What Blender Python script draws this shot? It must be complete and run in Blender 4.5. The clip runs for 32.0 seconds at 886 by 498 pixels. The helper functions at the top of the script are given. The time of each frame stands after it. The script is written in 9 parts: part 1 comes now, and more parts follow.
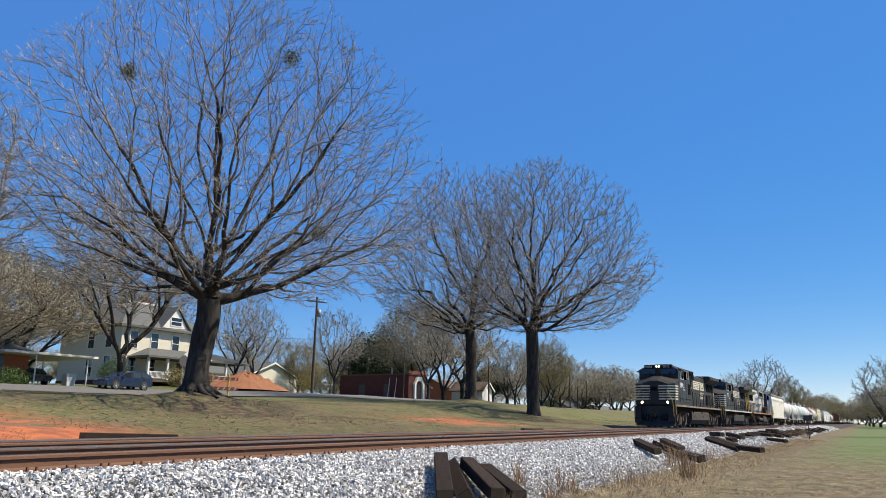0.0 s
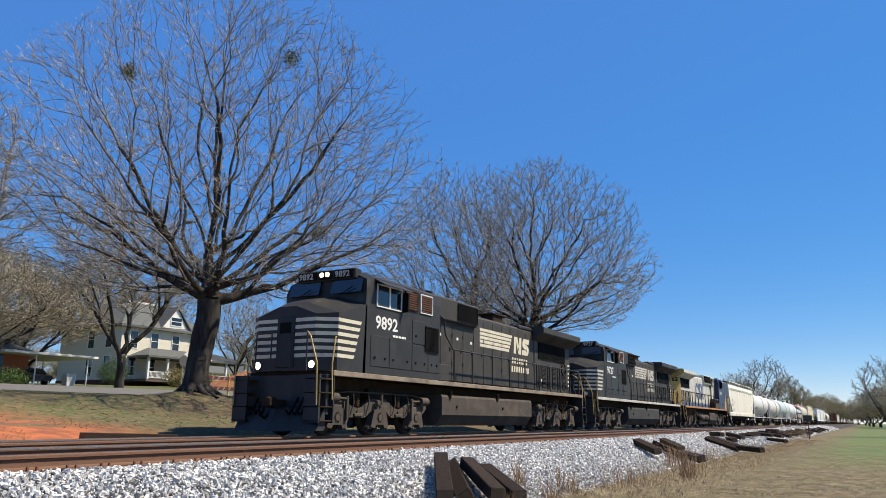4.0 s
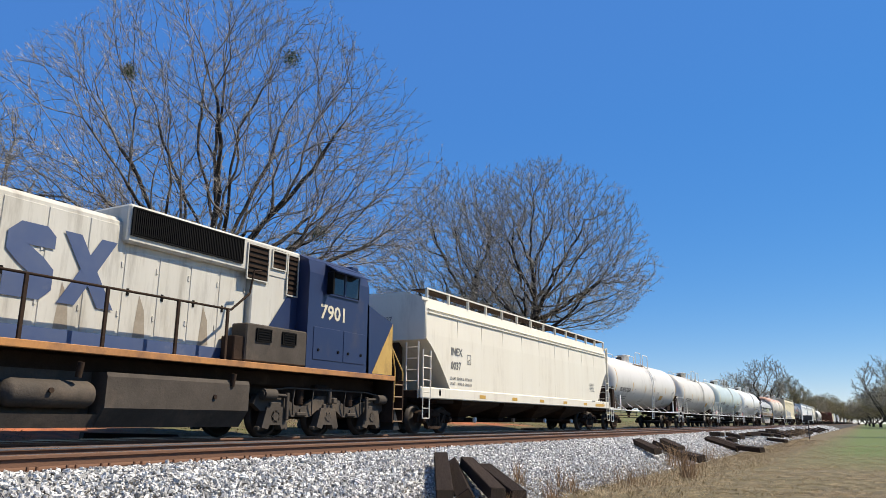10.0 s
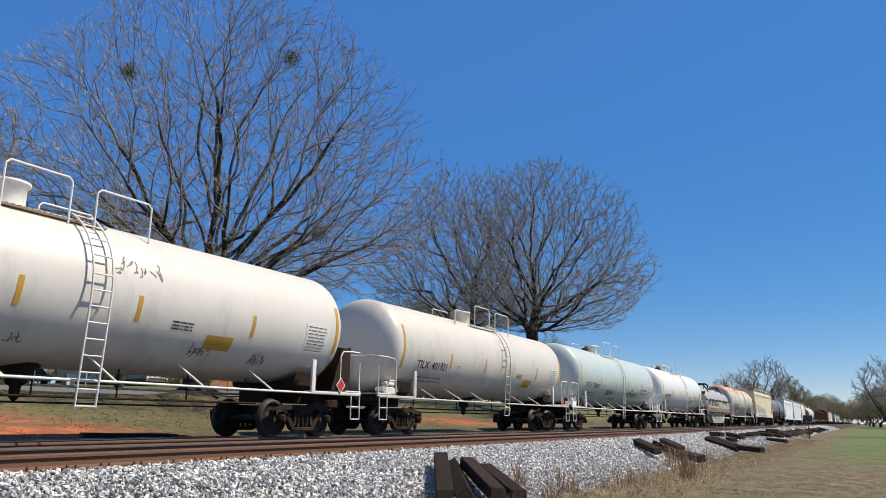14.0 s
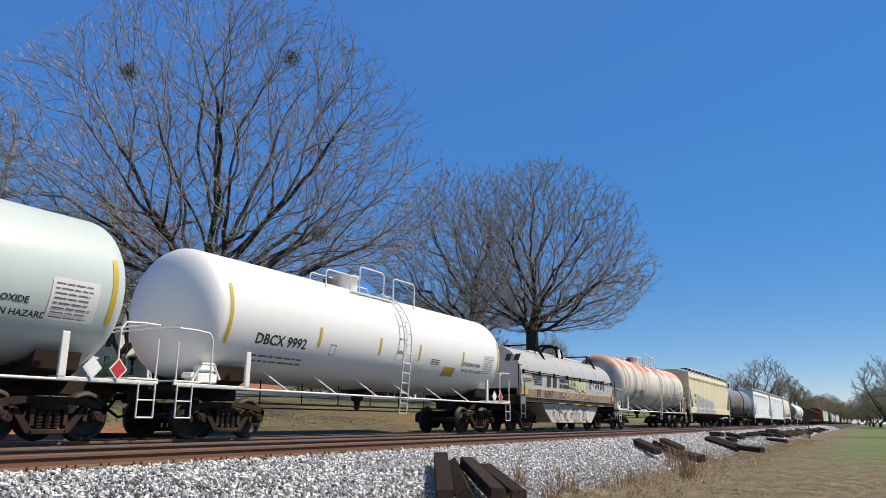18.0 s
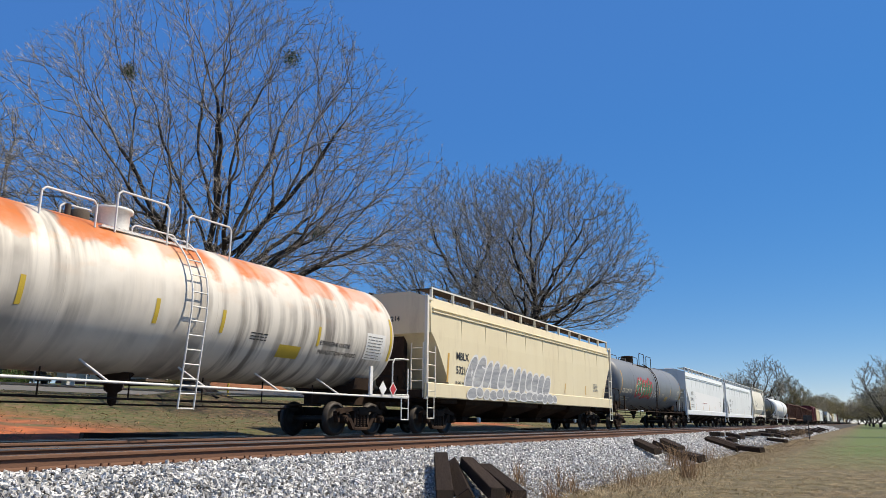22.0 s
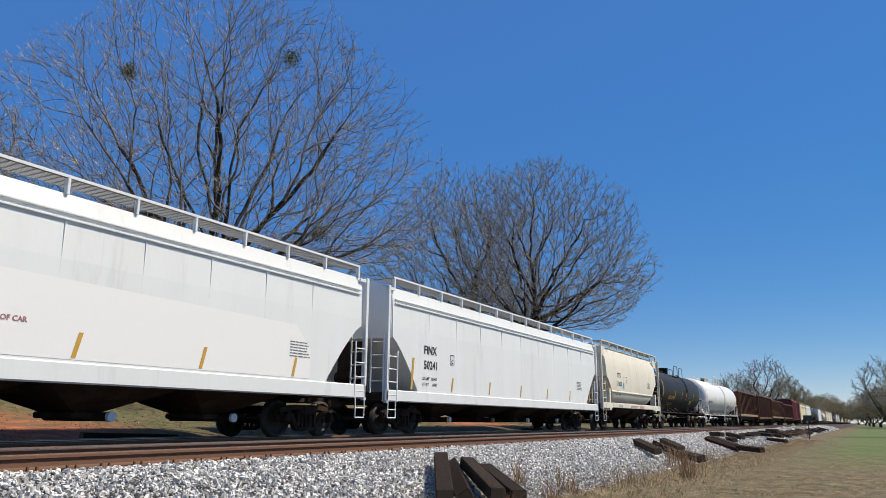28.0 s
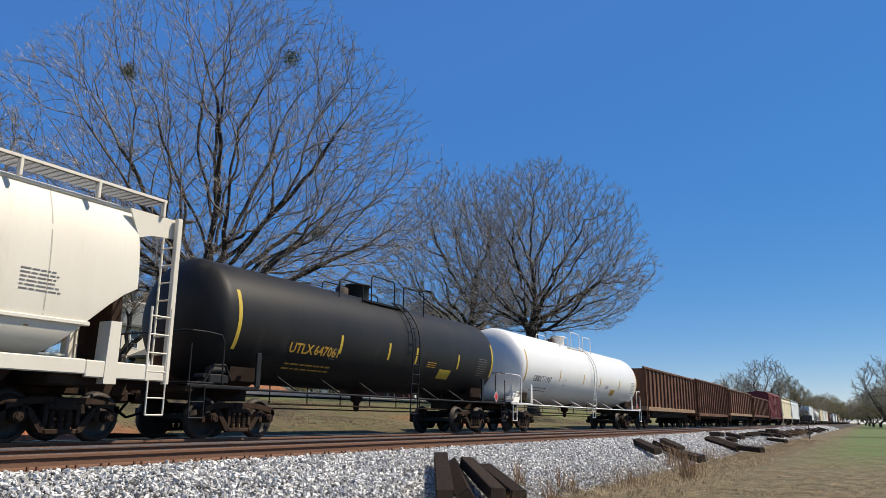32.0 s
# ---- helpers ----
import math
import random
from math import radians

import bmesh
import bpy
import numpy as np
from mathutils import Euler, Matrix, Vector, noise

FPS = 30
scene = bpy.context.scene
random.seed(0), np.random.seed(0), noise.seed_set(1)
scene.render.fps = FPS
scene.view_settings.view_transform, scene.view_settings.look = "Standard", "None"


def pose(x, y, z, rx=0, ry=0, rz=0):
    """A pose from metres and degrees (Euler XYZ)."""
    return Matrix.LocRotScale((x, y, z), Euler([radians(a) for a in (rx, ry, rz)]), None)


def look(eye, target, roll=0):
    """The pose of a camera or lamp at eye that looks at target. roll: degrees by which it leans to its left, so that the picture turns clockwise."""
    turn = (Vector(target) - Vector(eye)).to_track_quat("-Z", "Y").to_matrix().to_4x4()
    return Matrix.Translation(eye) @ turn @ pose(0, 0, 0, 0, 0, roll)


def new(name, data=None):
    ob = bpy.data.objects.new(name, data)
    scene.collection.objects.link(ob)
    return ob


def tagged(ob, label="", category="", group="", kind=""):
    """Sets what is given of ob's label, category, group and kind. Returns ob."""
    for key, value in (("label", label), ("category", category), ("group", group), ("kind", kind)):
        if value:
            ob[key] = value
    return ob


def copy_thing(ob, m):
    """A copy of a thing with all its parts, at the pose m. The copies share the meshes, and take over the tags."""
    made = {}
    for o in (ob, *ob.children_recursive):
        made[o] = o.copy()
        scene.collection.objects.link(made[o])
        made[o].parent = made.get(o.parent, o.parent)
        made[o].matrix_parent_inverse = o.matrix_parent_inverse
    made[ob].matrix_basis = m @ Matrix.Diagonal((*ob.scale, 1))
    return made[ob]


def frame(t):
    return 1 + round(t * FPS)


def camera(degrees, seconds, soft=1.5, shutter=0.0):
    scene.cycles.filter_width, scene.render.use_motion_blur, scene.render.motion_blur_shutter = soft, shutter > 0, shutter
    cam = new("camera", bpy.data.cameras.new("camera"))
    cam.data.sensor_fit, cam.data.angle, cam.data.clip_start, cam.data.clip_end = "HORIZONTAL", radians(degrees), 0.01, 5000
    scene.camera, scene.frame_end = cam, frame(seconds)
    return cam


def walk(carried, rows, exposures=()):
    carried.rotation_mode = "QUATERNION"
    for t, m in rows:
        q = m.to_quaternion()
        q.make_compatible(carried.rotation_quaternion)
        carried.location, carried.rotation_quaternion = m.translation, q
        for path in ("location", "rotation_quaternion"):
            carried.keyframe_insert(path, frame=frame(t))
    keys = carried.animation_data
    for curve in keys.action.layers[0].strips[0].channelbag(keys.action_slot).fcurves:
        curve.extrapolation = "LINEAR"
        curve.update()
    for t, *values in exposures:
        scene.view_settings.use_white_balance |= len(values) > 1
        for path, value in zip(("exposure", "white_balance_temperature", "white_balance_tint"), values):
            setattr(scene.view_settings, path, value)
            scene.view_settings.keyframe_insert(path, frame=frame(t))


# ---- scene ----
# ---- camera ----
cam = camera(61.85, 32.0, soft=0.5, shutter=0.0)
EYE = Vector((0.0, 0.0, 0.4725))
HEADING, PITCH, ROLL = radians(29.17), radians(12.97), 0.55
AIM = Vector((math.cos(HEADING) * math.cos(PITCH), math.sin(HEADING) * math.cos(PITCH), math.sin(PITCH)))
STAND = look(EYE, EYE + AIM, ROLL)
walk(cam, [(0.0, STAND), (32.0, STAND)],
     exposures=[(0.0, 0.38, 7000, 10), (6.0, 0.38, 7000, 10), (9.3, 0.34, 7000, 10), (12.2, 0.10, 7000, 10), (20.0, 0.13, 7000, 10), (23.0, 0.10, 7000, 10), (28.0, 0.02, 7000, 10), (32.0, 0.08, 7000, 10)])

# ---- world and sun ----
SUN_DIR = Vector((0.35, -0.50, 0.80)).normalized()
world = bpy.data.worlds.new("world")
scene.world = world
world.use_nodes = True
wn = world.node_tree
sky = wn.nodes.new("ShaderNodeTexSky")
sky.sky_type = "NISHITA"
sky.sun_disc = False
sky.sun_elevation = math.asin(SUN_DIR.z)
sky.sun_rotation = math.atan2(SUN_DIR.x, SUN_DIR.y)
sky.altitude = 250
sky.air_density, sky.dust_density, sky.ozone_density = 0.7, 0.0, 2.5
deep = wn.nodes.new("ShaderNodeHueSaturation")
deep.inputs["Hue"].default_value, deep.inputs["Saturation"].default_value = 0.503, 1.42
wn.links.new(sky.outputs[0], deep.inputs["Color"])
thin = wn.nodes.new("ShaderNodeVectorMath")
thin.operation = "MULTIPLY_ADD"
thin.inputs[1].default_value, thin.inputs[2].default_value = (0.50, 0.41, 0.245), (0.315, 0.84, 2.77)
wn.links.new(deep.outputs[0], thin.inputs[0])
# the clear sky deepens towards the zenith
aloft = wn.nodes.new("ShaderNodeSeparateXYZ")
wn.links.new(wn.nodes.new("ShaderNodeTexCoord").outputs["Generated"], aloft.inputs[0])
depth = wn.nodes.new("ShaderNodeMapRange")
depth.interpolation_type = "SMOOTHSTEP"
depth.inputs["From Min"].default_value, depth.inputs["From Max"].default_value = 0.5, 0.97
depth.inputs["To Min"].default_value, depth.inputs["To Max"].default_value = 1.0, 0.25
wn.links.new(aloft.outputs["Z"], depth.inputs["Value"])
deeper = wn.nodes.new("ShaderNodeVectorMath")
deeper.operation = "SCALE"
wn.links.new(thin.outputs[0], deeper.inputs[0])
wn.links.new(depth.outputs[0], deeper.inputs["Scale"])
wn.links.new(deeper.outputs[0], wn.nodes["Background"].inputs[0])
wn.nodes["Background"].inputs[1].default_value = 0.162
sun_data = bpy.data.lights.new("sun", "SUN")
sun_data.energy, sun_data.angle, sun_data.color = 5.0, radians(0.53), (1.0, 0.93, 0.81)
sun = new("sun", sun_data)
sun.matrix_world = look(SUN_DIR * 100, (0, 0, 0))


# ---- mesh building ----
class Mesh:
    """Collects vertices and faces of one part."""

    def __init__(self):
        self.v, self.f, self.s = [], [], []

    def add(self, verts, faces, smooth=False):
        n = len(self.v)
        self.v.extend(tuple(p) for p in verts)
        self.f.extend(tuple(n + i for i in f) for f in faces)
        self.s.extend([smooth] * len(faces))
        return self

    def box(self, x0, x1, y0, y1, z0, z1, c=0.0):
        """A box with edges cut off by c."""
        if c <= 0:
            v = [(x, y, z) for x in (x0, x1) for y in (y0, y1) for z in (z0, z1)]
            return self.add(v, [(0, 1, 3, 2), (4, 6, 7, 5), (0, 4, 5, 1), (2, 3, 7, 6), (0, 2, 6, 4), (1, 5, 7, 3)])
        c = min(c, abs(x1 - x0) / 2.2, abs(y1 - y0) / 2.2, abs(z1 - z0) / 2.2)
        lo, hi = (x0, y0, z0), (x1, y1, z1)
        v, at = [], {}
        for i in range(8):
            sg = (i & 1, i >> 1 & 1, i >> 2 & 1)
            for a in range(3):
                at[i, a] = len(v)
                v.append(tuple((hi[k] if sg[k] else lo[k]) if k == a else (hi[k] - c if sg[k] else lo[k] + c) for k in range(3)))
        f = []
        for a in range(3):
            b, d = (a + 1) % 3, (a + 2) % 3
            for s in (0, 1):
                ring = [(s << a) | (p << b) | (q << d) for p, q in ((0, 0), (1, 0), (1, 1), (0, 1))]
                f.append([at[i, a] for i in ring])
            for p in (0, 1):
                for q in (0, 1):
                    i0 = (p << b) | (q << d)
                    i1 = i0 | (1 << a)
                    f.append([at[i0, b], at[i1, b], at[i1, d], at[i0, d]])
        f.extend([[at[i, 0], at[i, 1], at[i, 2]] for i in range(8)])
        return self.add(v, f)

    def prism(self, poly, axis, a, b, c=0.0):
        """Extrudes a polygon along an axis; poly holds the two other coordinates in order (x, y, z less the axis)."""
        def put(u, w, t):
            return {"x": (t, u, w), "y": (u, t, w), "z": (u, w, t)}[axis]
        n = len(poly)
        v = [put(u, w, a) for u, w in poly] + [put(u, w, b) for u, w in poly]
        f = [tuple(range(n)), tuple(range(2 * n - 1, n - 1, -1))]
        f += [(i, (i + 1) % n, n + (i + 1) % n, n + i) for i in range(n)]
        return self.add(v, f)

    def cyl(self, p, q, r, r2=None, n=10, caps=True, smooth=True):
        p, q = Vector(p), Vector(q)
        r2 = r if r2 is None else r2
        d = (q - p).normalized()
        u = d.orthogonal().normalized()
        w = d.cross(u)
        v = []
        for o, rr in ((p, r), (q, r2)):
            v += [o + (u * math.cos(k * math.tau / n) + w * math.sin(k * math.tau / n)) * rr for k in range(n)]
        self.add(v, [(i, (i + 1) % n, n + (i + 1) % n, n + i) for i in range(n)], smooth)
        if caps:
            self.add(v[:n], [tuple(range(n - 1, -1, -1))])
            self.add(v[n:], [tuple(range(n))])
        return self

    def tube(self, pts, r, n=6):
        for p, q in zip(pts, pts[1:]):
            self.cyl(p, q, r, n=n, caps=True)
        return self

    def lathe(self, prof, c=(0, 0, 0), axis="x", n=40, smooth=True):
        """Turns a profile of (place along the axis, radius) round it."""
        v, f = [], []
        for t, r in prof:
            for k in range(n):
                a, b = math.cos(k * math.tau / n) * r, math.sin(k * math.tau / n) * r
                o = {"x": (t, a, b), "y": (a, t, b), "z": (a, b, t)}[axis]
                v.append((c[0] + o[0], c[1] + o[1], c[2] + o[2]))
        for j in range(len(prof) - 1):
            f += [(j * n + i, j * n + (i + 1) % n, (j + 1) * n + (i + 1) % n, (j + 1) * n + i) for i in range(n)]
        return self.add(v, f, smooth)

    def loft(self, sections, smooth=False, close=True):
        """Joins equal rings of points."""
        n = len(sections[0])
        v = [p for s in sections for p in s]
        f = [(j * n + i, j * n + (i + 1) % n, (j + 1) * n + (i + 1) % n, (j + 1) * n + i)
             for j in range(len(sections) - 1) for i in range(n)]
        if close:
            f += [tuple(range(n - 1, -1, -1)), tuple((len(sections) - 1) * n + i for i in range(n))]
        return self.add(v, f, smooth)

    def data(self, name):
        me = bpy.data.meshes.new(name)
        me.from_pydata(self.v, [], self.f)
        me.polygons.foreach_set("use_smooth", self.s)
        me.update()
        return me


def part(name, m, material, parent, label="", at=None):
    """Links a mesh as one object under a thing or a part."""
    me = m.data(name) if isinstance(m, Mesh) else m
    if not me.materials:
        me.materials.append(material)
    ob = new(name, me)
    ob.parent = parent
    if at is not None:
        ob.matrix_basis = at
    return tagged(ob, label)


def thing(name, label, category, group="", kind="", at=None):
    ob = new(name)
    ob.empty_display_size = 0.3
    if at is not None:
        ob.matrix_basis = at
    return tagged(ob, label, category, group, kind)


def solid(name, m, material, label, category, group="", kind="", at=None):
    """A thing that is one mesh."""
    ob = part(name, m, material, None, at=at)
    return tagged(ob, label, category, group, kind)


def array_mesh(name, verts, faces, smooth=False):
    """A mesh from numpy arrays, faces all of one size."""
    me = bpy.data.meshes.new(name)
    k = faces.shape[1]
    me.vertices.add(len(verts))
    me.vertices.foreach_set("co", np.ascontiguousarray(verts, np.float32).ravel())
    me.loops.add(faces.size)
    me.loops.foreach_set("vertex_index", np.ascontiguousarray(faces, np.int32).ravel())
    me.polygons.add(len(faces))
    me.polygons.foreach_set("loop_start", np.arange(0, faces.size, k, dtype=np.int32))
    me.polygons.foreach_set("loop_total", np.full(len(faces), k, np.int32))
    me.polygons.foreach_set("use_smooth", np.full(len(faces), smooth))
    me.update(calc_edges=True)
    return me


# ---- materials ----
MATS = {}


def paint(name, base, other=None, rough=0.6, metal=0.0, scale=3.0, fine=40.0, mix=0.5, dirt=None, dirt_amount=0.0,
          stretch=(1, 1, 1), bump=0.15, spec=0.5, island=False, each=0.0, coat=0.0, dirt_scale=0.7, grain=0.35):
    """A surface with a base tone, a second tone in patches, fine grain and dirt in streaks or stains."""
    if name in MATS:
        return MATS[name]
    m = bpy.data.materials.new(name)
    MATS[name] = m
    m.use_nodes = True
    nt = m.node_tree
    bs = nt.nodes["Principled BSDF"]
    tc = nt.nodes.new("ShaderNodeTexCoord")
    mp = nt.nodes.new("ShaderNodeMapping")
    mp.inputs["Scale"].default_value = stretch
    nt.links.new(tc.outputs["Object"], mp.inputs[0])

    def noise_node(s, detail=4.0, rough_=0.6):
        n = nt.nodes.new("ShaderNodeTexNoise")
        n.inputs["Scale"].default_value = s
        n.inputs["Detail"].default_value = detail
        n.inputs["Roughness"].default_value = rough_
        nt.links.new(mp.outputs[0], n.inputs["Vector"])
        return n

    def ramp(src, lo, hi):
        r = nt.nodes.new("ShaderNodeMapRange")
        r.inputs["From Min"].default_value, r.inputs["From Max"].default_value = lo, hi
        nt.links.new(src, r.inputs["Value"])
        return r.outputs[0]

    def blend(fac, a, b, amount=1.0):
        x = nt.nodes.new("ShaderNodeMix")
        x.data_type = "RGBA"
        if amount != 1.0:
            k = nt.nodes.new("ShaderNodeMath")
            k.operation = "MULTIPLY"
            k.inputs[1].default_value = amount
            nt.links.new(fac, k.inputs[0])
            fac = k.outputs[0]
        nt.links.new(fac, x.inputs["Factor"])
        for sock, val in ((x.inputs["A"], a), (x.inputs["B"], b)):
            if isinstance(val, tuple):
                sock.default_value = (*val, 1)
            else:
                nt.links.new(val, sock)
        return x.outputs["Result"]

    other = other or tuple(c * 0.75 for c in base)
    big, small = noise_node(scale), noise_node(fine, 3.0)
    col = blend(ramp(big.outputs["Fac"], 0.35, 0.65), base, other, mix)
    col = blend(ramp(small.outputs["Fac"], 0.35, 0.7), col, tuple(c * 0.6 for c in base), grain)
    if dirt:
        stain = noise_node(dirt_scale, 6.0, 0.7)
        col = blend(ramp(stain.outputs["Fac"], 0.62 - 0.3 * dirt_amount, 0.75), col, dirt, min(1.0, 0.3 + dirt_amount))
    if island or each:
        src = nt.nodes.new("ShaderNodeNewGeometry").outputs["Random Per Island"] if island else nt.nodes.new("ShaderNodeObjectInfo").outputs["Random"]
        hv = nt.nodes.new("ShaderNodeHueSaturation")
        nt.links.new(ramp_out(nt, src, 1 - (each or 0.3), 1 + (each or 0.3)), hv.inputs["Value"])
        nt.links.new(col, hv.inputs["Color"])
        col = hv.outputs[0]
    nt.links.new(col, bs.inputs["Base Color"])
    rr = nt.nodes.new("ShaderNodeMapRange")
    rr.inputs["To Min"].default_value, rr.inputs["To Max"].default_value = max(0.03, rough - 0.12), min(1, rough + 0.15)
    nt.links.new(big.outputs["Fac"], rr.inputs["Value"])
    nt.links.new(rr.outputs[0], bs.inputs["Roughness"])
    bs.inputs["Metallic"].default_value = metal
    bs.inputs["Specular IOR Level"].default_value = spec
    if coat:
        bs.inputs["Coat Weight"].default_value = coat
        bs.inputs["Coat Roughness"].default_value = 0.185
    if bump:
        bp = nt.nodes.new("ShaderNodeBump")
        bp.inputs["Strength"].default_value = bump
        bp.inputs["Distance"].default_value = 0.02
        nt.links.new(small.outputs["Fac"], bp.inputs["Height"])
        nt.links.new(bp.outputs[0], bs.inputs["Normal"])
    return m


def ramp_out(nt, src, lo, hi):
    r = nt.nodes.new("ShaderNodeMapRange")
    r.inputs["To Min"].default_value, r.inputs["To Max"].default_value = lo, hi
    nt.links.new(src, r.inputs["Value"])
    return r.outputs[0]


def glow(name, colour, strength):
    m = bpy.data.materials.new(name)
    m.use_nodes = True
    bs = m.node_tree.nodes["Principled BSDF"]
    bs.inputs["Base Color"].default_value = (*colour, 1)
    bs.inputs["Emission Color"].default_value = (*colour, 1)
    bs.inputs["Emission Strength"].default_value = strength
    return m


def pane_glass(name, tint=(0.02, 0.025, 0.03)):
    m = bpy.data.materials.new(name)
    m.use_nodes = True
    bs = m.node_tree.nodes["Principled BSDF"]
    bs.inputs["Base Color"].default_value = (*tint, 1)
    bs.inputs["Roughness"].default_value = 0.05
    bs.inputs["Specular IOR Level"].default_value = 0.8
    return m


BARK = paint("bark", (0.03, 0.026, 0.023), (0.12, 0.108, 0.098), 0.92, scale=1.4, fine=14, mix=0.6, stretch=(3, 3, 0.7), bump=1.0, spec=0.12, grain=0.5)
# pale patches on the dark boughs are painted in for sunlit highlights
BRANCH = paint("branch", (0.075, 0.063, 0.053), (0.46, 0.43, 0.385), 0.9, scale=1.3, fine=14, mix=0.7, stretch=(3, 3, 0.7), bump=0.3, spec=0.12, grain=0.4)
# twigs toned light and dark at random, for lit and shaded ones
TWIG = paint("twig", (0.56, 0.50, 0.42), (0.12, 0.095, 0.075), 0.85, scale=1.2, fine=6, mix=0.6, bump=0, island=True, each=0.8, spec=0.2)
TWIG_FAR = paint("twig_far", (0.33, 0.295, 0.24), (0.50, 0.45, 0.37), 0.9, scale=0.3, fine=6, bump=0, island=True, each=0.6, spec=0.2)
OLIVE_BUDS = paint("olive_buds", (0.42, 0.35, 0.21), (0.50, 0.42, 0.27), 0.9, scale=0.5, fine=6, bump=0, island=True, each=0.4, spec=0.1)
BUDS = paint("buds", (0.32, 0.235, 0.18), (0.36, 0.29, 0.21), 0.9, scale=0.5, fine=6, bump=0, island=True, each=0.4, spec=0.1)
LEAF = paint("leaf", (0.06, 0.085, 0.025), (0.11, 0.13, 0.04), 0.7, scale=0.8, fine=9, bump=0, island=True, each=0.35)
RAIL_RUST = paint("rail_rust", (0.16, 0.078, 0.046), (0.21, 0.11, 0.066), 0.75, 0.2, scale=2, fine=50, stretch=(0.4, 1, 1), bump=0.2)
RAIL_SHINE = paint("rail_shine", (0.5, 0.48, 0.47), (0.35, 0.32, 0.30), 0.3, 0.9, scale=2, fine=30, stretch=(0.2, 1, 1), bump=0.02)
TIE = paint("tie_wood", (0.035, 0.024, 0.018), (0.075, 0.05, 0.036), 0.8, scale=4, fine=30, stretch=(6, 0.6, 6), bump=0.6, each=0.35)
STONE = paint("ballast_stone", (0.74, 0.73, 0.71), (0.30, 0.29, 0.272), 0.85, scale=6, fine=60, bump=0.4, island=True, each=0.6)
# bed toned near black so that gaps between the stones read as shade
SHADE_BED = paint("ballast_bed", (0.035, 0.032, 0.029), (0.09, 0.083, 0.076), 0.95, scale=9, fine=30, bump=1.0)
GLASS = pane_glass("dark_glass")
# ---- the lie of the land ----
TRACK_NEAR, TRACK_FAR = 9.75, 13.75
PROFILE = [(-400, -1.0), (0, -0.95), (5, -0.93), (7, -0.95), (15, -0.9), (16.2, -0.12), (18, 0.14), (23, 0.55), (27, 1.24), (32, 1.48),
           (38, 1.68), (43.6, 1.85), (49.6, 2.42), (60, 2.95), (70, 3.38), (100, 4.1), (200, 6.0), (3000, 40)]


# the ground is heaved up round the feet of the oaks
MOUNDS = [(25.1, 27.1, 0.42, 2.2), (63.3, 32.2, 0.4, 2.6), (56.4, 23.1, 0.3, 2.0)]


def ground_z(x, y):
    z = float(np.interp(y, [p[0] for p in PROFILE], [p[1] for p in PROFILE]))
    if y > 16.2:
        z += 0.5 * min(1, max(0, (x - 38) / 20)) * min(1, max(0, (y - 23) / 6))
        z -= (z + 0.12) * 0.8 * min(1, max(0, (x - 120) / 90))
        z += 0.10 * noise.noise((x * 0.12, y * 0.15, 0)) * min(1, (y - 16.2) / 4)
        for cx, cy, h, w in MOUNDS:
            z += h * math.exp(-((x - cx) ** 2 + (y - cy) ** 2) / (w * w))
    elif y < 6:
        z += 0.035 * noise.noise((x * 0.35, y * 0.35, 3)) + 0.015 * noise.noise((x * 1.7, y * 1.7, 5))
    return z


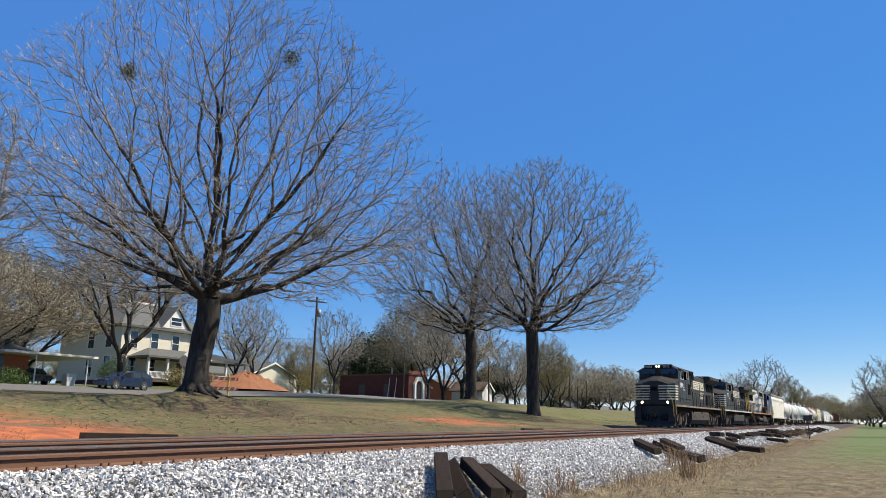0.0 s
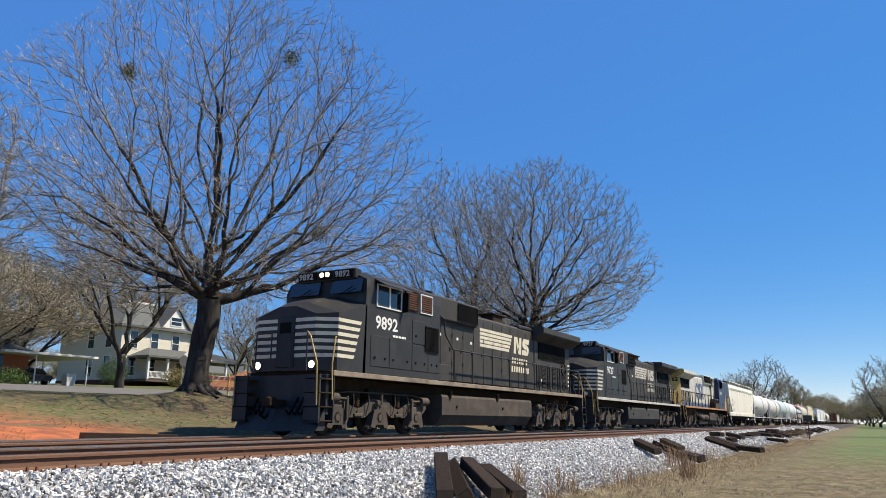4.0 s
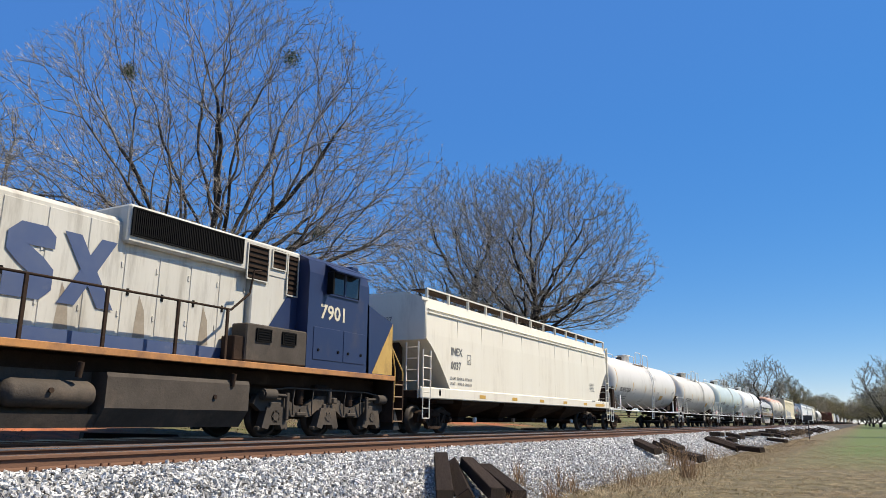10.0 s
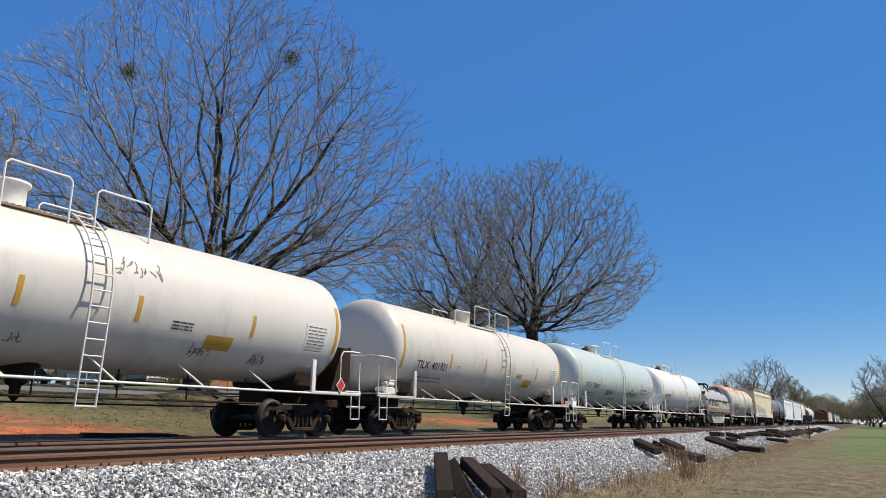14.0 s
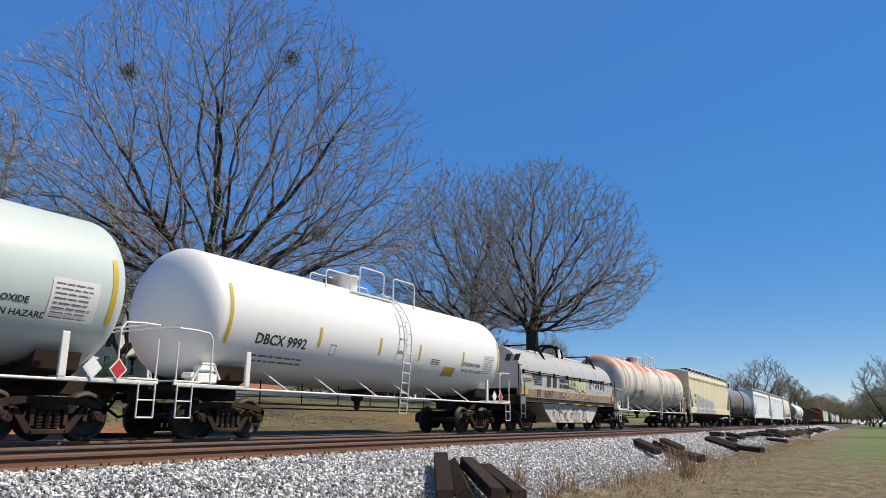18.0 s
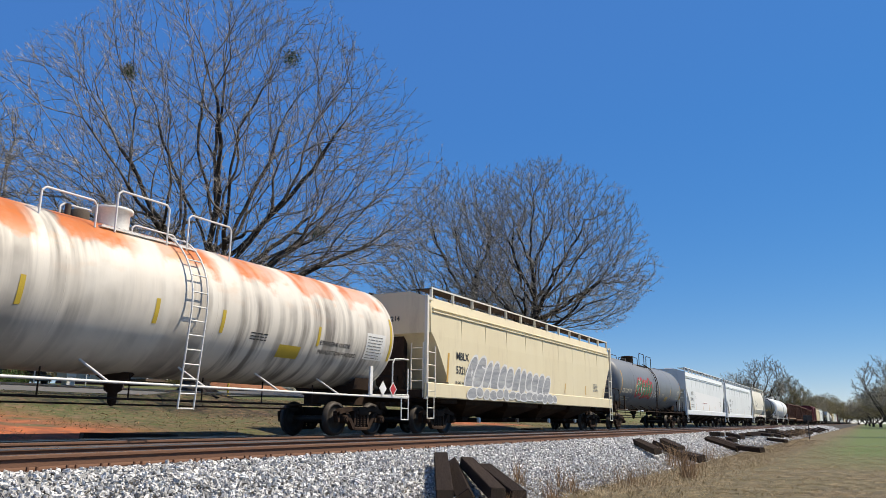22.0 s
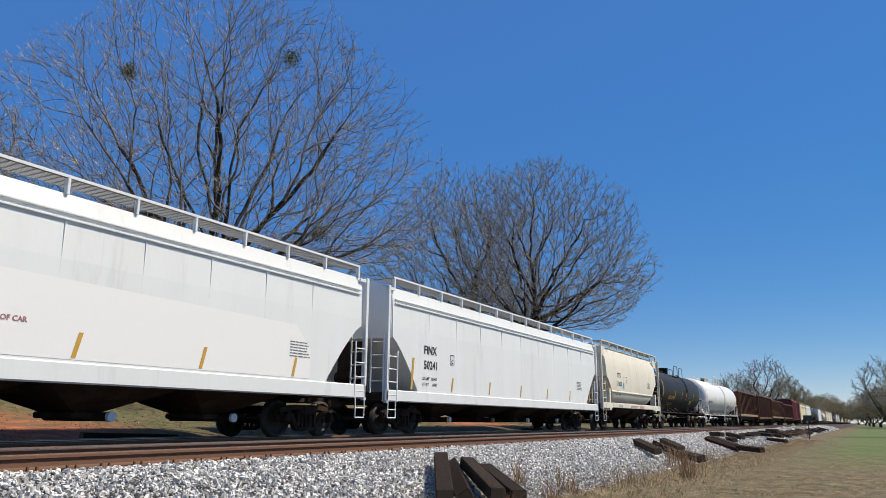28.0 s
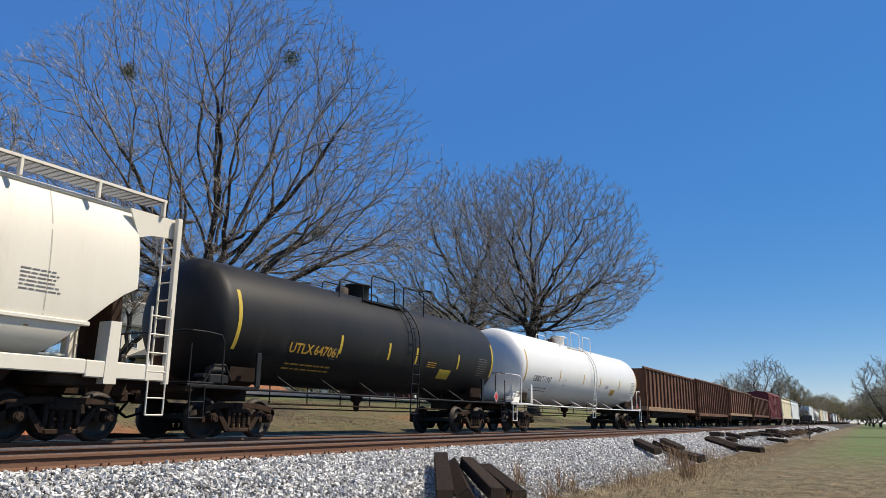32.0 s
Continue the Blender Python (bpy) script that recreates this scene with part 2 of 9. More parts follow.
def ground_material():
    m = paint("ground_cover", (0.12, 0.088, 0.045), (0.05, 0.062, 0.02), 0.95, scale=0.35, fine=14, bump=0.9)
    nt = m.node_tree
    bs = nt.nodes["Principled BSDF"]
    col = bs.inputs["Base Color"].links[0].from_socket
    geo = nt.nodes.new("ShaderNodeTexCoord")
    sep = nt.nodes.new("ShaderNodeSeparateXYZ")
    nt.links.new(geo.outputs["Object"], sep.inputs[0])

    def noise_at(s, detail=5):
        n = nt.nodes.new("ShaderNodeTexNoise")
        n.inputs["Scale"].default_value, n.inputs["Detail"].default_value = s, detail
        nt.links.new(geo.outputs["Object"], n.inputs["Vector"])
        return n.outputs["Fac"]

    def rng(src, a, b, c=0.0, d=1.0):
        r = nt.nodes.new("ShaderNodeMapRange")
        for k, val in zip(("From Min", "From Max", "To Min", "To Max"), (a, b, c, d)):
            r.inputs[k].default_value = val
        nt.links.new(src, r.inputs["Value"])
        return r.outputs[0]

    def op(kind, a, b):
        k = nt.nodes.new("ShaderNodeMath")
        k.operation = kind
        for i, s in enumerate((a, b)):
            if isinstance(s, (int, float)):
                k.inputs[i].default_value = s
            else:
                nt.links.new(s, k.inputs[i])
        return k.outputs[0]

    def over(fac, a, colour):
        x = nt.nodes.new("ShaderNodeMix")
        x.data_type = "RGBA"
        nt.links.new(fac, x.inputs["Factor"])
        nt.links.new(a, x.inputs["A"])
        if isinstance(colour, tuple):
            x.inputs["B"].default_value = (*colour, 1)
        else:
            nt.links.new(colour, x.inputs["B"])
        return x.outputs["Result"]

    def rgb(c):
        n = nt.nodes.new("ShaderNodeRGB")
        n.outputs[0].default_value = (*c, 1)
        return n.outputs[0]

    X, Y = sep.outputs["X"], sep.outputs["Y"]
    # the mown field before the track: straw with greener bands running along it
    field = op("MULTIPLY", rng(Y, 6.0, 5.0), 1.0)
    stripe = nt.nodes.new("ShaderNodeTexWave")
    stripe.bands_direction = "Y"
    stripe.inputs["Scale"].default_value = 0.31
    stripe.inputs["Distortion"].default_value = 5.0
    stripe.inputs["Detail"].default_value = 2
    nt.links.new(geo.outputs["Object"], stripe.inputs["Vector"])
    straw = over(op("MULTIPLY", rng(stripe.outputs["Fac"], 0.1, 0.9, 0.5, 0.9), rng(noise_at(0.7, 6), 0.3, 0.65, 0.55, 1.1)), col, (0.165, 0.125, 0.072))
    green = op("MULTIPLY", op("MULTIPLY", rng(X, 24.0, 44.0), rng(Y, 3.4, 0.6)), rng(noise_at(0.12, 3), 0.25, 0.45))
    straw = over(rng(noise_at(1.1, 8), 0.46, 0.6, 0.0, 0.5), straw, (0.18, 0.13, 0.068))
    straw = over(rng(noise_at(0.25, 6), 0.46, 0.62, 0.0, 0.4), straw, (0.115, 0.118, 0.04))
    streak = nt.nodes.new("ShaderNodeMapping")
    streak.inputs["Scale"].default_value = (0.22, 1.5, 1)
    nt.links.new(geo.outputs["Object"], streak.inputs[0])
    combed = nt.nodes.new("ShaderNodeTexNoise")
    combed.inputs["Scale"].default_value, combed.inputs["Detail"].default_value = 1.4, 7
    nt.links.new(streak.outputs[0], combed.inputs["Vector"])
    straw = over(rng(combed.outputs["Fac"], 0.46, 0.6, 0.0, 0.65), straw, (0.135, 0.115, 0.05))
    straw = over(rng(noise_at(7.0, 6), 0.47, 0.58, 0.0, 0.75), straw, (0.075, 0.056, 0.03))
    straw = over(rng(noise_at(26.0, 4), 0.52, 0.64, 0.0, 0.6), straw, (0.27, 0.205, 0.12))
    straw = over(rng(noise_at(2.4, 8), 0.5, 0.58, 0.0, 0.7), straw, (0.085, 0.068, 0.032))
    straw = over(rng(noise_at(3.3, 8), 0.54, 0.62, 0.0, 0.7), straw, (0.30, 0.225, 0.125))
    straw = over(op("MULTIPLY", green, 0.75), straw, (0.085, 0.15, 0.03))
    col = over(field, col, straw)
    # green lawn on the far slope, straw lower down
    lawn = op("MULTIPLY", rng(Y, 16.5, 22.0), rng(noise_at(0.2, 4), 0.3, 0.55))
    col = over(op("MULTIPLY", lawn, rng(X, 30, 62, 0.4, 0.95)), col, (0.105, 0.165, 0.035))
    # tufts of moss green and patches of straw on the bank
    bank = rng(Y, 15.5, 17.5)
    col = over(op("MULTIPLY", bank, rng(noise_at(0.8, 6), 0.47, 0.58, 0.0, 0.75)), col, (0.075, 0.10, 0.024))
    col = over(op("MULTIPLY", bank, rng(noise_at(1.9, 6), 0.5, 0.6, 0.0, 0.6)), col, (0.19, 0.14, 0.07))
    col = over(op("MULTIPLY", bank, rng(noise_at(5.0, 6), 0.54, 0.62, 0.0, 0.6)), col, (0.05, 0.036, 0.02))
    # leaf litter round the oaks and down the bank, darkened as their cast shade
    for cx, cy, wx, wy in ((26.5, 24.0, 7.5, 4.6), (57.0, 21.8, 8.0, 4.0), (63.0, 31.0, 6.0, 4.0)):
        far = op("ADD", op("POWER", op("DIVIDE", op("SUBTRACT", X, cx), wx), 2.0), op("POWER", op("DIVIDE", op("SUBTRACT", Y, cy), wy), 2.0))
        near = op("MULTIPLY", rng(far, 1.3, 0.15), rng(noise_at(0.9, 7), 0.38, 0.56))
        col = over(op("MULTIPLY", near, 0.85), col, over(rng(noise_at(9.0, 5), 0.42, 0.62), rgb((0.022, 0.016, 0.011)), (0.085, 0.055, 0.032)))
    # fallen leaves under the trees
    leaf = op("MULTIPLY", op("MULTIPLY", rng(Y, 17.0, 19.0), rng(Y, 34.0, 28.0)), rng(noise_at(3.5, 6), 0.52, 0.62))
    col = over(op("MULTIPLY", leaf, 0.7), col, (0.22, 0.135, 0.08))
    # bare red clay on the cut bank
    for x0, x1, y0, y1 in ((2, 14.0, 15.8, 23.5), (35, 44, 18.0, 22.6)):
        inside = op("MULTIPLY", op("MULTIPLY", rng(X, x0 - 1.5, x0 + 2), rng(X, x1 + 1.5, x1 - 2)),
                    op("MULTIPLY", rng(Y, y0 - 0.5, y0 + 0.6), rng(Y, y1 + 1.5, y1 - 1.0)))
        patch = op("MULTIPLY", inside, rng(noise_at(0.55, 6), 0.36, 0.5))
        col = over(patch, col, over(rng(noise_at(2.2, 6), 0.4, 0.62), rgb((0.50, 0.145, 0.052)), (0.27, 0.09, 0.042)))
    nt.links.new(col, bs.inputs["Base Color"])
    return m


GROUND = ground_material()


def build_ground():
    xs = sorted({*np.arange(-60, 160, 1.0), *np.arange(-20, 60, 0.5), *np.linspace(160, 500, 40), *np.linspace(500, 2600, 12), *np.linspace(-2600, -60, 14)})
    ys = sorted({*np.arange(-30, 60, 1.0), *np.arange(-4, 7, 0.5), *np.arange(15, 30, 0.5), *np.linspace(60, 400, 30), *np.linspace(400, 2600, 10), *np.linspace(-2600, -30, 14)})
    co = np.array([(x, y, ground_z(x, y)) for x in xs for y in ys])
    i, j = np.meshgrid(np.arange(len(xs) - 1), np.arange(len(ys) - 1), indexing="ij")
    a = (i * len(ys) + j).ravel()
    faces = np.stack([a, a + len(ys), a + len(ys) + 1, a + 1], 1)
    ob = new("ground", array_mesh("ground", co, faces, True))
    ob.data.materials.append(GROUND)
    tagged(ob, "uneven ground with straw grass, fallen leaves and red clay", "ground", kind="structure")


build_ground()


# ---- the two tracks ----
def rail_section():
    """Half outline of a rail, foot down at -0.185, head top at 0."""
    half = [(0.0, 0.0), (0.026, 0.0), (0.034, -0.006), (0.0365, -0.014), (0.038, -0.044), (0.010, -0.056), (0.0085, -0.10),
            (0.011, -0.145), (0.03, -0.16), (0.074, -0.172), (0.076, -0.185)]
    return half + [(-x, z) for x, z in reversed(half[1:])]


def build_track(name, centre, z, tilt):
    track = thing(name, "straight railway track of rusty steel rails on timber sleepers", "railway track", "railway tracks", at=pose(0, centre, 0))
    for side, dz in ((-1, 0.0), (1, tilt)):
        poly = rail_section()
        m = Mesh()
        xs = [-120, -40, 0, 40, 120, 400, 1500]
        m.loft([[(x, side * 0.7535 + u, z + dz + w) for u, w in poly] for x in xs])
        rail = part("rail", m, RAIL_RUST, track, "brown rusty steel rail")
        t = Mesh()
        t.box(-120, 1500, side * 0.7535 - 0.027, side * 0.7535 + 0.027, z + dz + 0.0005, z + dz + 0.003)
        t.box(-120, 1500, side * 0.7535 - side * 0.0385 - 0.0012, side * 0.7535 - side * 0.0385 + 0.0012, z + dz - 0.03, z + dz - 0.012)
        part("running_surface", t, RAIL_SHINE, rail, "polished steel running surface")
    tie = Mesh().box(-0.115, 0.115, -1.3, 1.3, z - 0.36, z - 0.19, 0.012).data("sleeper")
    plate = Mesh().box(-0.1, 0.1, -0.18, 0.18, z - 0.19, z - 0.182, 0.003)
    for sx in (-0.06, 0.06):
        for sy in (-0.095, 0.095):
            plate.box(sx - 0.012, sx + 0.012, sy - 0.016, sy + 0.016, z - 0.185, z - 0.135, 0.003)
    plate = plate.data("tie_plate")
    for k in range(140):
        x = -16 + k * 0.53
        at = pose(x + random.uniform(-0.02, 0.02), random.uniform(-0.03, 0.03), 0, 0, 0, random.uniform(-0.8, 0.8))
        s = part("sleeper", tie, TIE, track, at=at)
        for side in (-1, 1):
            part("tie_plate", plate, RAIL_RUST, s, at=pose(0, side * 0.7535, 0))
    return track


def build_ballast():
    ys = [4.6, 5.2, 6.2, 7.4, 8.2, 8.55, 9.75, 11.75, 13.75, 15.0, 15.6, 16.6]
    zs = [-1.05, -0.93, -0.66, -0.36, -0.215, -0.2, -0.235, -0.25, -0.225, -0.2, -0.25, -0.7]
    xs = [*np.arange(-20, 90, 0.5), *np.linspace(90, 1500, 60)]
    co = np.array([(x, y, z - 0.03 + 0.02 * noise.noise((x * 2, y * 2, 1))) for x in xs for y, z in zip(ys, zs)])
    n = len(ys)
    i, j = np.meshgrid(np.arange(len(xs) - 1), np.arange(n - 1), indexing="ij")
    a = (i * n + j).ravel()
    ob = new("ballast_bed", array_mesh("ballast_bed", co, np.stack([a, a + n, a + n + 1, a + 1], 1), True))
    ob.data.materials.append(SHADE_BED)
    tagged(ob, "raised stone bed under the tracks, coloured near black as shade between stones", "ballast", kind="structure")
    # loose stones
    rng = np.random.default_rng(5)
    cube = np.array([(x, y, z) for x in (-1, 1) for y in (-1, 1) for z in (-1, 1)], float)
    quads = np.array([(0, 1, 3, 2), (4, 6, 7, 5), (0, 4, 5, 1), (2, 3, 7, 6), (0, 2, 6, 4), (1, 5, 7, 3)])
    spots = []
    for x0, x1, y0, y1, per, size in ((1, 24, 5.0, 8.75, 640, 0.0225), (24, 45, 5.0, 8.75, 300, 0.034), (45, 90, 5.2, 8.75, 95, 0.054), (90, 200, 5.2, 8.75, 14, 0.12),
                                      (0, 40, 8.75, 10.3, 40, 0.035)):
        k = int((x1 - x0) * (y1 - y0) * per)
        s = np.stack([rng.uniform(x0, x1, k), rng.uniform(y0, y1, k), np.zeros(k), size * rng.uniform(0.4, 1.5, k)], 1)
        thin = np.interp(s[:, 1], [5.0, 6.3], [0.12, 1.0])
        s = s[rng.uniform(0, 1, k) < thin]
        spots.append(s)
    spots = np.concatenate(spots)
    spots[:, 2] = np.interp(spots[:, 1], ys, zs) - 0.02 + rng.uniform(-0.025, 0.05, len(spots))
    k = len(spots)
    v = cube[None] * rng.uniform(0.3, 1.15, (k, 8, 3)) * (spots[:, 3, None, None] * np.stack([rng.uniform(0.8, 1.4, k), rng.uniform(0.7, 1.1, k), rng.uniform(0.45, 0.8, k)], 1)[:, None])
    ang = rng.uniform(0, math.tau, k)
    tip = rng.uniform(-1.5, 1.5, k)
    c, s_ = np.cos(tip)[:, None], np.sin(tip)[:, None]
    v = np.stack([v[..., 0] * c - v[..., 2] * s_, v[..., 1], v[..., 0] * s_ + v[..., 2] * c], -1)
    c, s_ = np.cos(ang)[:, None], np.sin(ang)[:, None]
    v = np.stack([v[..., 0] * c - v[..., 1] * s_, v[..., 0] * s_ + v[..., 1] * c, v[..., 2]], -1)
    v += spots[:, None, :3]
    f = (quads[None] + 8 * np.arange(k)[:, None, None]).reshape(-1, 4)
    ob = new("ballast_stones", array_mesh("ballast_stones", v.reshape(-1, 3), f))
    ob.data.materials.append(STONE)
    tagged(ob, "loose pale grey crushed ballast stones on the track shoulder", "ballast", kind="stuff")


build_ballast()
build_track("railway_track", TRACK_NEAR, 0.0, 0.025)
build_track("railway_track", TRACK_FAR, 0.0, 0.0)


# ---- trees ----
def frusta(p0, p1, r0, r1, sides):
    """Tapered prisms along many segments at once."""
    d = p1 - p0
    d /= np.linalg.norm(d, axis=1, keepdims=True) + 1e-9
    ref = np.where(np.abs(d[:, 2:3]) > 0.9, [[1.0, 0, 0]], [[0, 0, 1.0]])
    u = np.cross(d, ref)
    u /= np.linalg.norm(u, axis=1, keepdims=True) + 1e-9
    w = np.cross(d, u)
    a = np.arange(sides) * math.tau / sides
    ring = u[:, None] * np.cos(a)[None, :, None] + w[:, None] * np.sin(a)[None, :, None]
    v = np.concatenate([p0[:, None] + ring * r0[:, None, None], p1[:, None] + ring * r1[:, None, None]], 1)
    i = np.arange(sides)
    f = np.stack([i, (i + 1) % sides, sides + (i + 1) % sides, sides + i], 1)
    faces = (f[None] + 2 * sides * np.arange(len(p0))[:, None, None]).reshape(-1, 4)
    return v.reshape(-1, 3), faces


def crown_points(rng, count, centre, radii, low, dome=0.5):
    """Places that the branches grow to, denser towards the outside of the crown."""
    out = []
    while len(out) < count:
        p = rng.normal(size=3)
        p /= np.linalg.norm(p)
        p *= rng.uniform(0.12, 1) ** 0.36
        bump = 1 + 0.12 * noise.noise((p[0] * 2.2 + centre[0], p[1] * 2.2, p[2] * 2.2))
        q = np.array(centre) + p * np.array(radii) * bump * (1, 1, 1 if p[2] > 0 else dome)
        if q[2] > low + 0.05 * math.hypot(q[0], q[1]):
            out.append(q)
    return np.array(out)


def grow(pts, nodes, parent, fork, pull=0.3, most=3):
    """Joins the given places to the trunk and limbs, nearest the fork first, each by the way that is short and runs straight on."""
    first = len(nodes)
    total = first + len(pts)
    at = np.zeros((total, 3))
    at[:first] = nodes
    up = np.full(total, -1)
    up[:first] = parent
    heading = np.zeros((total, 3))
    way = np.zeros(total)
    kids = np.zeros(total, int)
    for i in range(1, first):
        d = at[i] - at[up[i]]
        ln = np.linalg.norm(d) + 1e-9
        heading[i] = d / ln
        way[i] = way[up[i]] + ln if i > fork else 0.0
    kids[fork] = most
    order = np.argsort(np.linalg.norm(pts - at[fork], axis=1))
    n = first
    for k in order:
        p = pts[k]
        d = p - at[fork:n]
        ln = np.sqrt((d * d).sum(1)) + 1e-6
        turn = 1 - (d * heading[fork:n]).sum(1) / ln
        cost = ln * (1 + 0.55 * turn) + pull * way[fork:n] + 9.0 * (kids[fork:n] >= most)
        j = fork + int(cost.argmin())
        at[n], up[n] = p, j
        kids[j] += 1
        heading[n] = (p - at[j]) / ln[j - fork]
        way[n] = way[j] + ln[j - fork]
        n += 1
    # ease the bends, then cut long pieces up and let them waver
    heavy = np.full(total, -1)
    load = np.ones(total)
    for i in range(total - 1, 0, -1):
        load[up[i]] += load[i]
    for i in range(1, total):
        if heavy[up[i]] < 0 or load[i] > load[heavy[up[i]]]:
            heavy[up[i]] = i
    free = np.arange(first, total)
    free = free[heavy[free] >= 0]
    for _ in range(3):
        at[free] = 0.5 * at[free] + 0.25 * (at[up[free]] + at[heavy[free]])
    out, link, name_of = [], [], np.zeros(total, int)
    for i in range(total):
        if up[i] < 0 or i <= fork:
            out.append(at[i])
            link.append(int(up[i]))
        else:
            cuts = max(1, int(round(np.linalg.norm(at[i] - at[up[i]]) / 0.55)))
            last = int(name_of[up[i]])
            for c in range(1, cuts + 1):
                out.append(at[up[i]] + (at[i] - at[up[i]]) * c / cuts)
                link.append(last)
                last = len(out) - 1
        name_of[i] = len(out) - 1
    out = np.array(out)
    for i in range(fork + 1, len(out)):
        q = Vector(out[i])
        out[i] += np.array(noise.noise_vector(q * 0.45)) * 0.24 + np.array(noise.noise_vector(q * 1.5)) * 0.10
    return out, np.array(link)


def skeleton_of(rng, trunk_h, limbs, lean=0.0):
    """The trunk and the first course of its limbs: (azimuth, rise, length) each, in degrees and metres."""
    nodes = [np.array((lean * t * t, 0.05 * math.sin(t * 3), t * trunk_h)) for t in np.linspace(0, 1, 8) ** 1.6]
    parent = [-1, *range(7)]
    leader = []
    for az, rise, length, *up in limbs:
        start = leader[min(up[0], len(leader) - 1)] if up and leader else (7 if up else 7 - int(rng.integers(0, 2)))
        p, last = nodes[start].copy(), start
        steps = max(2, int(length / 0.8))
        a, e = radians(az), radians(rise)
        for k in range(steps):
            bend = radians(1.5 if up else 4) * (k - 1)
            w = np.array((math.cos(a) * math.cos(e + bend), math.sin(a) * math.cos(e + bend), math.sin(e + bend)))
            w += rng.normal(size=3) * 0.07
            p = p + w / np.linalg.norm(w) * 0.8
            nodes.append(p.copy())
            parent.append(last)
            last = len(nodes) - 1
            if az == limbs[0][0] and up:
                leader.append(last)
    return nodes, parent


def tree_meshes(seed, radii, centre, low, count, trunk_r, trunk_h, limbs, step=0.45, twigs=3, tip=0.007, twig_len=0.75, power=2.3, lean=0.0, sub=2, sides=9):
    rng = np.random.default_rng(seed)
    pts = crown_points(rng, count, centre, radii, low)
    nodes, parent = grow(pts, *skeleton_of(rng, trunk_h, limbs, lean), 7)
    n = len(nodes)
    r = np.zeros(n)
    kids = np.zeros(n, int)
    for i in range(n - 1, 0, -1):
        if kids[i] == 0:
            r[i] = tip ** power
        r[parent[i]] += r[i]
        kids[parent[i]] += 1
    r = np.maximum(r, tip ** power) ** (1 / power)
    r = np.where(r > tip * 3, tip * 3 + (r - tip * 3) * (trunk_r - tip * 3) / max(1e-6, r[6] - tip * 3), r)
    a, b = parent[1:], np.arange(1, n)
    thick = r[b] > 0.055
    base = np.arange(n) < 8
    r = np.where(base, r * (1 + 0.3 * np.exp(-nodes[:, 2] / 0.35)), r)
    root = r[a].copy()
    cap = np.where(np.arange(n - 1) < 7, 9.0, np.where(a < 8, 2.0, 1.5))
    trunk_me = frusta(nodes[a][thick], nodes[b][thick] + (nodes[b] - nodes[a])[thick] * np.where(b[thick] < 8, 0.09, 0.06)[:, None], np.minimum(root, r[b] * cap)[thick], r[b][thick], sides)
    tv0, tf0 = trunk_me
    crown_top = frusta(nodes[7:8], nodes[7:8] + [[0.0, 0.0, 0.55]], r[7:8], r[7:8] * 0.3, sides)
    tf0 = np.concatenate([tf0, crown_top[1] + len(tv0)])
    tv0 = np.concatenate([tv0, crown_top[0]])
    knots = np.array([noise.noise_vector(Vector(q) * 2.2) for q in tv0.tolist()])
    near_axis = np.clip(1.2 - np.abs(tv0[:, 2] - trunk_h * 0.5) / (trunk_h + 1.5), 0, 1)[:, None]
    trunk_me = (tv0 + knots * trunk_r * 0.28 * near_axis, tf0)
    thin = ~thick
    v1, f1 = frusta(nodes[a][thin], nodes[b][thin] + (nodes[b] - nodes[a])[thin] * 0.04, np.minimum(r[a], r[b] * 1.5)[thin], r[b][thin], 5)
    # fine twigs from the outer branches
    src = np.where(r < tip * 5.0)[0]
    src = np.repeat(src[src > 8], twigs)
    old = nodes[src] - nodes[parent[src]]
    old /= np.linalg.norm(old, axis=1, keepdims=True)
    out = nodes[src] - np.array([centre[0], centre[1], centre[2] * 0.55])
    out /= np.linalg.norm(out, axis=1, keepdims=True)
    w = old * 0.7 + out * 0.45 + rng.normal(size=(len(src), 3)) * 0.5
    w /= np.linalg.norm(w, axis=1, keepdims=True)
    ln = twig_len * rng.uniform(0.4, 1.2, len(src))
    p0 = nodes[src] + old * rng.uniform(-step, 0, len(src))[:, None]
    p1 = p0 + w * ln[:, None]
    tv, tf = [np.zeros((0, 3))], [np.zeros((0, 4), int)]
    segs = [(p0, p1, np.full(len(src), tip * 0.85), np.full(len(src), tip * 0.4))]
    for _ in range(sub):
        t = rng.uniform(0.25, 0.9, len(src))[:, None]
        q0 = p0 + (p1 - p0) * t
        ww = w + rng.normal(size=w.shape) * 0.5 + out * 0.25
        ww /= np.linalg.norm(ww, axis=1, keepdims=True)
        segs.append((q0, q0 + ww * (ln * rng.uniform(0.35, 0.7, len(src)))[:, None], np.full(len(src), tip * 0.6), np.full(len(src), tip * 0.35)))
    for s in segs:
        v, f = frusta(*s, 3)
        tf.append(f + sum(len(x) for x in tv))
        tv.append(v)
    ends = np.concatenate([s[1] for s in segs[1:]]) if sub else p1
    return trunk_me, (np.concatenate(tv), np.concatenate(tf)), ends, (v1, f1)


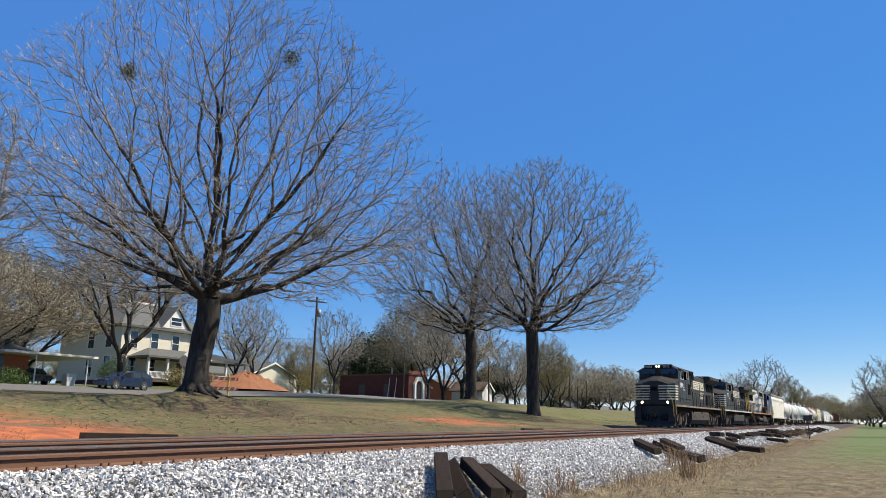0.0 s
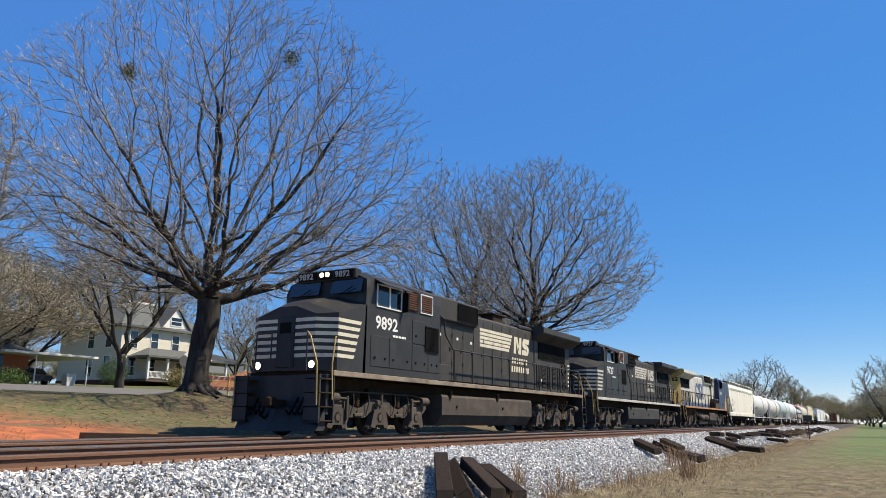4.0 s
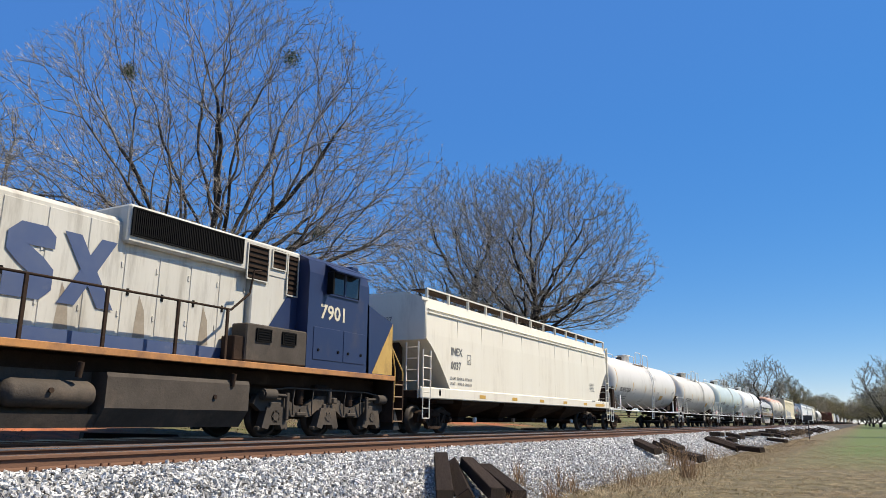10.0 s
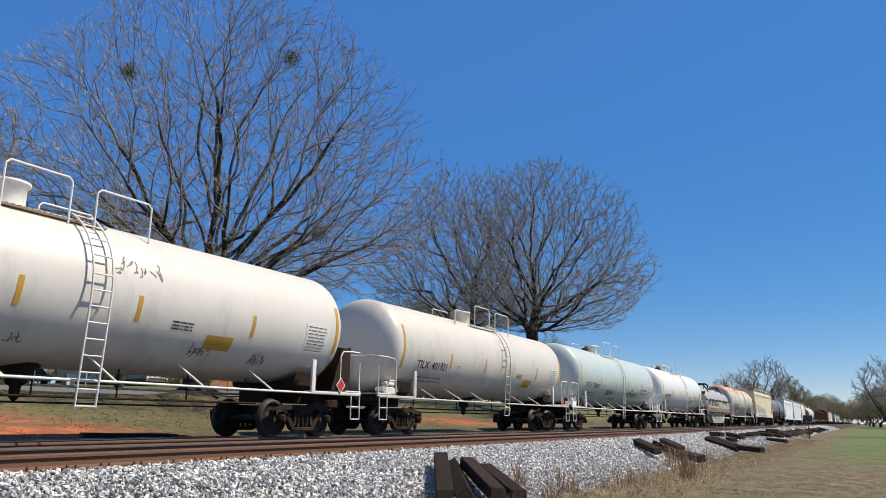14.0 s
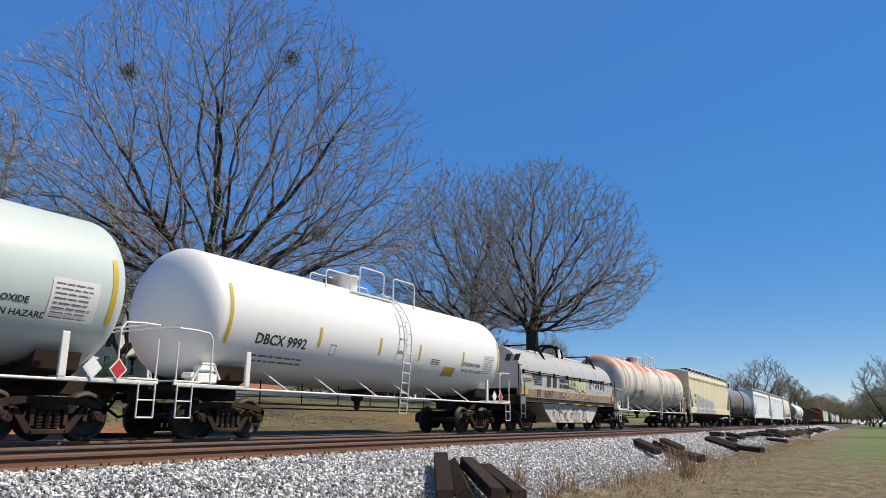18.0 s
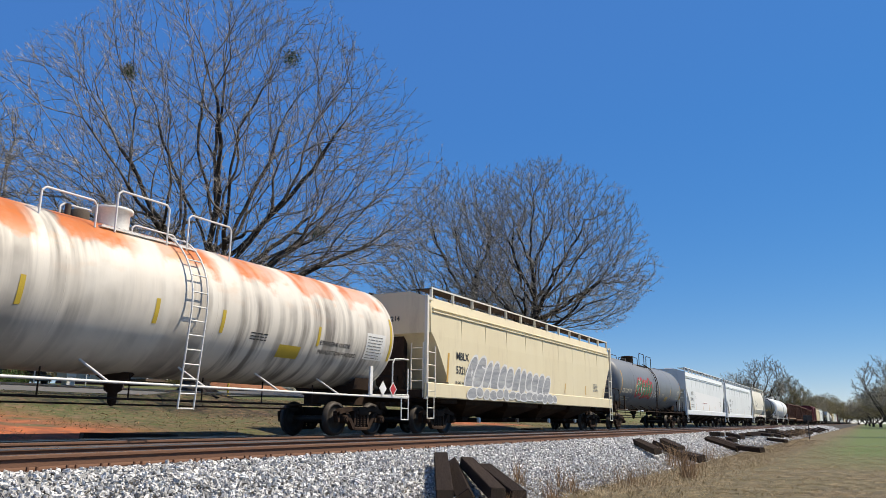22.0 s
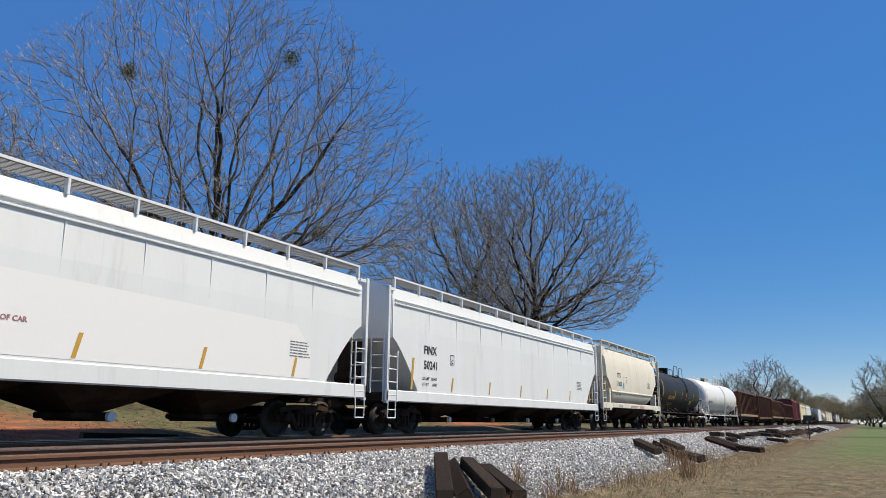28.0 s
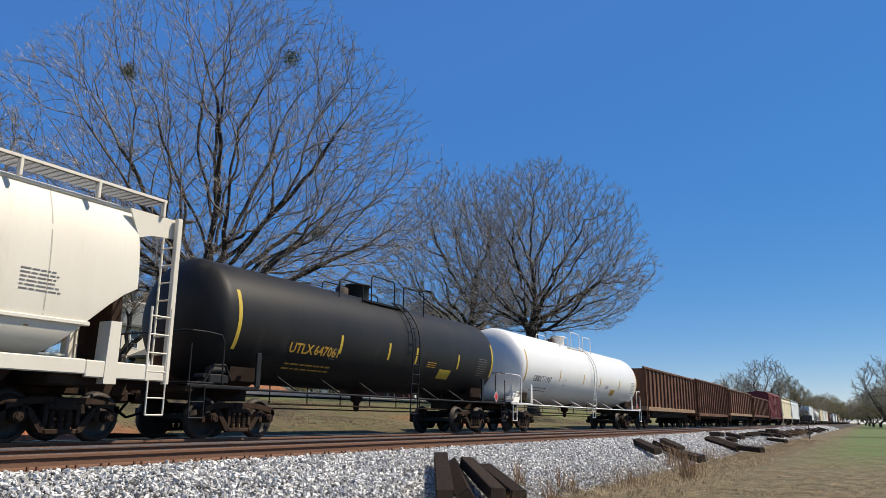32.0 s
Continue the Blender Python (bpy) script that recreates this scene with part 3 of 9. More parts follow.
def roots(seed, trunk_r, count, reach):
    """Buttress roots that run out from the foot and dive into the soil."""
    rng = np.random.default_rng(seed)
    vs, fs, n = [], [], 0
    for k in range(count):
        a = (k + rng.uniform(-0.3, 0.3)) * math.tau / count
        ln = reach * rng.uniform(0.7, 1.3)
        pts, rad = [], []
        for t in np.linspace(0, 1, 7):
            a += rng.uniform(-0.12, 0.12)
            d = trunk_r * 0.55 + ln * t
            pts.append((d * math.cos(a), d * math.sin(a), 0.42 * (1 - t) ** 3 - 0.26 * t - 0.06))
            rad.append(trunk_r * (0.42 * (1 - t) + 0.09))
        pts, rad = np.array(pts), np.array(rad)
        v, f = frusta(pts[:-1], pts[1:], rad[:-1], rad[1:], 7)
        vs.append(v)
        fs.append(f + n)
        n += len(v)
    return np.concatenate(vs), np.concatenate(fs)


def leaf_cloud(rng, spots, size, per, spread=(1, 1, 1), stand=1.0):
    """Small leaves scattered round given places."""
    k = len(spots) * per
    c = np.repeat(spots, per, 0) + rng.normal(size=(k, 3)) * size * 3 * np.array(spread)
    u = rng.normal(size=(k, 3)) * (1, 1, stand)
    u /= np.linalg.norm(u, axis=1, keepdims=True)
    w = np.cross(u, rng.normal(size=(k, 3)) * (stand, stand, 1))
    w /= np.linalg.norm(w, axis=1, keepdims=True)
    s = (size * rng.uniform(0.6, 1.3, k))[:, None]
    v = np.stack([c - u * s, c + w * s * 0.5, c + u * s, c - w * s * 0.5], 1).reshape(-1, 3)
    return v, np.arange(4 * k).reshape(-1, 4)


def tree(name, label, at, meshes, twig_mat, group="bare roadside trees", leaves=None, leaf_mat=None, leaf_name="foliage", root=None):
    (tv, tf), (cv, cf), _, (bv, bf) = meshes
    ob = thing(name, label, "tree", group, at=at)
    part("trunk", array_mesh("trunk", tv, tf, True), BARK, ob, "dark furrowed trunk and limbs")
    part("branchwork", array_mesh("branchwork", bv, bf, True), BRANCH, ob, "boughs mottled pale and dark for sunlit and shaded bark")
    part("crown", array_mesh("crown", cv, cf), twig_mat, ob, "fine bare grey-brown twigs")
    if root is not None:
        part("roots", array_mesh("roots", *root, True), BARK, ob, "spreading surface roots")
    if leaves is not None:
        part(leaf_name, array_mesh(leaf_name, *leaves), leaf_mat, ob)
    return ob


def spot(bearing, dist):
    """A place on the ground by its bearing from the track's direction and its distance."""
    x, y = dist * math.cos(radians(bearing)), dist * math.sin(radians(bearing))
    return x, y, ground_z(x, y)


def face_view(at, bearing):
    """Turns a thing so that its local x runs to the right across the line of sight."""
    return pose(*at, 0, 0, bearing - 90)


def build_big_trees():
    rng = np.random.default_rng(9)
    spread = [(95, 86, 7.5, 0), (3, 18, 9.5, 0), (178, 30, 8, 0), (160, 33, 7.5, 1), (20, 36, 8, 1), (190, 46, 9, 1), (-12, 46, 9, 2), (-60, 30, 8, 1), (-85, 33, 8, 0), (-130, 30, 8, 0),
              (-125, 38, 6, 1), (112, 38, 6, 1), (62, 43, 6, 2), (168, 62, 8, 3), (22, 60, 8, 3), (-90, 58, 6, 3), (88, 62, 6, 3), (150, 75, 6, 5), (40, 73, 6, 5), (-100, 75, 5, 5)]
    b1 = tree_meshes(3, (11.0, 9.8, 11.5), (0.6, 0, 9.2), 4.3, 9000, 0.56, 3.4, spread, 0.42, 3, 0.0072, 0.34, 2.2, 0.3, sub=2)
    tree("oak_tree", "very large bare oak with wide spreading crown on the grass bank", face_view(spot(47.3, 37.0), 47.3), b1, TWIG,
         leaves=leaf_cloud(rng, b1[2][::2], 0.024, 1), leaf_mat=BUDS, root=roots(1, 0.5, 10, 1.15))
    for x, z, r in ((3.5, 17.7, 0.45), (-4.4, 15.6, 0.3), (5.4, 8.2, 0.42)):
        q = rng.normal(size=(300, 3)) * r * 0.42
        ball = thing("mistletoe", "green mistletoe clump high in the bare oak", "mistletoe", at=face_view(spot(47.3, 37.0), 47.3) @ pose(x, 0.3, z))
        part("leafage", array_mesh("leafage", *leaf_cloud(rng, q, 0.05, 3)), LEAF, ball)
    upright = [(90, 87, 8.0, 0), (172, 40, 6, 0), (30, 45, 6, 1), (-80, 45, 5, 1), (100, 45, 5, 2), (200, 55, 7, 3), (5, 55, 7, 4), (130, 60, 6, 5), (-45, 60, 6, 5), (45, 64, 5, 6), (165, 68, 5, 7)]
    b2 = tree_meshes(14, (9.0, 8.4, 11.4), (-1.2, 0, 11.6), 5.0, 4800, 0.52, 5.6, upright, 0.48, 4, 0.0100, 0.4, 2.3, sub=2)
    tree("oak_tree", "tall bare oak with upright limbs on the grass bank", face_view(spot(26.95, 71.0), 26.95), b2, TWIG,
         leaves=leaf_cloud(rng, b2[2][::2], 0.034, 1), leaf_mat=BUDS, root=roots(2, 0.46, 8, 0.8))
    forked = [(80, 87, 8.0, 0), (172, 40, 7, 0), (8, 26, 8, 1), (25, 44, 8, 2), (110, 45, 6, 2), (-60, 40, 6, 1), (185, 55, 7, 4), (-10, 50, 8, 3), (-120, 50, 6, 3), (60, 62, 7, 5), (15, 62, 6, 6), (165, 66, 5, 7), (-90, 66, 5, 7)]
    b3 = tree_meshes(23, (9.0, 8.4, 10.3), (1.1, 0, 11.4), 4.6, 5600, 0.5, 6.0, forked, 0.46, 4, 0.0098, 0.38, 2.3, sub=2)
    tree("oak_tree", "bare oak with rounded crown beside the railway track", face_view(spot(22.25, 61.0), 22.25), b3, TWIG,
         leaves=leaf_cloud(rng, b3[2][::2], 0.032, 1), leaf_mat=BUDS, root=roots(3, 0.44, 8, 0.7))


build_big_trees()
# ---- beyond the bank: road, houses, poles, woods ----
ASPHALT = paint("asphalt", (0.16, 0.155, 0.15), (0.11, 0.11, 0.11), 0.9, scale=0.8, fine=30, bump=0.3)
SIDING = paint("cream_siding", (0.70, 0.66, 0.54), (0.62, 0.58, 0.47), 0.7, scale=1.2, fine=12, stretch=(0.3, 0.3, 6), bump=0.3)
TRIM = paint("white_trim", (0.78, 0.77, 0.74), (0.7, 0.69, 0.66), 0.6, bump=0.02)
SHINGLE = paint("grey_shingle", (0.125, 0.132, 0.128), (0.075, 0.08, 0.08), 0.9, scale=2, fine=16, stretch=(1, 1, 4), bump=0.5)
SHINGLE_BROWN = paint("brown_shingle", (0.13, 0.095, 0.075), (0.09, 0.065, 0.055), 0.9, scale=2, fine=16, bump=0.5)
BRICK = paint("red_brick", (0.12, 0.03, 0.024), (0.09, 0.025, 0.02), 0.85, scale=2, fine=20, bump=0.3)
BRICK_ORANGE = paint("orange_brick", (0.40, 0.13, 0.07), (0.32, 0.10, 0.06), 0.85, scale=2, fine=20, bump=0.3)
CLAY = paint("red_clay", (0.30, 0.125, 0.06), (0.16, 0.07, 0.04), 0.95, scale=1.5, fine=9, bump=1.0)
POLE = paint("pole_wood", (0.07, 0.052, 0.04), (0.12, 0.09, 0.07), 0.9, scale=2, fine=20, stretch=(4, 4, 0.4), bump=0.5)
HEDGE = paint("hedge_leaf", (0.05, 0.10, 0.02), (0.10, 0.16, 0.03), 0.7, scale=1.2, fine=9, bump=0, island=True, each=0.4)
PINE = paint("evergreen_leaf", (0.035, 0.055, 0.022), (0.06, 0.08, 0.03), 0.8, scale=0.6, fine=7, bump=0, island=True, each=0.4)
SPRING = paint("spring_leaf", (0.26, 0.22, 0.09), (0.34, 0.27, 0.13), 0.8, scale=0.4, fine=7, bump=0, island=True, each=0.4, spec=0.15)
GALV = paint("galvanised", (0.35, 0.36, 0.37), (0.25, 0.26, 0.27), 0.5, 0.7, bump=0.02)
YELLOW_POST = paint("yellow_post", (0.62, 0.45, 0.04), (0.5, 0.36, 0.05), 0.6, bump=0.02)
BOARD_RED = paint("board_red", (0.11, 0.025, 0.02), (0.07, 0.02, 0.018), 0.6, bump=0.02)
CAR_BLUE = paint("car_blue", (0.022, 0.04, 0.085), (0.027, 0.046, 0.092), 0.25, 0.3, scale=1, bump=0, coat=0.6)
TYRE = paint("tyre", (0.018, 0.018, 0.018), (0.03, 0.03, 0.03), 0.85, bump=0.1)
ALLOY = paint("alloy", (0.5, 0.5, 0.5), (0.4, 0.4, 0.4), 0.35, 0.8, bump=0)


def build_road():
    m = Mesh()
    xs = [-700, -60, *np.arange(-40, 140, 5.0), 200, 320, 700]
    v, f = [], []
    for k, x in enumerate(xs):
        for y in (43.6, 46.5, 49.6):
            v.append((x, y, ground_z(x, y) + 0.1))
        if k:
            for j in (0, 1):
                f.append((3 * k - 3 + j, 3 * k + j, 3 * k + j + 1, 3 * k - 2 + j))
    m.add(v, f, True)
    solid("road", m, ASPHALT, "worn grey two-lane road along the bank", "road", kind="structure")


build_road()


def window(parent, x, y, z, w, h, axis="y", shutter=False):
    """A sash window on a wall that faces -y (axis y) or -x (axis x)."""
    def box_(m, u0, u1, d0, d1, z0, z1):
        return m.box(u0, u1, y - d1, y - d0, z0, z1) if axis == "y" else m.box(x - d1, x - d0, u0, u1, z0, z1)
    c = x if axis == "y" else y
    win = part("window", box_(Mesh(), c - w / 2, c + w / 2, 0.0, 0.02, z, z + h), GLASS, parent, "dark sash window")
    fr = Mesh()
    for a, b, z0, z1 in ((c - w / 2 - 0.1, c - w / 2, z - 0.1, z + h + 0.1), (c + w / 2, c + w / 2 + 0.1, z - 0.1, z + h + 0.1), (c - w / 2, c + w / 2, z - 0.1, z), (c - w / 2, c + w / 2, z + h, z + h + 0.1), (c - w / 2, c + w / 2, z + h / 2 - 0.03, z + h / 2 + 0.03)):
        box_(fr, a, b, 0.0, 0.06, z0, z1)
    part("window_frame", fr, TRIM, win)
    return win


def gable_roof(m, x0, x1, y0, y1, z0, h, along="x", over=0.4, thick=0.18):
    if along == "x":
        ym = (y0 + y1) / 2
        m.prism([(y0 - over, z0 - 0.1), (ym, z0 + h), (y1 + over, z0 - 0.1), (y1 + over, z0 - 0.1 - thick), (ym, z0 + h - thick), (y0 - over, z0 - 0.1 - thick)], "x", x0 - over, x1 + over)
    else:
        xm = (x0 + x1) / 2
        m.prism([(x0 - over, z0 - 0.1), (xm, z0 + h), (x1 + over, z0 - 0.1), (x1 + over, z0 - 0.1 - thick), (xm, z0 + h - thick), (x0 - over, z0 - 0.1 - thick)], "y", y0 - over, y1 + over)
    return m


def big_house():
    x0, x1, y0, y1 = 53.6, 66.0, 70.0, 80.5
    g = ground_z(56, 70)
    ob = thing("house", "two-storey cream wooden house with grey hipped roof and porch", "house", "houses along the road", at=pose(0, 0, g))
    part("wall", Mesh().box(x0, x1, y0, y1, 0.0, 6.6), SIDING, ob, "cream lapped siding")
    part("foundation", Mesh().box(x0 - 0.05, x1 + 0.05, y0 - 0.05, y1 + 0.05, -0.3, 0.55), BRICK, ob)
    rf = Mesh()
    o = 0.6
    a = [(x0 - o, y0 - o, 6.55), (x1 + o, y0 - o, 6.55), (x1 + o, y1 + o, 6.55), (x0 - o, y1 + o, 6.55)]
    b = [(x0 + 4.2, y0 + 4.6, 9.9), (x1 - 4.2, y0 + 4.6, 9.9), (x1 - 4.2, y1 - 4.6, 9.9), (x0 + 4.2, y1 - 4.6, 9.9)]
    rf.loft([[(x, y, z - 0.25) for x, y, z in a], a, b])
    roof = part("roof", rf, SHINGLE, ob, "grey hipped shingle roof")
    part("ridge_rail", Mesh().box(x0 + 4.1, x1 - 4.1, y0 + 4.5, y0 + 4.65, 9.85, 10.05), TRIM, roof)
    part("chimney", Mesh().box(x0 + 6.6, x0 + 7.4, y0 + 5.0, y0 + 5.8, 8.8, 10.8, 0.03).box(x0 + 6.5, x0 + 7.5, y0 + 4.9, y0 + 5.9, 10.6, 10.75), BRICK, roof)
    dm = Mesh().prism([(58.6, 6.5), (62.6, 6.5), (60.6, 9.2)], "y", y0 - 0.3, y0 + 4)
    d = part("dormer", dm, TRIM, ob, "white front gable")
    dr = gable_roof(Mesh(), 58.4, 62.8, y0 - 0.3, y0 + 4, 6.6, 2.75, "y", 0.25)
    part("dormer_roof", dr, SHINGLE, d)
    window(d, 60.6, y0 - 0.3, 7.1, 1.5, 0.9)
    for x in (55.2, 58.0, 61.0, 64.2):
        window(ob, x, y0, 4.1, 0.95, 1.8)
    for x in (55.2, 57.8, 63.6):
        window(ob, x, y0, 1.1, 0.95, 1.9)
    for y in (72.0, 75.0):
        window(ob, x0, y, 4.1, 1.0, 1.9, "x")
        window(ob, x0, y, 0.9, 1.0, 2.2, "x")
    # porch
    po = Mesh()
    o0, o1 = 54.6, 70.0
    po.loft([[(o0, 66.6, 2.95), (o1, 66.6, 2.95), (o1, 71.0, 2.95), (o0, 71.0, 2.95)], [(o0, 66.6, 3.15), (o1, 66.6, 3.15), (o1, 71.0, 3.15), (o0, 71.0, 3.15)],
             [(o0 + 2.6, 69.9, 4.25), (o1 - 2.6, 69.9, 4.25), (o1 - 2.6, 70.6, 4.25), (o0 + 2.6, 70.6, 4.25)]])
    pr = part("porch_roof", po, SHINGLE, ob, "low hipped porch roof")
    pg = Mesh().prism([(60.2, 3.1), (63.6, 3.1), (61.9, 4.35)], "y", 66.45, 68.5)
    part("porch_gable", pg, TRIM, pr)
    part("porch_floor", Mesh().box(o0, o1, 66.7, 70.0, 0.35, 0.6), SHINGLE_BROWN, ob)
    for x in (55.0, 57.6, 60.4, 63.4, 66.4, 69.6):
        part("porch_column", Mesh().box(x - 0.13, x + 0.13, 66.9, 67.16, 0.6, 2.95, 0.03), TRIM, ob)
    for xa, xb in ((55.1, 57.5), (57.7, 60.3), (63.5, 66.3), (66.5, 69.5)):
        rl = Mesh().box(xa, xb, 66.98, 67.06, 1.4, 1.48).box(xa, xb, 66.98, 67.06, 0.75, 0.82)
        for x in np.arange(xa + 0.1, xb, 0.16):
            rl.box(x, x + 0.05, 67.0, 67.04, 0.8, 1.42)
        part("porch_railing", rl, TRIM, ob)
    part("door", Mesh().box(61.4, 62.5, 69.93, 69.99, 0.6, 2.8, 0.02), SHINGLE_BROWN, ob)


def ranch_house():
    g = ground_z(34, 58)
    ob = thing("house", "low orange-brick house with white flat carport roof", "house", "houses along the road", at=pose(0, 0, g))
    part("wall", Mesh().box(20.0, 37.0, 59.5, 68.0, 0.0, 2.6), BRICK_ORANGE, ob)
    rf = Mesh()
    rf.loft([[(19.3, 58.7, 2.55), (37.6, 58.7, 2.55), (37.6, 68.8, 2.55), (19.3, 68.8, 2.55)], [(23, 63.5, 4.6), (34, 63.5, 4.6), (34, 64.0, 4.6), (23, 64.0, 4.6)]])
    part("roof", rf, SHINGLE, ob)
    cp = part("carport_roof", Mesh().box(33.5, 41.6, 57.0, 64.0, 2.35, 2.55, 0.02), TRIM, ob, "flat white carport roof")
    for x, y in ((36.3, 57.4), (40.9, 57.4), (40.9, 63.6)):
        part("carport_post", Mesh().cyl((x, y, 0), (x, y, 2.4), 0.06, n=8), TRIM, cp)
    window(ob, 33.0, 59.5, 1.0, 2.2, 1.2)
    part("wall_panel", Mesh().box(34.4, 34.9, 59.44, 59.5, 0.1, 2.5), CAR_BLUE, ob)
    bin_ = Mesh().prism([(39.6, 0.0), (40.3, 0.0), (40.4, 1.05), (39.5, 1.05)], "y", 58.0, 58.7)
    b = solid("wheeled_bin", bin_, TRIM, "pale plastic wheeled bin beside the carport", "bin", at=pose(0, 0, g))
    # parked car under the carport
    pc = thing("parked_car", "dark blue car parked under the carport", "car", at=pose(37.6, 60.5, g, 0, 0, 90))
    m = Mesh().prism([(-2.1, 0.35), (-2.15, 0.8), (-1.5, 0.95), (-0.8, 1.42), (0.8, 1.45), (1.6, 1.0), (2.1, 0.9), (2.15, 0.4)], "y", -0.85, 0.85)
    part("body", m, CAR_BLUE, pc)
    for x in (-1.3, 1.3):
        for y in (-0.8, 0.8):
            part("wheel", Mesh().cyl((x, y - 0.1, 0.32), (x, y + 0.1, 0.32), 0.32, n=16), TYRE, pc)


def small_house(x0, x1, y0, y1, h, rh, wall_mat, roof_mat, label, along="x", front=True):
    g = min(ground_z(x0, y0), ground_z(x1, y1))
    ob = thing("house", label, "house", "houses along the road", at=pose(0, 0, g))
    m = Mesh().box(x0, x1, y0, y1, -0.5, h)
    if along == "x":
        ym = (y0 + y1) / 2
        m.prism([(y0, h), (y1, h), (ym, h + rh - 0.1)], "x", x0, x1)
    else:
        xm = (x0 + x1) / 2
        m.prism([(x0, h), (x1, h), (xm, h + rh - 0.1)], "y", y0, y1)
    part("wall", m, wall_mat, ob)
    part("roof", gable_roof(Mesh(), x0, x1, y0, y1, h, rh, along), roof_mat, ob)
    if along == "y":
        ft = Mesh()
        xm = (x0 + x1) / 2
        ft.prism([(x0 - 0.45, h - 0.2), (xm, h + rh + 0.02), (x1 + 0.45, h - 0.2), (x1 + 0.3, h - 0.3), (xm, h + rh - 0.25), (x0 - 0.3, h - 0.3)], "y", y0 - 0.46, y0 - 0.41)
        part("barge_board", ft, TRIM, ob)
    if front:
        window(ob, x0 + (x1 - x0) * 0.3, y0, 1.0, 1.0, 1.1)
    return ob


def brick_building():
    g = ground_z(95, 60)
    ob = thing("brick_building", "low dark red brick building with white arched entrance", "building", at=pose(0, 0, g))
    part("wall", Mesh().box(93.6, 98.8, 57.8, 70.2, 0, 3.5), BRICK, ob)
    part("parapet", Mesh().box(93.45, 98.95, 57.65, 70.35, 3.45, 3.62), SHINGLE_BROWN, ob)
    part("front_parapet", Mesh().prism([(93.5, 3.5), (98.9, 3.5), (98.9, 4.0), (96.9, 4.05), (95.5, 4.05), (93.5, 4.0)], "y", 57.7, 57.95), BRICK_ORANGE, ob)
    arch = [(94.9, 0), (95.35, 0), (95.35, 1.9)]
    arch += [(96.3 - 0.95 * math.cos(t), 1.9 + 0.75 * math.sin(t)) for t in np.linspace(0, math.pi, 9)]
    arch += [(97.25, 0), (97.75, 0), (97.75, 2.2), (97.3, 2.6), (96.9, 3.2), (95.7, 3.2), (95.3, 2.6), (94.9, 2.2)]
    part("entrance", Mesh().prism(arch, "y", 57.5, 57.78), TRIM, ob, "white arched entrance surround")
    part("door", Mesh().box(95.7, 96.9, 57.72, 57.79, 0, 2.2, 0.02), DARK_DOOR, ob)
    for y in (61.0, 65.5):
        part("side_door", Mesh().box(93.52, 93.59, y, y + 1.1, 0, 2.1), SHINGLE_BROWN, ob)
    for y in (59.2, 60.4):
        part("brace", Mesh().cyl((92.0, y, 0), (93.5, y + 0.6, 3.0), 0.05, n=6), TRIM, ob)
    part("flue", Mesh().cyl((95.5, 62, 3.5), (95.5, 62, 4.5), 0.12, n=8), GALV, ob)


DARK_DOOR = paint("dark_door", (0.03, 0.02, 0.02), (0.04, 0.03, 0.03), 0.5, bump=0.02)


def pole(x, y, height, r=0.15, arm=True, transformer=False, lamp=False, label="weathered wooden utility pole"):
    g = ground_z(x, y)
    ob = thing("utility_pole", label, "utility pole", "utility poles", at=pose(x, y, g, 0, 0, -25))
    part("pole", Mesh().cyl((0, 0, -0.5), (0.12, 0, height), r, r * 0.65, n=10), POLE, ob)
    if arm:
        part("crossarm", Mesh().box(-1.2, 1.3, -0.06, 0.06, height - 0.6, height - 0.45, 0.01), POLE, ob)
        for k in (-1.05, -0.4, 0.5, 1.15):
            part("insulator", Mesh().cyl((k, 0, height - 0.45), (k, 0, height - 0.28), 0.05, n=8), TRIM, ob)
    if transformer:
        part("transformer", Mesh().lathe([(height - 2.3, 0.02), (height - 2.28, 0.24), (height - 1.45, 0.24), (height - 1.4, 0.1), (height - 1.3, 0.02)], (0.42, 0, 0), "z", 14), GALV, ob)
    if lamp:
        part("lamp_arm", Mesh().tube([(0.1, 0, height - 0.3), (0.6, 0, height - 0.1), (0.9, 0, height - 0.15)], 0.03, 6), GALV, ob)
    return ob


def wires():
    top = Vector((66.2, 53.6, 9.2))
    spans = [([(-40, 49, 9.5), (28.7, 50, 7.25), (45.6, 50, 7.85), top]), ([(66.2, 53.6, 9.0), (110, 56, 7.2), (150, 57, 8.2)]), ([(-40, 48, 14.5), (20, 50, 11.6), (45, 52, 12.0), (66.0, 53.6, 13.9)])]
    for pts in spans:
        m = Mesh()
        fine = []
        for a, b in zip(pts, pts[1:]):
            fine += [Vector(a).lerp(Vector(b), t) - Vector((0, 0, 0.8 * t * (1 - t))) for t in np.linspace(0, 1, 9)]
        m.tube(fine, 0.022, 5)
        solid("power_line", m, DARK_DOOR, "thin black overhead wire between poles", "wire")


BOARD_PALE = paint("faded_board", (0.30, 0.22, 0.18), (0.2, 0.13, 0.1), 0.7, bump=0.05)


def barricade():
    ob = thing("road_barricade", "road-end barricade with red and white boards on posts", "barricade", at=pose(0, 0, ground_z(42, 43)))
    for z in (0.55, 1.3):
        b = part("board", Mesh().box(38.3, 43.6, 42.60, 42.65, z, z + 0.24, 0.01), BOARD_RED, ob)
        for k in range(9):
            x = 38.5 + k * 0.58
            part("stripe", Mesh().prism([(x, z), (x + 0.14, z), (x + 0.32, z + 0.24), (x + 0.18, z + 0.24)], "y", 42.59, 42.598), BOARD_PALE, b)
    for x in (38.9, 42.7):
        part("post", Mesh().box(x - 0.06, x + 0.06, 42.66, 42.78, -0.3, 1.75, 0.02), YELLOW_POST, ob, "yellow square post")


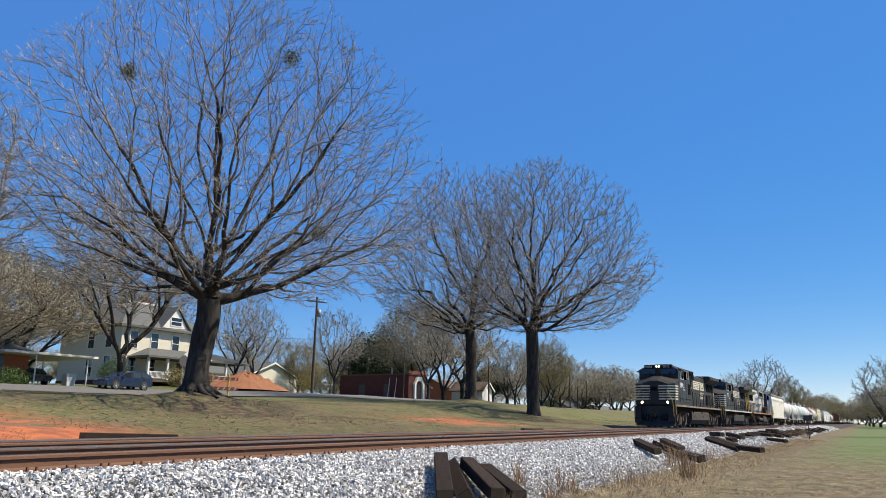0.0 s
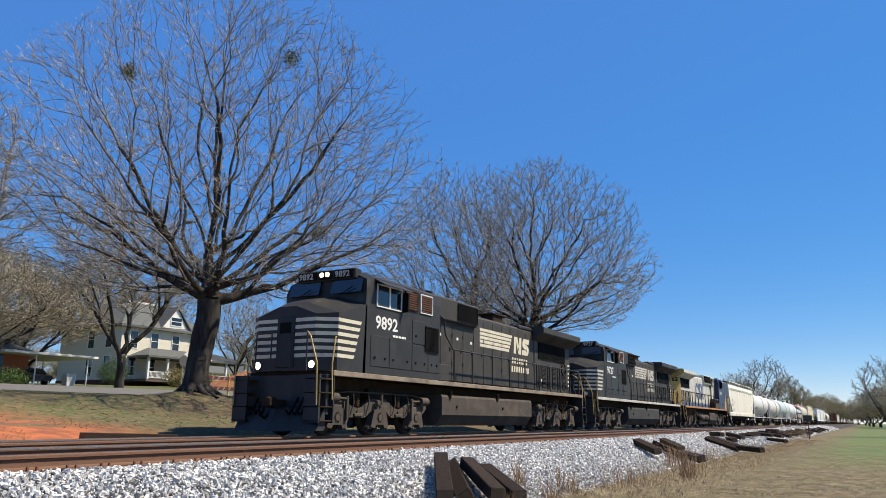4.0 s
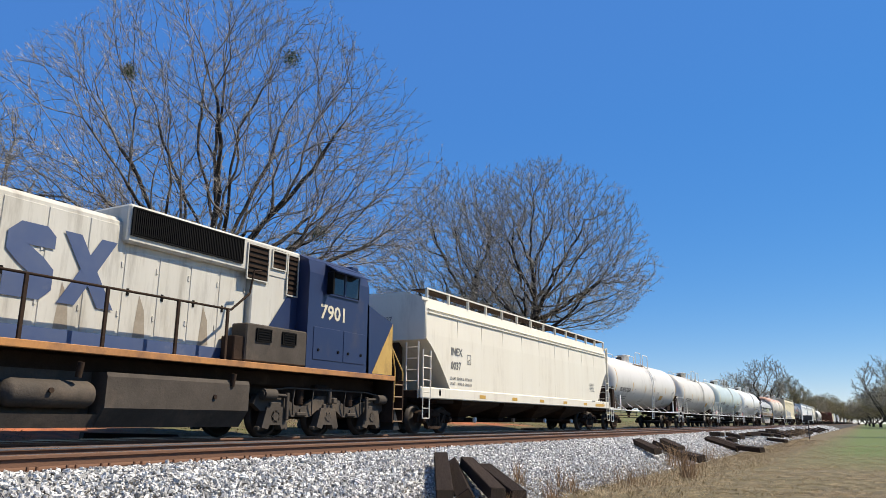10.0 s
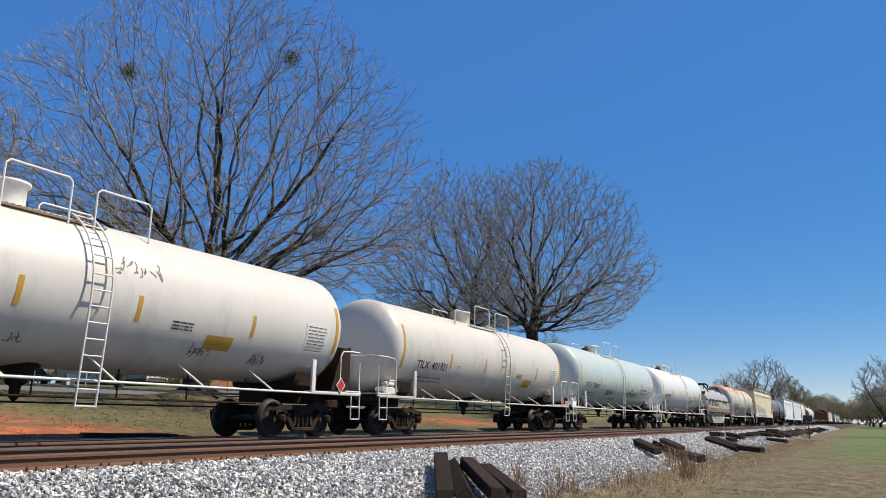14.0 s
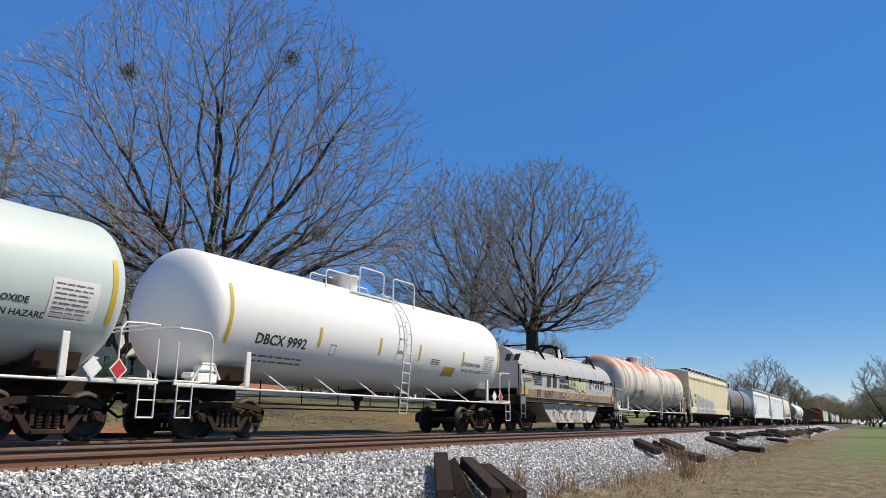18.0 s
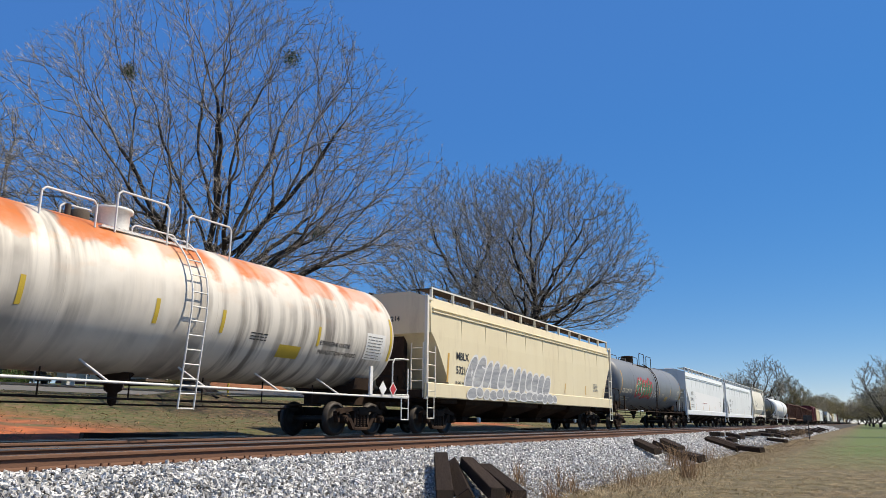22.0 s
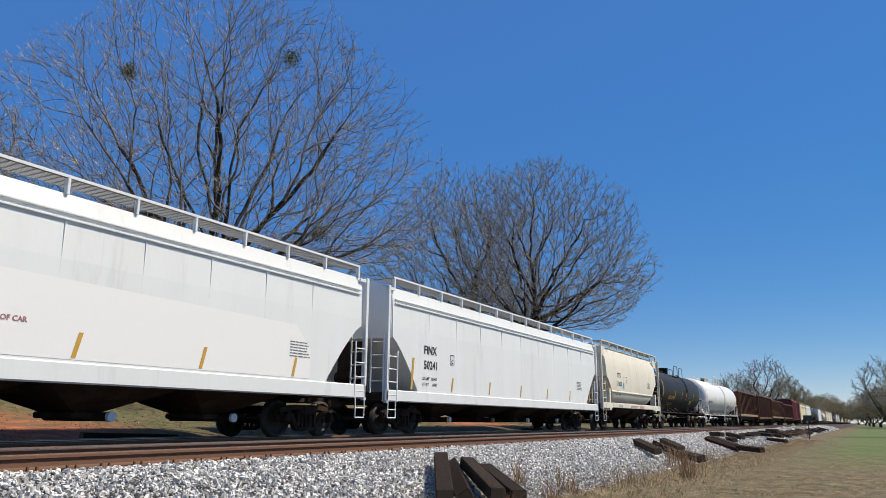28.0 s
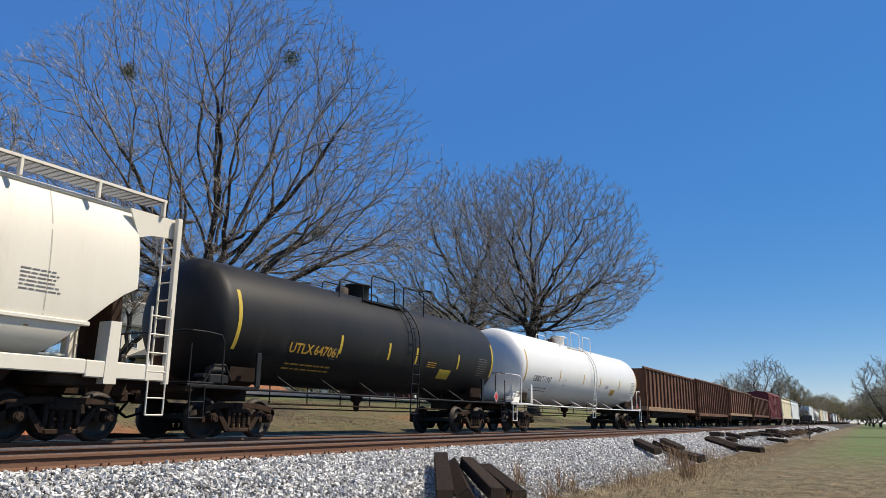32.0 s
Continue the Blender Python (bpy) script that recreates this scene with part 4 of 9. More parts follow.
def street_sign(x, y, w=0.75):
    g = ground_z(x, y)
    ob = thing("stop_sign", "back of an octagonal metal road sign on a steel post", "road sign", at=pose(x, y, g))
    part("post", Mesh().box(-0.03, 0.03, 0.0, 0.05, -0.3, 3.0), GALV, ob)
    part("plate", Mesh().prism([(0.42 * math.cos(math.pi / 8 + k * math.pi / 4), 2.6 + 0.42 * math.sin(math.pi / 8 + k * math.pi / 4)) for k in range(8)], "y", -0.02, 0.0), GALV_DARK, ob)


GALV_DARK = paint("sign_back", (0.08, 0.082, 0.085), (0.06, 0.06, 0.062), 0.7, 0.0, bump=0.02)


def dirt_pile(x, y, rx, ry, h):
    rng = np.random.default_rng(4)
    v, f = [], []
    n, k = 28, 10
    for j in range(k + 1):
        t = j / k
        for i in range(n):
            a = i * math.tau / n
            q = 1 - t
            s = 1 + 0.14 * noise.noise((math.cos(a) * 2, math.sin(a) * 2, t * 2))
            v.append((rx * q * s * math.cos(a), ry * q * s * math.sin(a), h * (1 - (q ** 1.35)) + 0.12 * rng.normal() * (0.2 < t)))
    for j in range(k):
        f += [(j * n + i, j * n + (i + 1) % n, (j + 1) * n + (i + 1) % n, (j + 1) * n + i) for i in range(n)]
    solid("clay_mound", Mesh().add(v, f), CLAY, "heap of orange-brown clay beside the road", "dirt mound", at=pose(x, y, ground_z(x, y) - 0.05))


def chain_fence(x0, x1, y):
    g = ground_z((x0 + x1) / 2, y)
    ob = thing("chain_link_fence", "grey chain-link fence with steel posts", "fence", at=pose(0, 0, g))
    for x in np.arange(x0, x1 + 0.1, 2.6):
        part("post", Mesh().cyl((x, y, 0), (x, y, 1.6), 0.04, n=6), GALV, ob)
    part("top_rail", Mesh().cyl((x0, y, 1.55), (x1, y, 1.55), 0.025, n=6), GALV, ob)
    mesh = Mesh()
    for x in np.arange(x0, x1, 0.28):
        mesh.cyl((x, y, 0.05), (x + 0.28, y, 1.5), 0.006, n=3, caps=False)
        mesh.cyl((x + 0.28, y, 0.05), (x, y, 1.5), 0.006, n=3, caps=False)
    part("mesh", mesh, GALV, ob)


def bush(label, x, y, rx, ry, h, mat, seed, name="bush"):
    rng = np.random.default_rng(seed)
    p = rng.normal(size=(260, 3))
    p /= np.linalg.norm(p, axis=1, keepdims=True)
    p *= rng.uniform(0.5, 1.05, (260, 1))
    p = p * [rx, ry, h / 2] + [0, 0, h / 2]
    ob = thing(name, label, "bush", at=pose(x, y, ground_z(x, y)))
    part("foliage", array_mesh("foliage", *leaf_cloud(rng, p, 0.07, 14)), mat, ob)
    st = Mesh()
    for k in range(8):
        a = k * 0.8
        st.cyl((0.1 * math.cos(a), 0.1 * math.sin(a), 0), (rx * 0.7 * math.cos(a), ry * 0.7 * math.sin(a), h * 0.8), 0.02, 0.008, n=5)
    part("stem", st, BARK, ob)


SUV = []


def suv():
    """A family car that drives along the road; its own front looks to -x."""
    ob = thing("suv", "dark blue family car driving along the road", "car", at=pose(36.5, 48.4, 2.4))
    SUV.append(ob)
    m = Mesh()
    def ring(y, k):
        pts = [(-2.42, 0.35), (-2.48, 0.62), (-2.35, 0.88), (-1.45, 1.03), (-0.55, 1.5), (0.3, 1.66), (1.5, 1.6), (2.1, 1.28), (2.28, 1.0), (2.32, 0.45), (2.2, 0.32)]
        return [(x * (1 - 0.02 * k), y, z - (0.05 * k if z > 1.1 else 0)) for x, z in pts]
    m.loft([ring(-0.9, 1.0), ring(-0.86, 0.2), ring(0.86, 0.2), ring(0.9, 1.0)])
    part("body", m, CAR_BLUE, ob)
    for s in (-1, 1):
        ya, yb = sorted((s * 0.895, s * 0.91))
        for poly in ([(-1.15, 1.08), (-0.5, 1.42), (0.0, 1.53), (0.0, 1.08)], [(0.08, 1.08), (0.08, 1.54), (0.95, 1.52), (1.0, 1.08)], [(1.08, 1.08), (1.04, 1.51), (1.55, 1.46), (1.9, 1.2), (1.8, 1.08)]):
            part("side_window", Mesh().prism(poly, "y", ya, yb), GLASS, ob)
        for x in (-1.5, 1.38):
            w = part("wheel", Mesh().lathe([(s * 0.72, 0.22), (s * 0.72, 0.34), (s * 0.92, 0.34), (s * 0.93, 0.23)], axis="y", n=22), TYRE, ob, at=pose(x, 0, 0.34))
            hub = Mesh().cyl((0, s * 0.9, 0), (0, s * 0.93, 0), 0.08, n=10)
            for k in range(5):
                a = k * math.tau / 5
                hub.box(-0.03, 0.03, *sorted((s * 0.9, s * 0.925)), 0.0, 0.22) if k == 0 else hub.cyl((0, s * 0.915, 0), (0.21 * math.sin(a), s * 0.915, 0.21 * math.cos(a)), 0.03, n=5)
            hub.lathe([(s * 0.9, 0.2), (s * 0.93, 0.21), (s * 0.93, 0.235), (s * 0.9, 0.24)], axis="y", n=22)
            part("rim", hub, ALLOY, w)
            part("wheel_arch", Mesh().lathe([(s * 0.80, 0.42), (s * 0.9045, 0.42), (s * 0.9045, 0.30)], axis="y", n=22), TYRE, ob, at=pose(x, 0, 0.36))
        part("headlamp", Mesh().box(-2.4, -2.1, *sorted((s * 0.55, s * 0.88)), 0.72, 0.88, 0.03), ALLOY, ob)
        part("tail_lamp", Mesh().box(2.2, 2.3, *sorted((s * 0.6, s * 0.89)), 0.9, 1.15, 0.02), RED_LAMP, ob)
        part("mirror", Mesh().box(-0.98, -0.8, *sorted((s * 0.9, s * 1.08)), 1.02, 1.14, 0.03), CAR_BLUE, ob)
    part("windshield", Mesh().add([(-1.42, -0.72, 1.06), (-1.42, 0.72, 1.06), (-0.62, 0.66, 1.48), (-0.62, -0.66, 1.48)], [(0, 1, 2, 3)]), GLASS, ob)
    for p in ob.children_recursive:
        p.data.transform(Matrix.Scale(0.86, 4))
        p.location *= 0.86


RED_LAMP = paint("red_lamp", (0.3, 0.01, 0.01), (0.25, 0.01, 0.01), 0.3, bump=0)


def woods():
    """Trees behind the houses and along the line: a few kinds, repeated at many sizes."""
    rng = np.random.default_rng(77)
    fan = [(10, 50, 3.5), (80, 70, 4), (160, 55, 3.5), (240, 60, 3.5), (310, 52, 3.5)]
    kinds = []
    for k, (rad, cz, cnt, mat, leafmat) in enumerate((((5.5, 5.5, 6.6), 8.8, 950, TWIG_FAR, None), ((5.0, 5.0, 7.6), 8.2, 1150, TWIG_FAR, SPRING), ((6.5, 6.5, 6.6), 7.6, 1000, TWIG_FAR, OLIVE_BUDS))):
        me = tree_meshes(40 + k, rad, (0, 0, cz), (2.4, 0.6, 0.9)[k], cnt, 0.26, (2.6, 1.4, 1.6)[k], fan, 0.6, 3, 0.017, 0.6, sub=2, sides=7)
        leaves = leaf_cloud(rng, me[2], 0.085 if leafmat is SPRING else 0.06, 3 if leafmat is SPRING else 2) if leafmat else None
        kinds.append(tree("tree", ("bare brown tree behind the houses", "tree in first spring leaf behind the houses", "bare olive-brown budding tree behind the houses")[k], pose(0, 900 + 30 * k, 0), me, mat,
                          "trees behind the houses", leaves, leafmat, "foliage"))
    # evergreen
    me = tree_meshes(60, (3.6, 3.6, 6.0), (0, 0, 7.5), 1.6, 700, 0.25, 3.0, [(0, 70, 4), (120, 65, 4), (240, 65, 4)], 0.6, 2, 0.014, 0.9, sub=1, sides=7)
    kinds.append(tree("tree", "dark evergreen tree behind the houses", pose(0, 1000, 0), me, TWIG_FAR, "trees behind the houses",
                      leaf_cloud(rng, np.concatenate([me[2], me[2]]), 0.2, 5), PINE, "foliage"))
    used = [False] * 4

    def put(k, bearing, dist, size, wide=1.0):
        x, y, z = spot(bearing, dist)
        m = pose(x, y, z - 0.1, 0, 0, rng.uniform(0, 360))
        if not used[k]:
            used[k] = True
            ob = kinds[k]
            ob.matrix_basis = m
        else:
            ob = copy_thing(kinds[k], m)
        ob.scale = (size * wide, size * wide, size)
        return ob

    # kind, bearing, distance, size, width
    rows = [(0, 66.2, 47, 1.15, 1.05), (2, 61.0, 66, 0.75, 1.5), (2, 58.6, 74, 0.8, 1.4), (1, 60.0, 95, 1.0, 1.3), (2, 62.5, 80, 0.9, 1.3),
            (0, 52.4, 68, 1.1, 1.15), (1, 54.2, 108, 1.15, 1.1), (0, 50.0, 112, 1.05, 1.1), (0, 43.3, 100, 0.75, 1.1), (0, 44.6, 96, 0.8, 1.0), (0, 41.5, 125, 0.6, 1.1),
            (1, 40.0, 120, 0.55, 1.2), (0, 37.3, 140, 1.1, 1.0), (1, 39.0, 105, 0.3, 1.2), (3, 34.0, 150, 0.95, 1.6), (3, 32.8, 156, 0.9, 1.6), (0, 35.6, 150, 0.9, 1.2), (1, 36.4, 160, 0.8, 1.4),
            (1, 31.6, 125, 1.05, 1.3), (0, 30.2, 98, 0.85, 1.0), (2, 29.0, 118, 1.1, 1.2), (0, 27.6, 128, 1.2, 1.2), (3, 25.3, 150, 0.6, 1.6), (2, 24.2, 125, 0.75, 1.3), (0, 23.6, 95, 0.5, 1.1),
            (1, 21.6, 150, 0.8, 1.3), (2, 20.2, 160, 0.85, 1.3), (1, 20.9, 100, 0.6, 1.0), (2, 18.6, 175, 0.85, 1.4), (0, 17.4, 185, 0.8, 1.4), (2, 16.3, 170, 0.66, 1.4), (0, 15.2, 175, 0.6, 1.5),
            (1, 12.9, 240, 0.5, 1.4), (1, 12.2, 260, 0.62, 1.3),
            (2, 8.0, 225, 0.98, 1.1), (0, 5.9, 215, 1.15, 1.1), (0, 6.9, 240, 0.85, 1.1), (1, 4.5, 270, 1.0, 1.1), (1, 3.7, 300, 0.85, 1.2), (2, 3.1, 330, 0.75, 1.4), (1, 2.6, 370, 0.8, 1.6),
            (1, 2.2, 420, 0.95, 1.8), (1, 1.75, 480, 0.9, 2.0), (1, 1.4, 560, 0.9, 2.0), (1, 1.1, 640, 0.95, 2.2)]
    for k, b, d, s, w in rows:
        put(k, b, d, s, w)
    # trees beyond the field on the near side of the line
    for k, b, d, s, w in ((0, -1.45, 92, 0.55, 1.1), (2, -0.9, 330, 0.9, 2.2), (1, -0.5, 380, 0.9, 2.2), (1, -1.4, 300, 0.95, 1.6), (2, -0.25, 450, 0.9, 2.0), (1, -1.9, 260, 0.8, 2.0), (2, -2.3, 240, 1.0, 1.6),
                          (1, -0.05, 600, 0.9, 2.2), (1, 0.35, 760, 0.9, 2.4)):
        put(k, b, d, s, w)
    # a screen of further woods closes the plateau
    r2 = np.random.default_rng(8)
    for b in np.arange(15.5, 66, 1.9):
        put(int(r2.choice([0, 1, 1, 2])), b + r2.uniform(-0.5, 0.5), r2.uniform(170, 230), r2.uniform(0.6, 0.85), 1.7)


def build_backdrop():
    big_house()
    ranch_house()
    small_house(82, 92, 78, 88, 2.7, 1.9, SIDING, SHINGLE, "cream house with dark gable roof behind the clay heap", "y")
    small_house(68.5, 81, 80, 88, 2.6, 1.5, SIDING, SHINGLE, "low house with long dark roof", "x")
    small_house(91.5, 96.5, 80, 86, 2.1, 1.8, TRIM, SHINGLE, "small white gabled garage", "y", False)
    small_house(116.5, 120.3, 57, 63, 2.2, 1.5, TRIM, SHINGLE_BROWN, "small white gabled outbuilding", "y", False)
    small_house(122, 134, 66, 74, 2.4, 1.9, BRICK_ORANGE, SHINGLE_BROWN, "brick house with brown gable roof", "x")
    small_house(104, 114, 66, 74, 2.3, 1.6, SIDING, SHINGLE_BROWN, "low house with brown roof", "x")
    small_house(170, 186, 60, 70, 1.8, 2.0, SIDING, SHINGLE, "grey-roofed house beyond the slope", "x", False)
    small_house(190, 204, 58, 66, 1.6, 2.0, SIDING, SHINGLE, "grey-roofed house beyond the slope", "x", False)
    small_house(205, 220, 56, 64, 1.4, 2.0, SIDING, SHINGLE, "grey-roofed house beyond the slope", "x", False)
    brick_building()
    pole(66.3, 53.6, 10.9, 0.17, True, True)
    pole(92.8, 58.2, 6.9, 0.11, False, False, True)
    pole(94.0, 65.5, 5.8, 0.1, False, False, True)
    for b, d, h in ((19.5, 150, 7.6), (18.95, 160, 7.0), (18.3, 150, 6.0), (16.6, 160, 4.6), (25.6, 118, 7.0)):
        x, y, _ = spot(b, d)
        pole(x, y, h, 0.14, False)
    wires()
    barricade()
    street_sign(38.0, 42.6)
    dirt_pile(57.5, 55.0, 5.6, 3.2, 1.75)
    chain_fence(74, 92, 70)
    bush("clipped green hedge beside the carport", 31.8, 54.0, 2.0, 0.7, 1.1, HEDGE, 1, "hedge")
    bush("clipped green hedge beside the drive", 28.0, 54.0, 1.8, 0.7, 1.1, HEDGE, 2, "hedge")
    bush("green shrub by the house wall", 52.0, 68.6, 1.7, 1.2, 2.6, HEDGE, 3)
    bush("yellow-green shrub before the porch", 55.0, 62.5, 1.3, 1.0, 1.9, SPRING, 4)
    bush("yellow-green shrub before the porch", 59.5, 63.0, 1.2, 1.0, 1.6, SPRING, 5)
    bush("pale blossoming shrub by the fence", 75.0, 62.0, 1.3, 1.0, 2.4, SPRING, 6)
    suv()
    woods()


build_backdrop()
# ---- loose sleepers, grass and small things by the line ----
TIE_OLD = paint("old_tie_wood", (0.05, 0.035, 0.028), (0.022, 0.018, 0.016), 0.9, spec=0.12, scale=3, fine=26, stretch=(0.5, 6, 6), bump=0.7, each=0.3)
TIE_END = paint("tie_end_grain", (0.17, 0.11, 0.06), (0.09, 0.055, 0.03), 0.85, scale=8, fine=60, stretch=(1, 8, 1), bump=0.6)
STRAW = paint("dry_grass", (0.44, 0.34, 0.21), (0.34, 0.25, 0.14), 0.9, scale=2, fine=10, bump=0, island=True, each=0.35)
RUSSET = paint("russet_grass", (0.36, 0.22, 0.11), (0.44, 0.30, 0.17), 0.9, scale=2, fine=10, bump=0, island=True, each=0.3)
TURF = paint("turf", (0.42, 0.32, 0.18), (0.15, 0.14, 0.055), 0.9, scale=0.5, fine=10, bump=0, island=True, each=0.3)


BANK_TURF = paint("bank_turf", (0.20, 0.155, 0.075), (0.07, 0.10, 0.025), 0.9, scale=0.5, fine=10, bump=0, island=True, each=0.4)
DEAD_LEAF = paint("dead_leaf", (0.34, 0.22, 0.13), (0.2, 0.125, 0.075), 0.85, scale=2, fine=10, bump=0, island=True, each=0.45)


def shoulder_z(y):
    return float(np.interp(y, [-400, 5.2, 6.2, 7.4, 8.2, 8.55, 15.6, 16.6, 18], [-0.95, -0.93, -0.66, -0.36, -0.215, -0.2, -0.2, -0.1, 0.2]))


def loose_tie(p, q, roll=0, w=0.25, h=0.2, label="dark creosoted loose sleeper lying on the ballast slope"):
    """A sleeper from p to q, the ends of its middle line."""
    p, q = Vector(p), Vector(q)
    d = (q - p)
    length = d.length
    rot = d.to_track_quat("X", "Z").to_matrix().to_4x4()
    ob = thing("loose_sleeper", label, "railway sleeper", "loose sleepers beside the track", at=Matrix.Translation(p) @ rot @ pose(0, 0, 0, roll))
    part("beam", Mesh().box(0, length, -w / 2, w / 2, 0, h, 0.012), TIE_OLD, ob)
    for x0, x1 in ((-0.004, 0.002), (length - 0.002, length + 0.004)):
        part("end_grain", Mesh().box(x0, x1, -w / 2 + 0.014, w / 2 - 0.014, 0.014, h - 0.014), TIE_END, ob)
    return ob


def on_slope(x, y, lift=0.0):
    return (x, y, shoulder_z(y) + lift)


def build_ties():
    # the near heap of four
    loose_tie(on_slope(12.62, 7.05, 0.12), on_slope(9.8, 5.40, 0.16))
    loose_tie(on_slope(13.2, 7.05, -0.02), on_slope(11.0, 5.62, 0.0), roll=35)
    loose_tie(on_slope(12.82, 6.62, 0.15), on_slope(10.98, 5.12, 0.17), roll=-4)
    loose_tie(on_slope(13.2, 6.42, 0.07), on_slope(11.32, 4.90, 0.12))
    # further heaps along the shoulder
    for p, q, a, b, r in (((27.3, 7.2), (24.9, 5.9), 0.02, 0.08, 10), ((28.6, 6.9), (26.4, 5.6), 0.0, 0.02, -20), ((30.4, 7.0), (28.0, 5.8), 0.04, 0.08, 5), ((27.6, 5.8), (25.2, 4.6), 0.0, 0.06, 12),
                          ((40.4, 6.8), (38.2, 5.4), 0.03, 0.05, 0), ((39.4, 6.9), (37.6, 5.2), 0.0, 0.0, 25), ((38.0, 5.4), (35.8, 4.0), 0.05, 0.03, 8),
                          ((42.5, 7.2), (40.1, 6.3), 0.1, 0.3, 0), ((44.0, 6.6), (41.6, 5.9), 0.0, 0.12, 15), ((46.5, 7.0), (44.2, 5.9), 0.1, 0.2, 0), ((58.5, 6.9), (56.3, 5.6), 0.05, 0.25, 10), ((61.0, 6.9), (58.6, 6.0), 0.1, 0.3, 0), ((63.5, 6.8), (61.2, 5.4), 0.0, 0.15, 0),
                          ((65.8, 6.9), (63.6, 5.9), 0.2, 0.4, 5), ((51.0, 6.9), (53.4, 6.6), 0.02, 0.05, 0), ((54.0, 6.9), (56.4, 6.5), 0.02, 0.05, 0), ((51.6, 6.5), (54.0, 6.2), 0.2, 0.22, 4), ((55.6, 5.8), (53.2, 4.5), 0.0, 0.05, 0),
                          ((69.5, 6.9), (67.6, 5.4), 0.02, 0.05, 0), ((73.5, 6.8), (71.0, 5.6), 0.05, 0.05, 10), ((77.0, 6.9), (74.8, 5.4), 0.0, 0.05, 0), ((82.0, 6.8), (79.6, 5.4), 0.02, 0.08, 0),
                          ((88.0, 6.9), (85.5, 5.6), 0.0, 0.05, 0), ((93.0, 6.8), (90.5, 5.2), 0.1, 0.1, 0), ((99.0, 6.8), (96.5, 5.4), 0.05, 0.05, 0), ((107.0, 6.7), (104.5, 5.0), 0.05, 0.1, 0),
                          ((116.0, 6.8), (113.4, 5.2), 0.05, 0.1, 0), ((126.0, 6.8), (123.5, 5.2), 0.05, 0.1, 0), ((138.0, 6.8), (135.5, 5.2), 0.1, 0.1, 0)):
        loose_tie(on_slope(*p, a + 0.06), on_slope(*q, b + 0.1), roll=r)
    # sleepers left on the far side
    loose_tie((11.7, 16.35, -0.11), (14.1, 15.85, -0.18), label="dark sleeper lying beyond the far track")
    loose_tie((38.5, 16.4, -0.16), (41.0, 16.3, -0.18), label="dark sleeper lying beyond the far track")


def blades(rng, xy, height, width, lean, z=None):
    k = len(xy)
    zz = np.array([shoulder_z(y) for _, y in xy]) if z is None else np.array([z(x, y) for x, y in xy])
    base = np.column_stack([xy, zz])
    a = rng.uniform(0, math.tau, k)
    side = np.column_stack([np.cos(a), np.sin(a), np.zeros(k)]) * (width * rng.uniform(0.6, 1.3, k))[:, None]
    h = height * rng.uniform(0.5, 1.3, k)
    bend = rng.normal(size=(k, 2)) * lean * h[:, None]
    mid = base + np.column_stack([bend * 0.35, h * 0.6])
    tip = base + np.column_stack([bend, h])
    v = np.stack([base - side, base + side, mid + side * 0.7, mid - side * 0.7, tip], 1).reshape(-1, 3)
    i = 5 * np.arange(k)
    q = np.stack([i, i + 1, i + 2, i + 3], 1)
    t = np.stack([i + 3, i + 2, i + 4, i + 4], 1)
    return v, q, t


def grass_object(name, label, mat, rng, xy, height, width, lean, z=None):
    v, q, t = blades(rng, xy, height, width, lean, z)
    me = bpy.data.meshes.new(name)
    me.from_pydata(v.tolist(), [], q.tolist() + t[:, :3].tolist())
    ob = new(name, me)
    me.materials.append(mat)
    return tagged(ob, label, "grass", kind="stuff")


def tuft(x, y, height, spread, seed, n=60):
    rng = np.random.default_rng(seed)
    xy = np.column_stack([x + rng.normal(size=n) * spread * 1.3, y + rng.normal(size=n) * spread * 1.3])
    v, q, t = blades(rng, xy, height * 1.1, 0.006, 0.3)
    me = bpy.data.meshes.new("grass_tuft")
    me.from_pydata(v.tolist(), [], q.tolist() + t[:, :3].tolist())
    ob = new("grass_tuft", me)
    me.materials.append(RUSSET)
    tagged(ob, "tall dry russet grass tuft beside the sleepers", "grass tuft", "dry grass tufts")


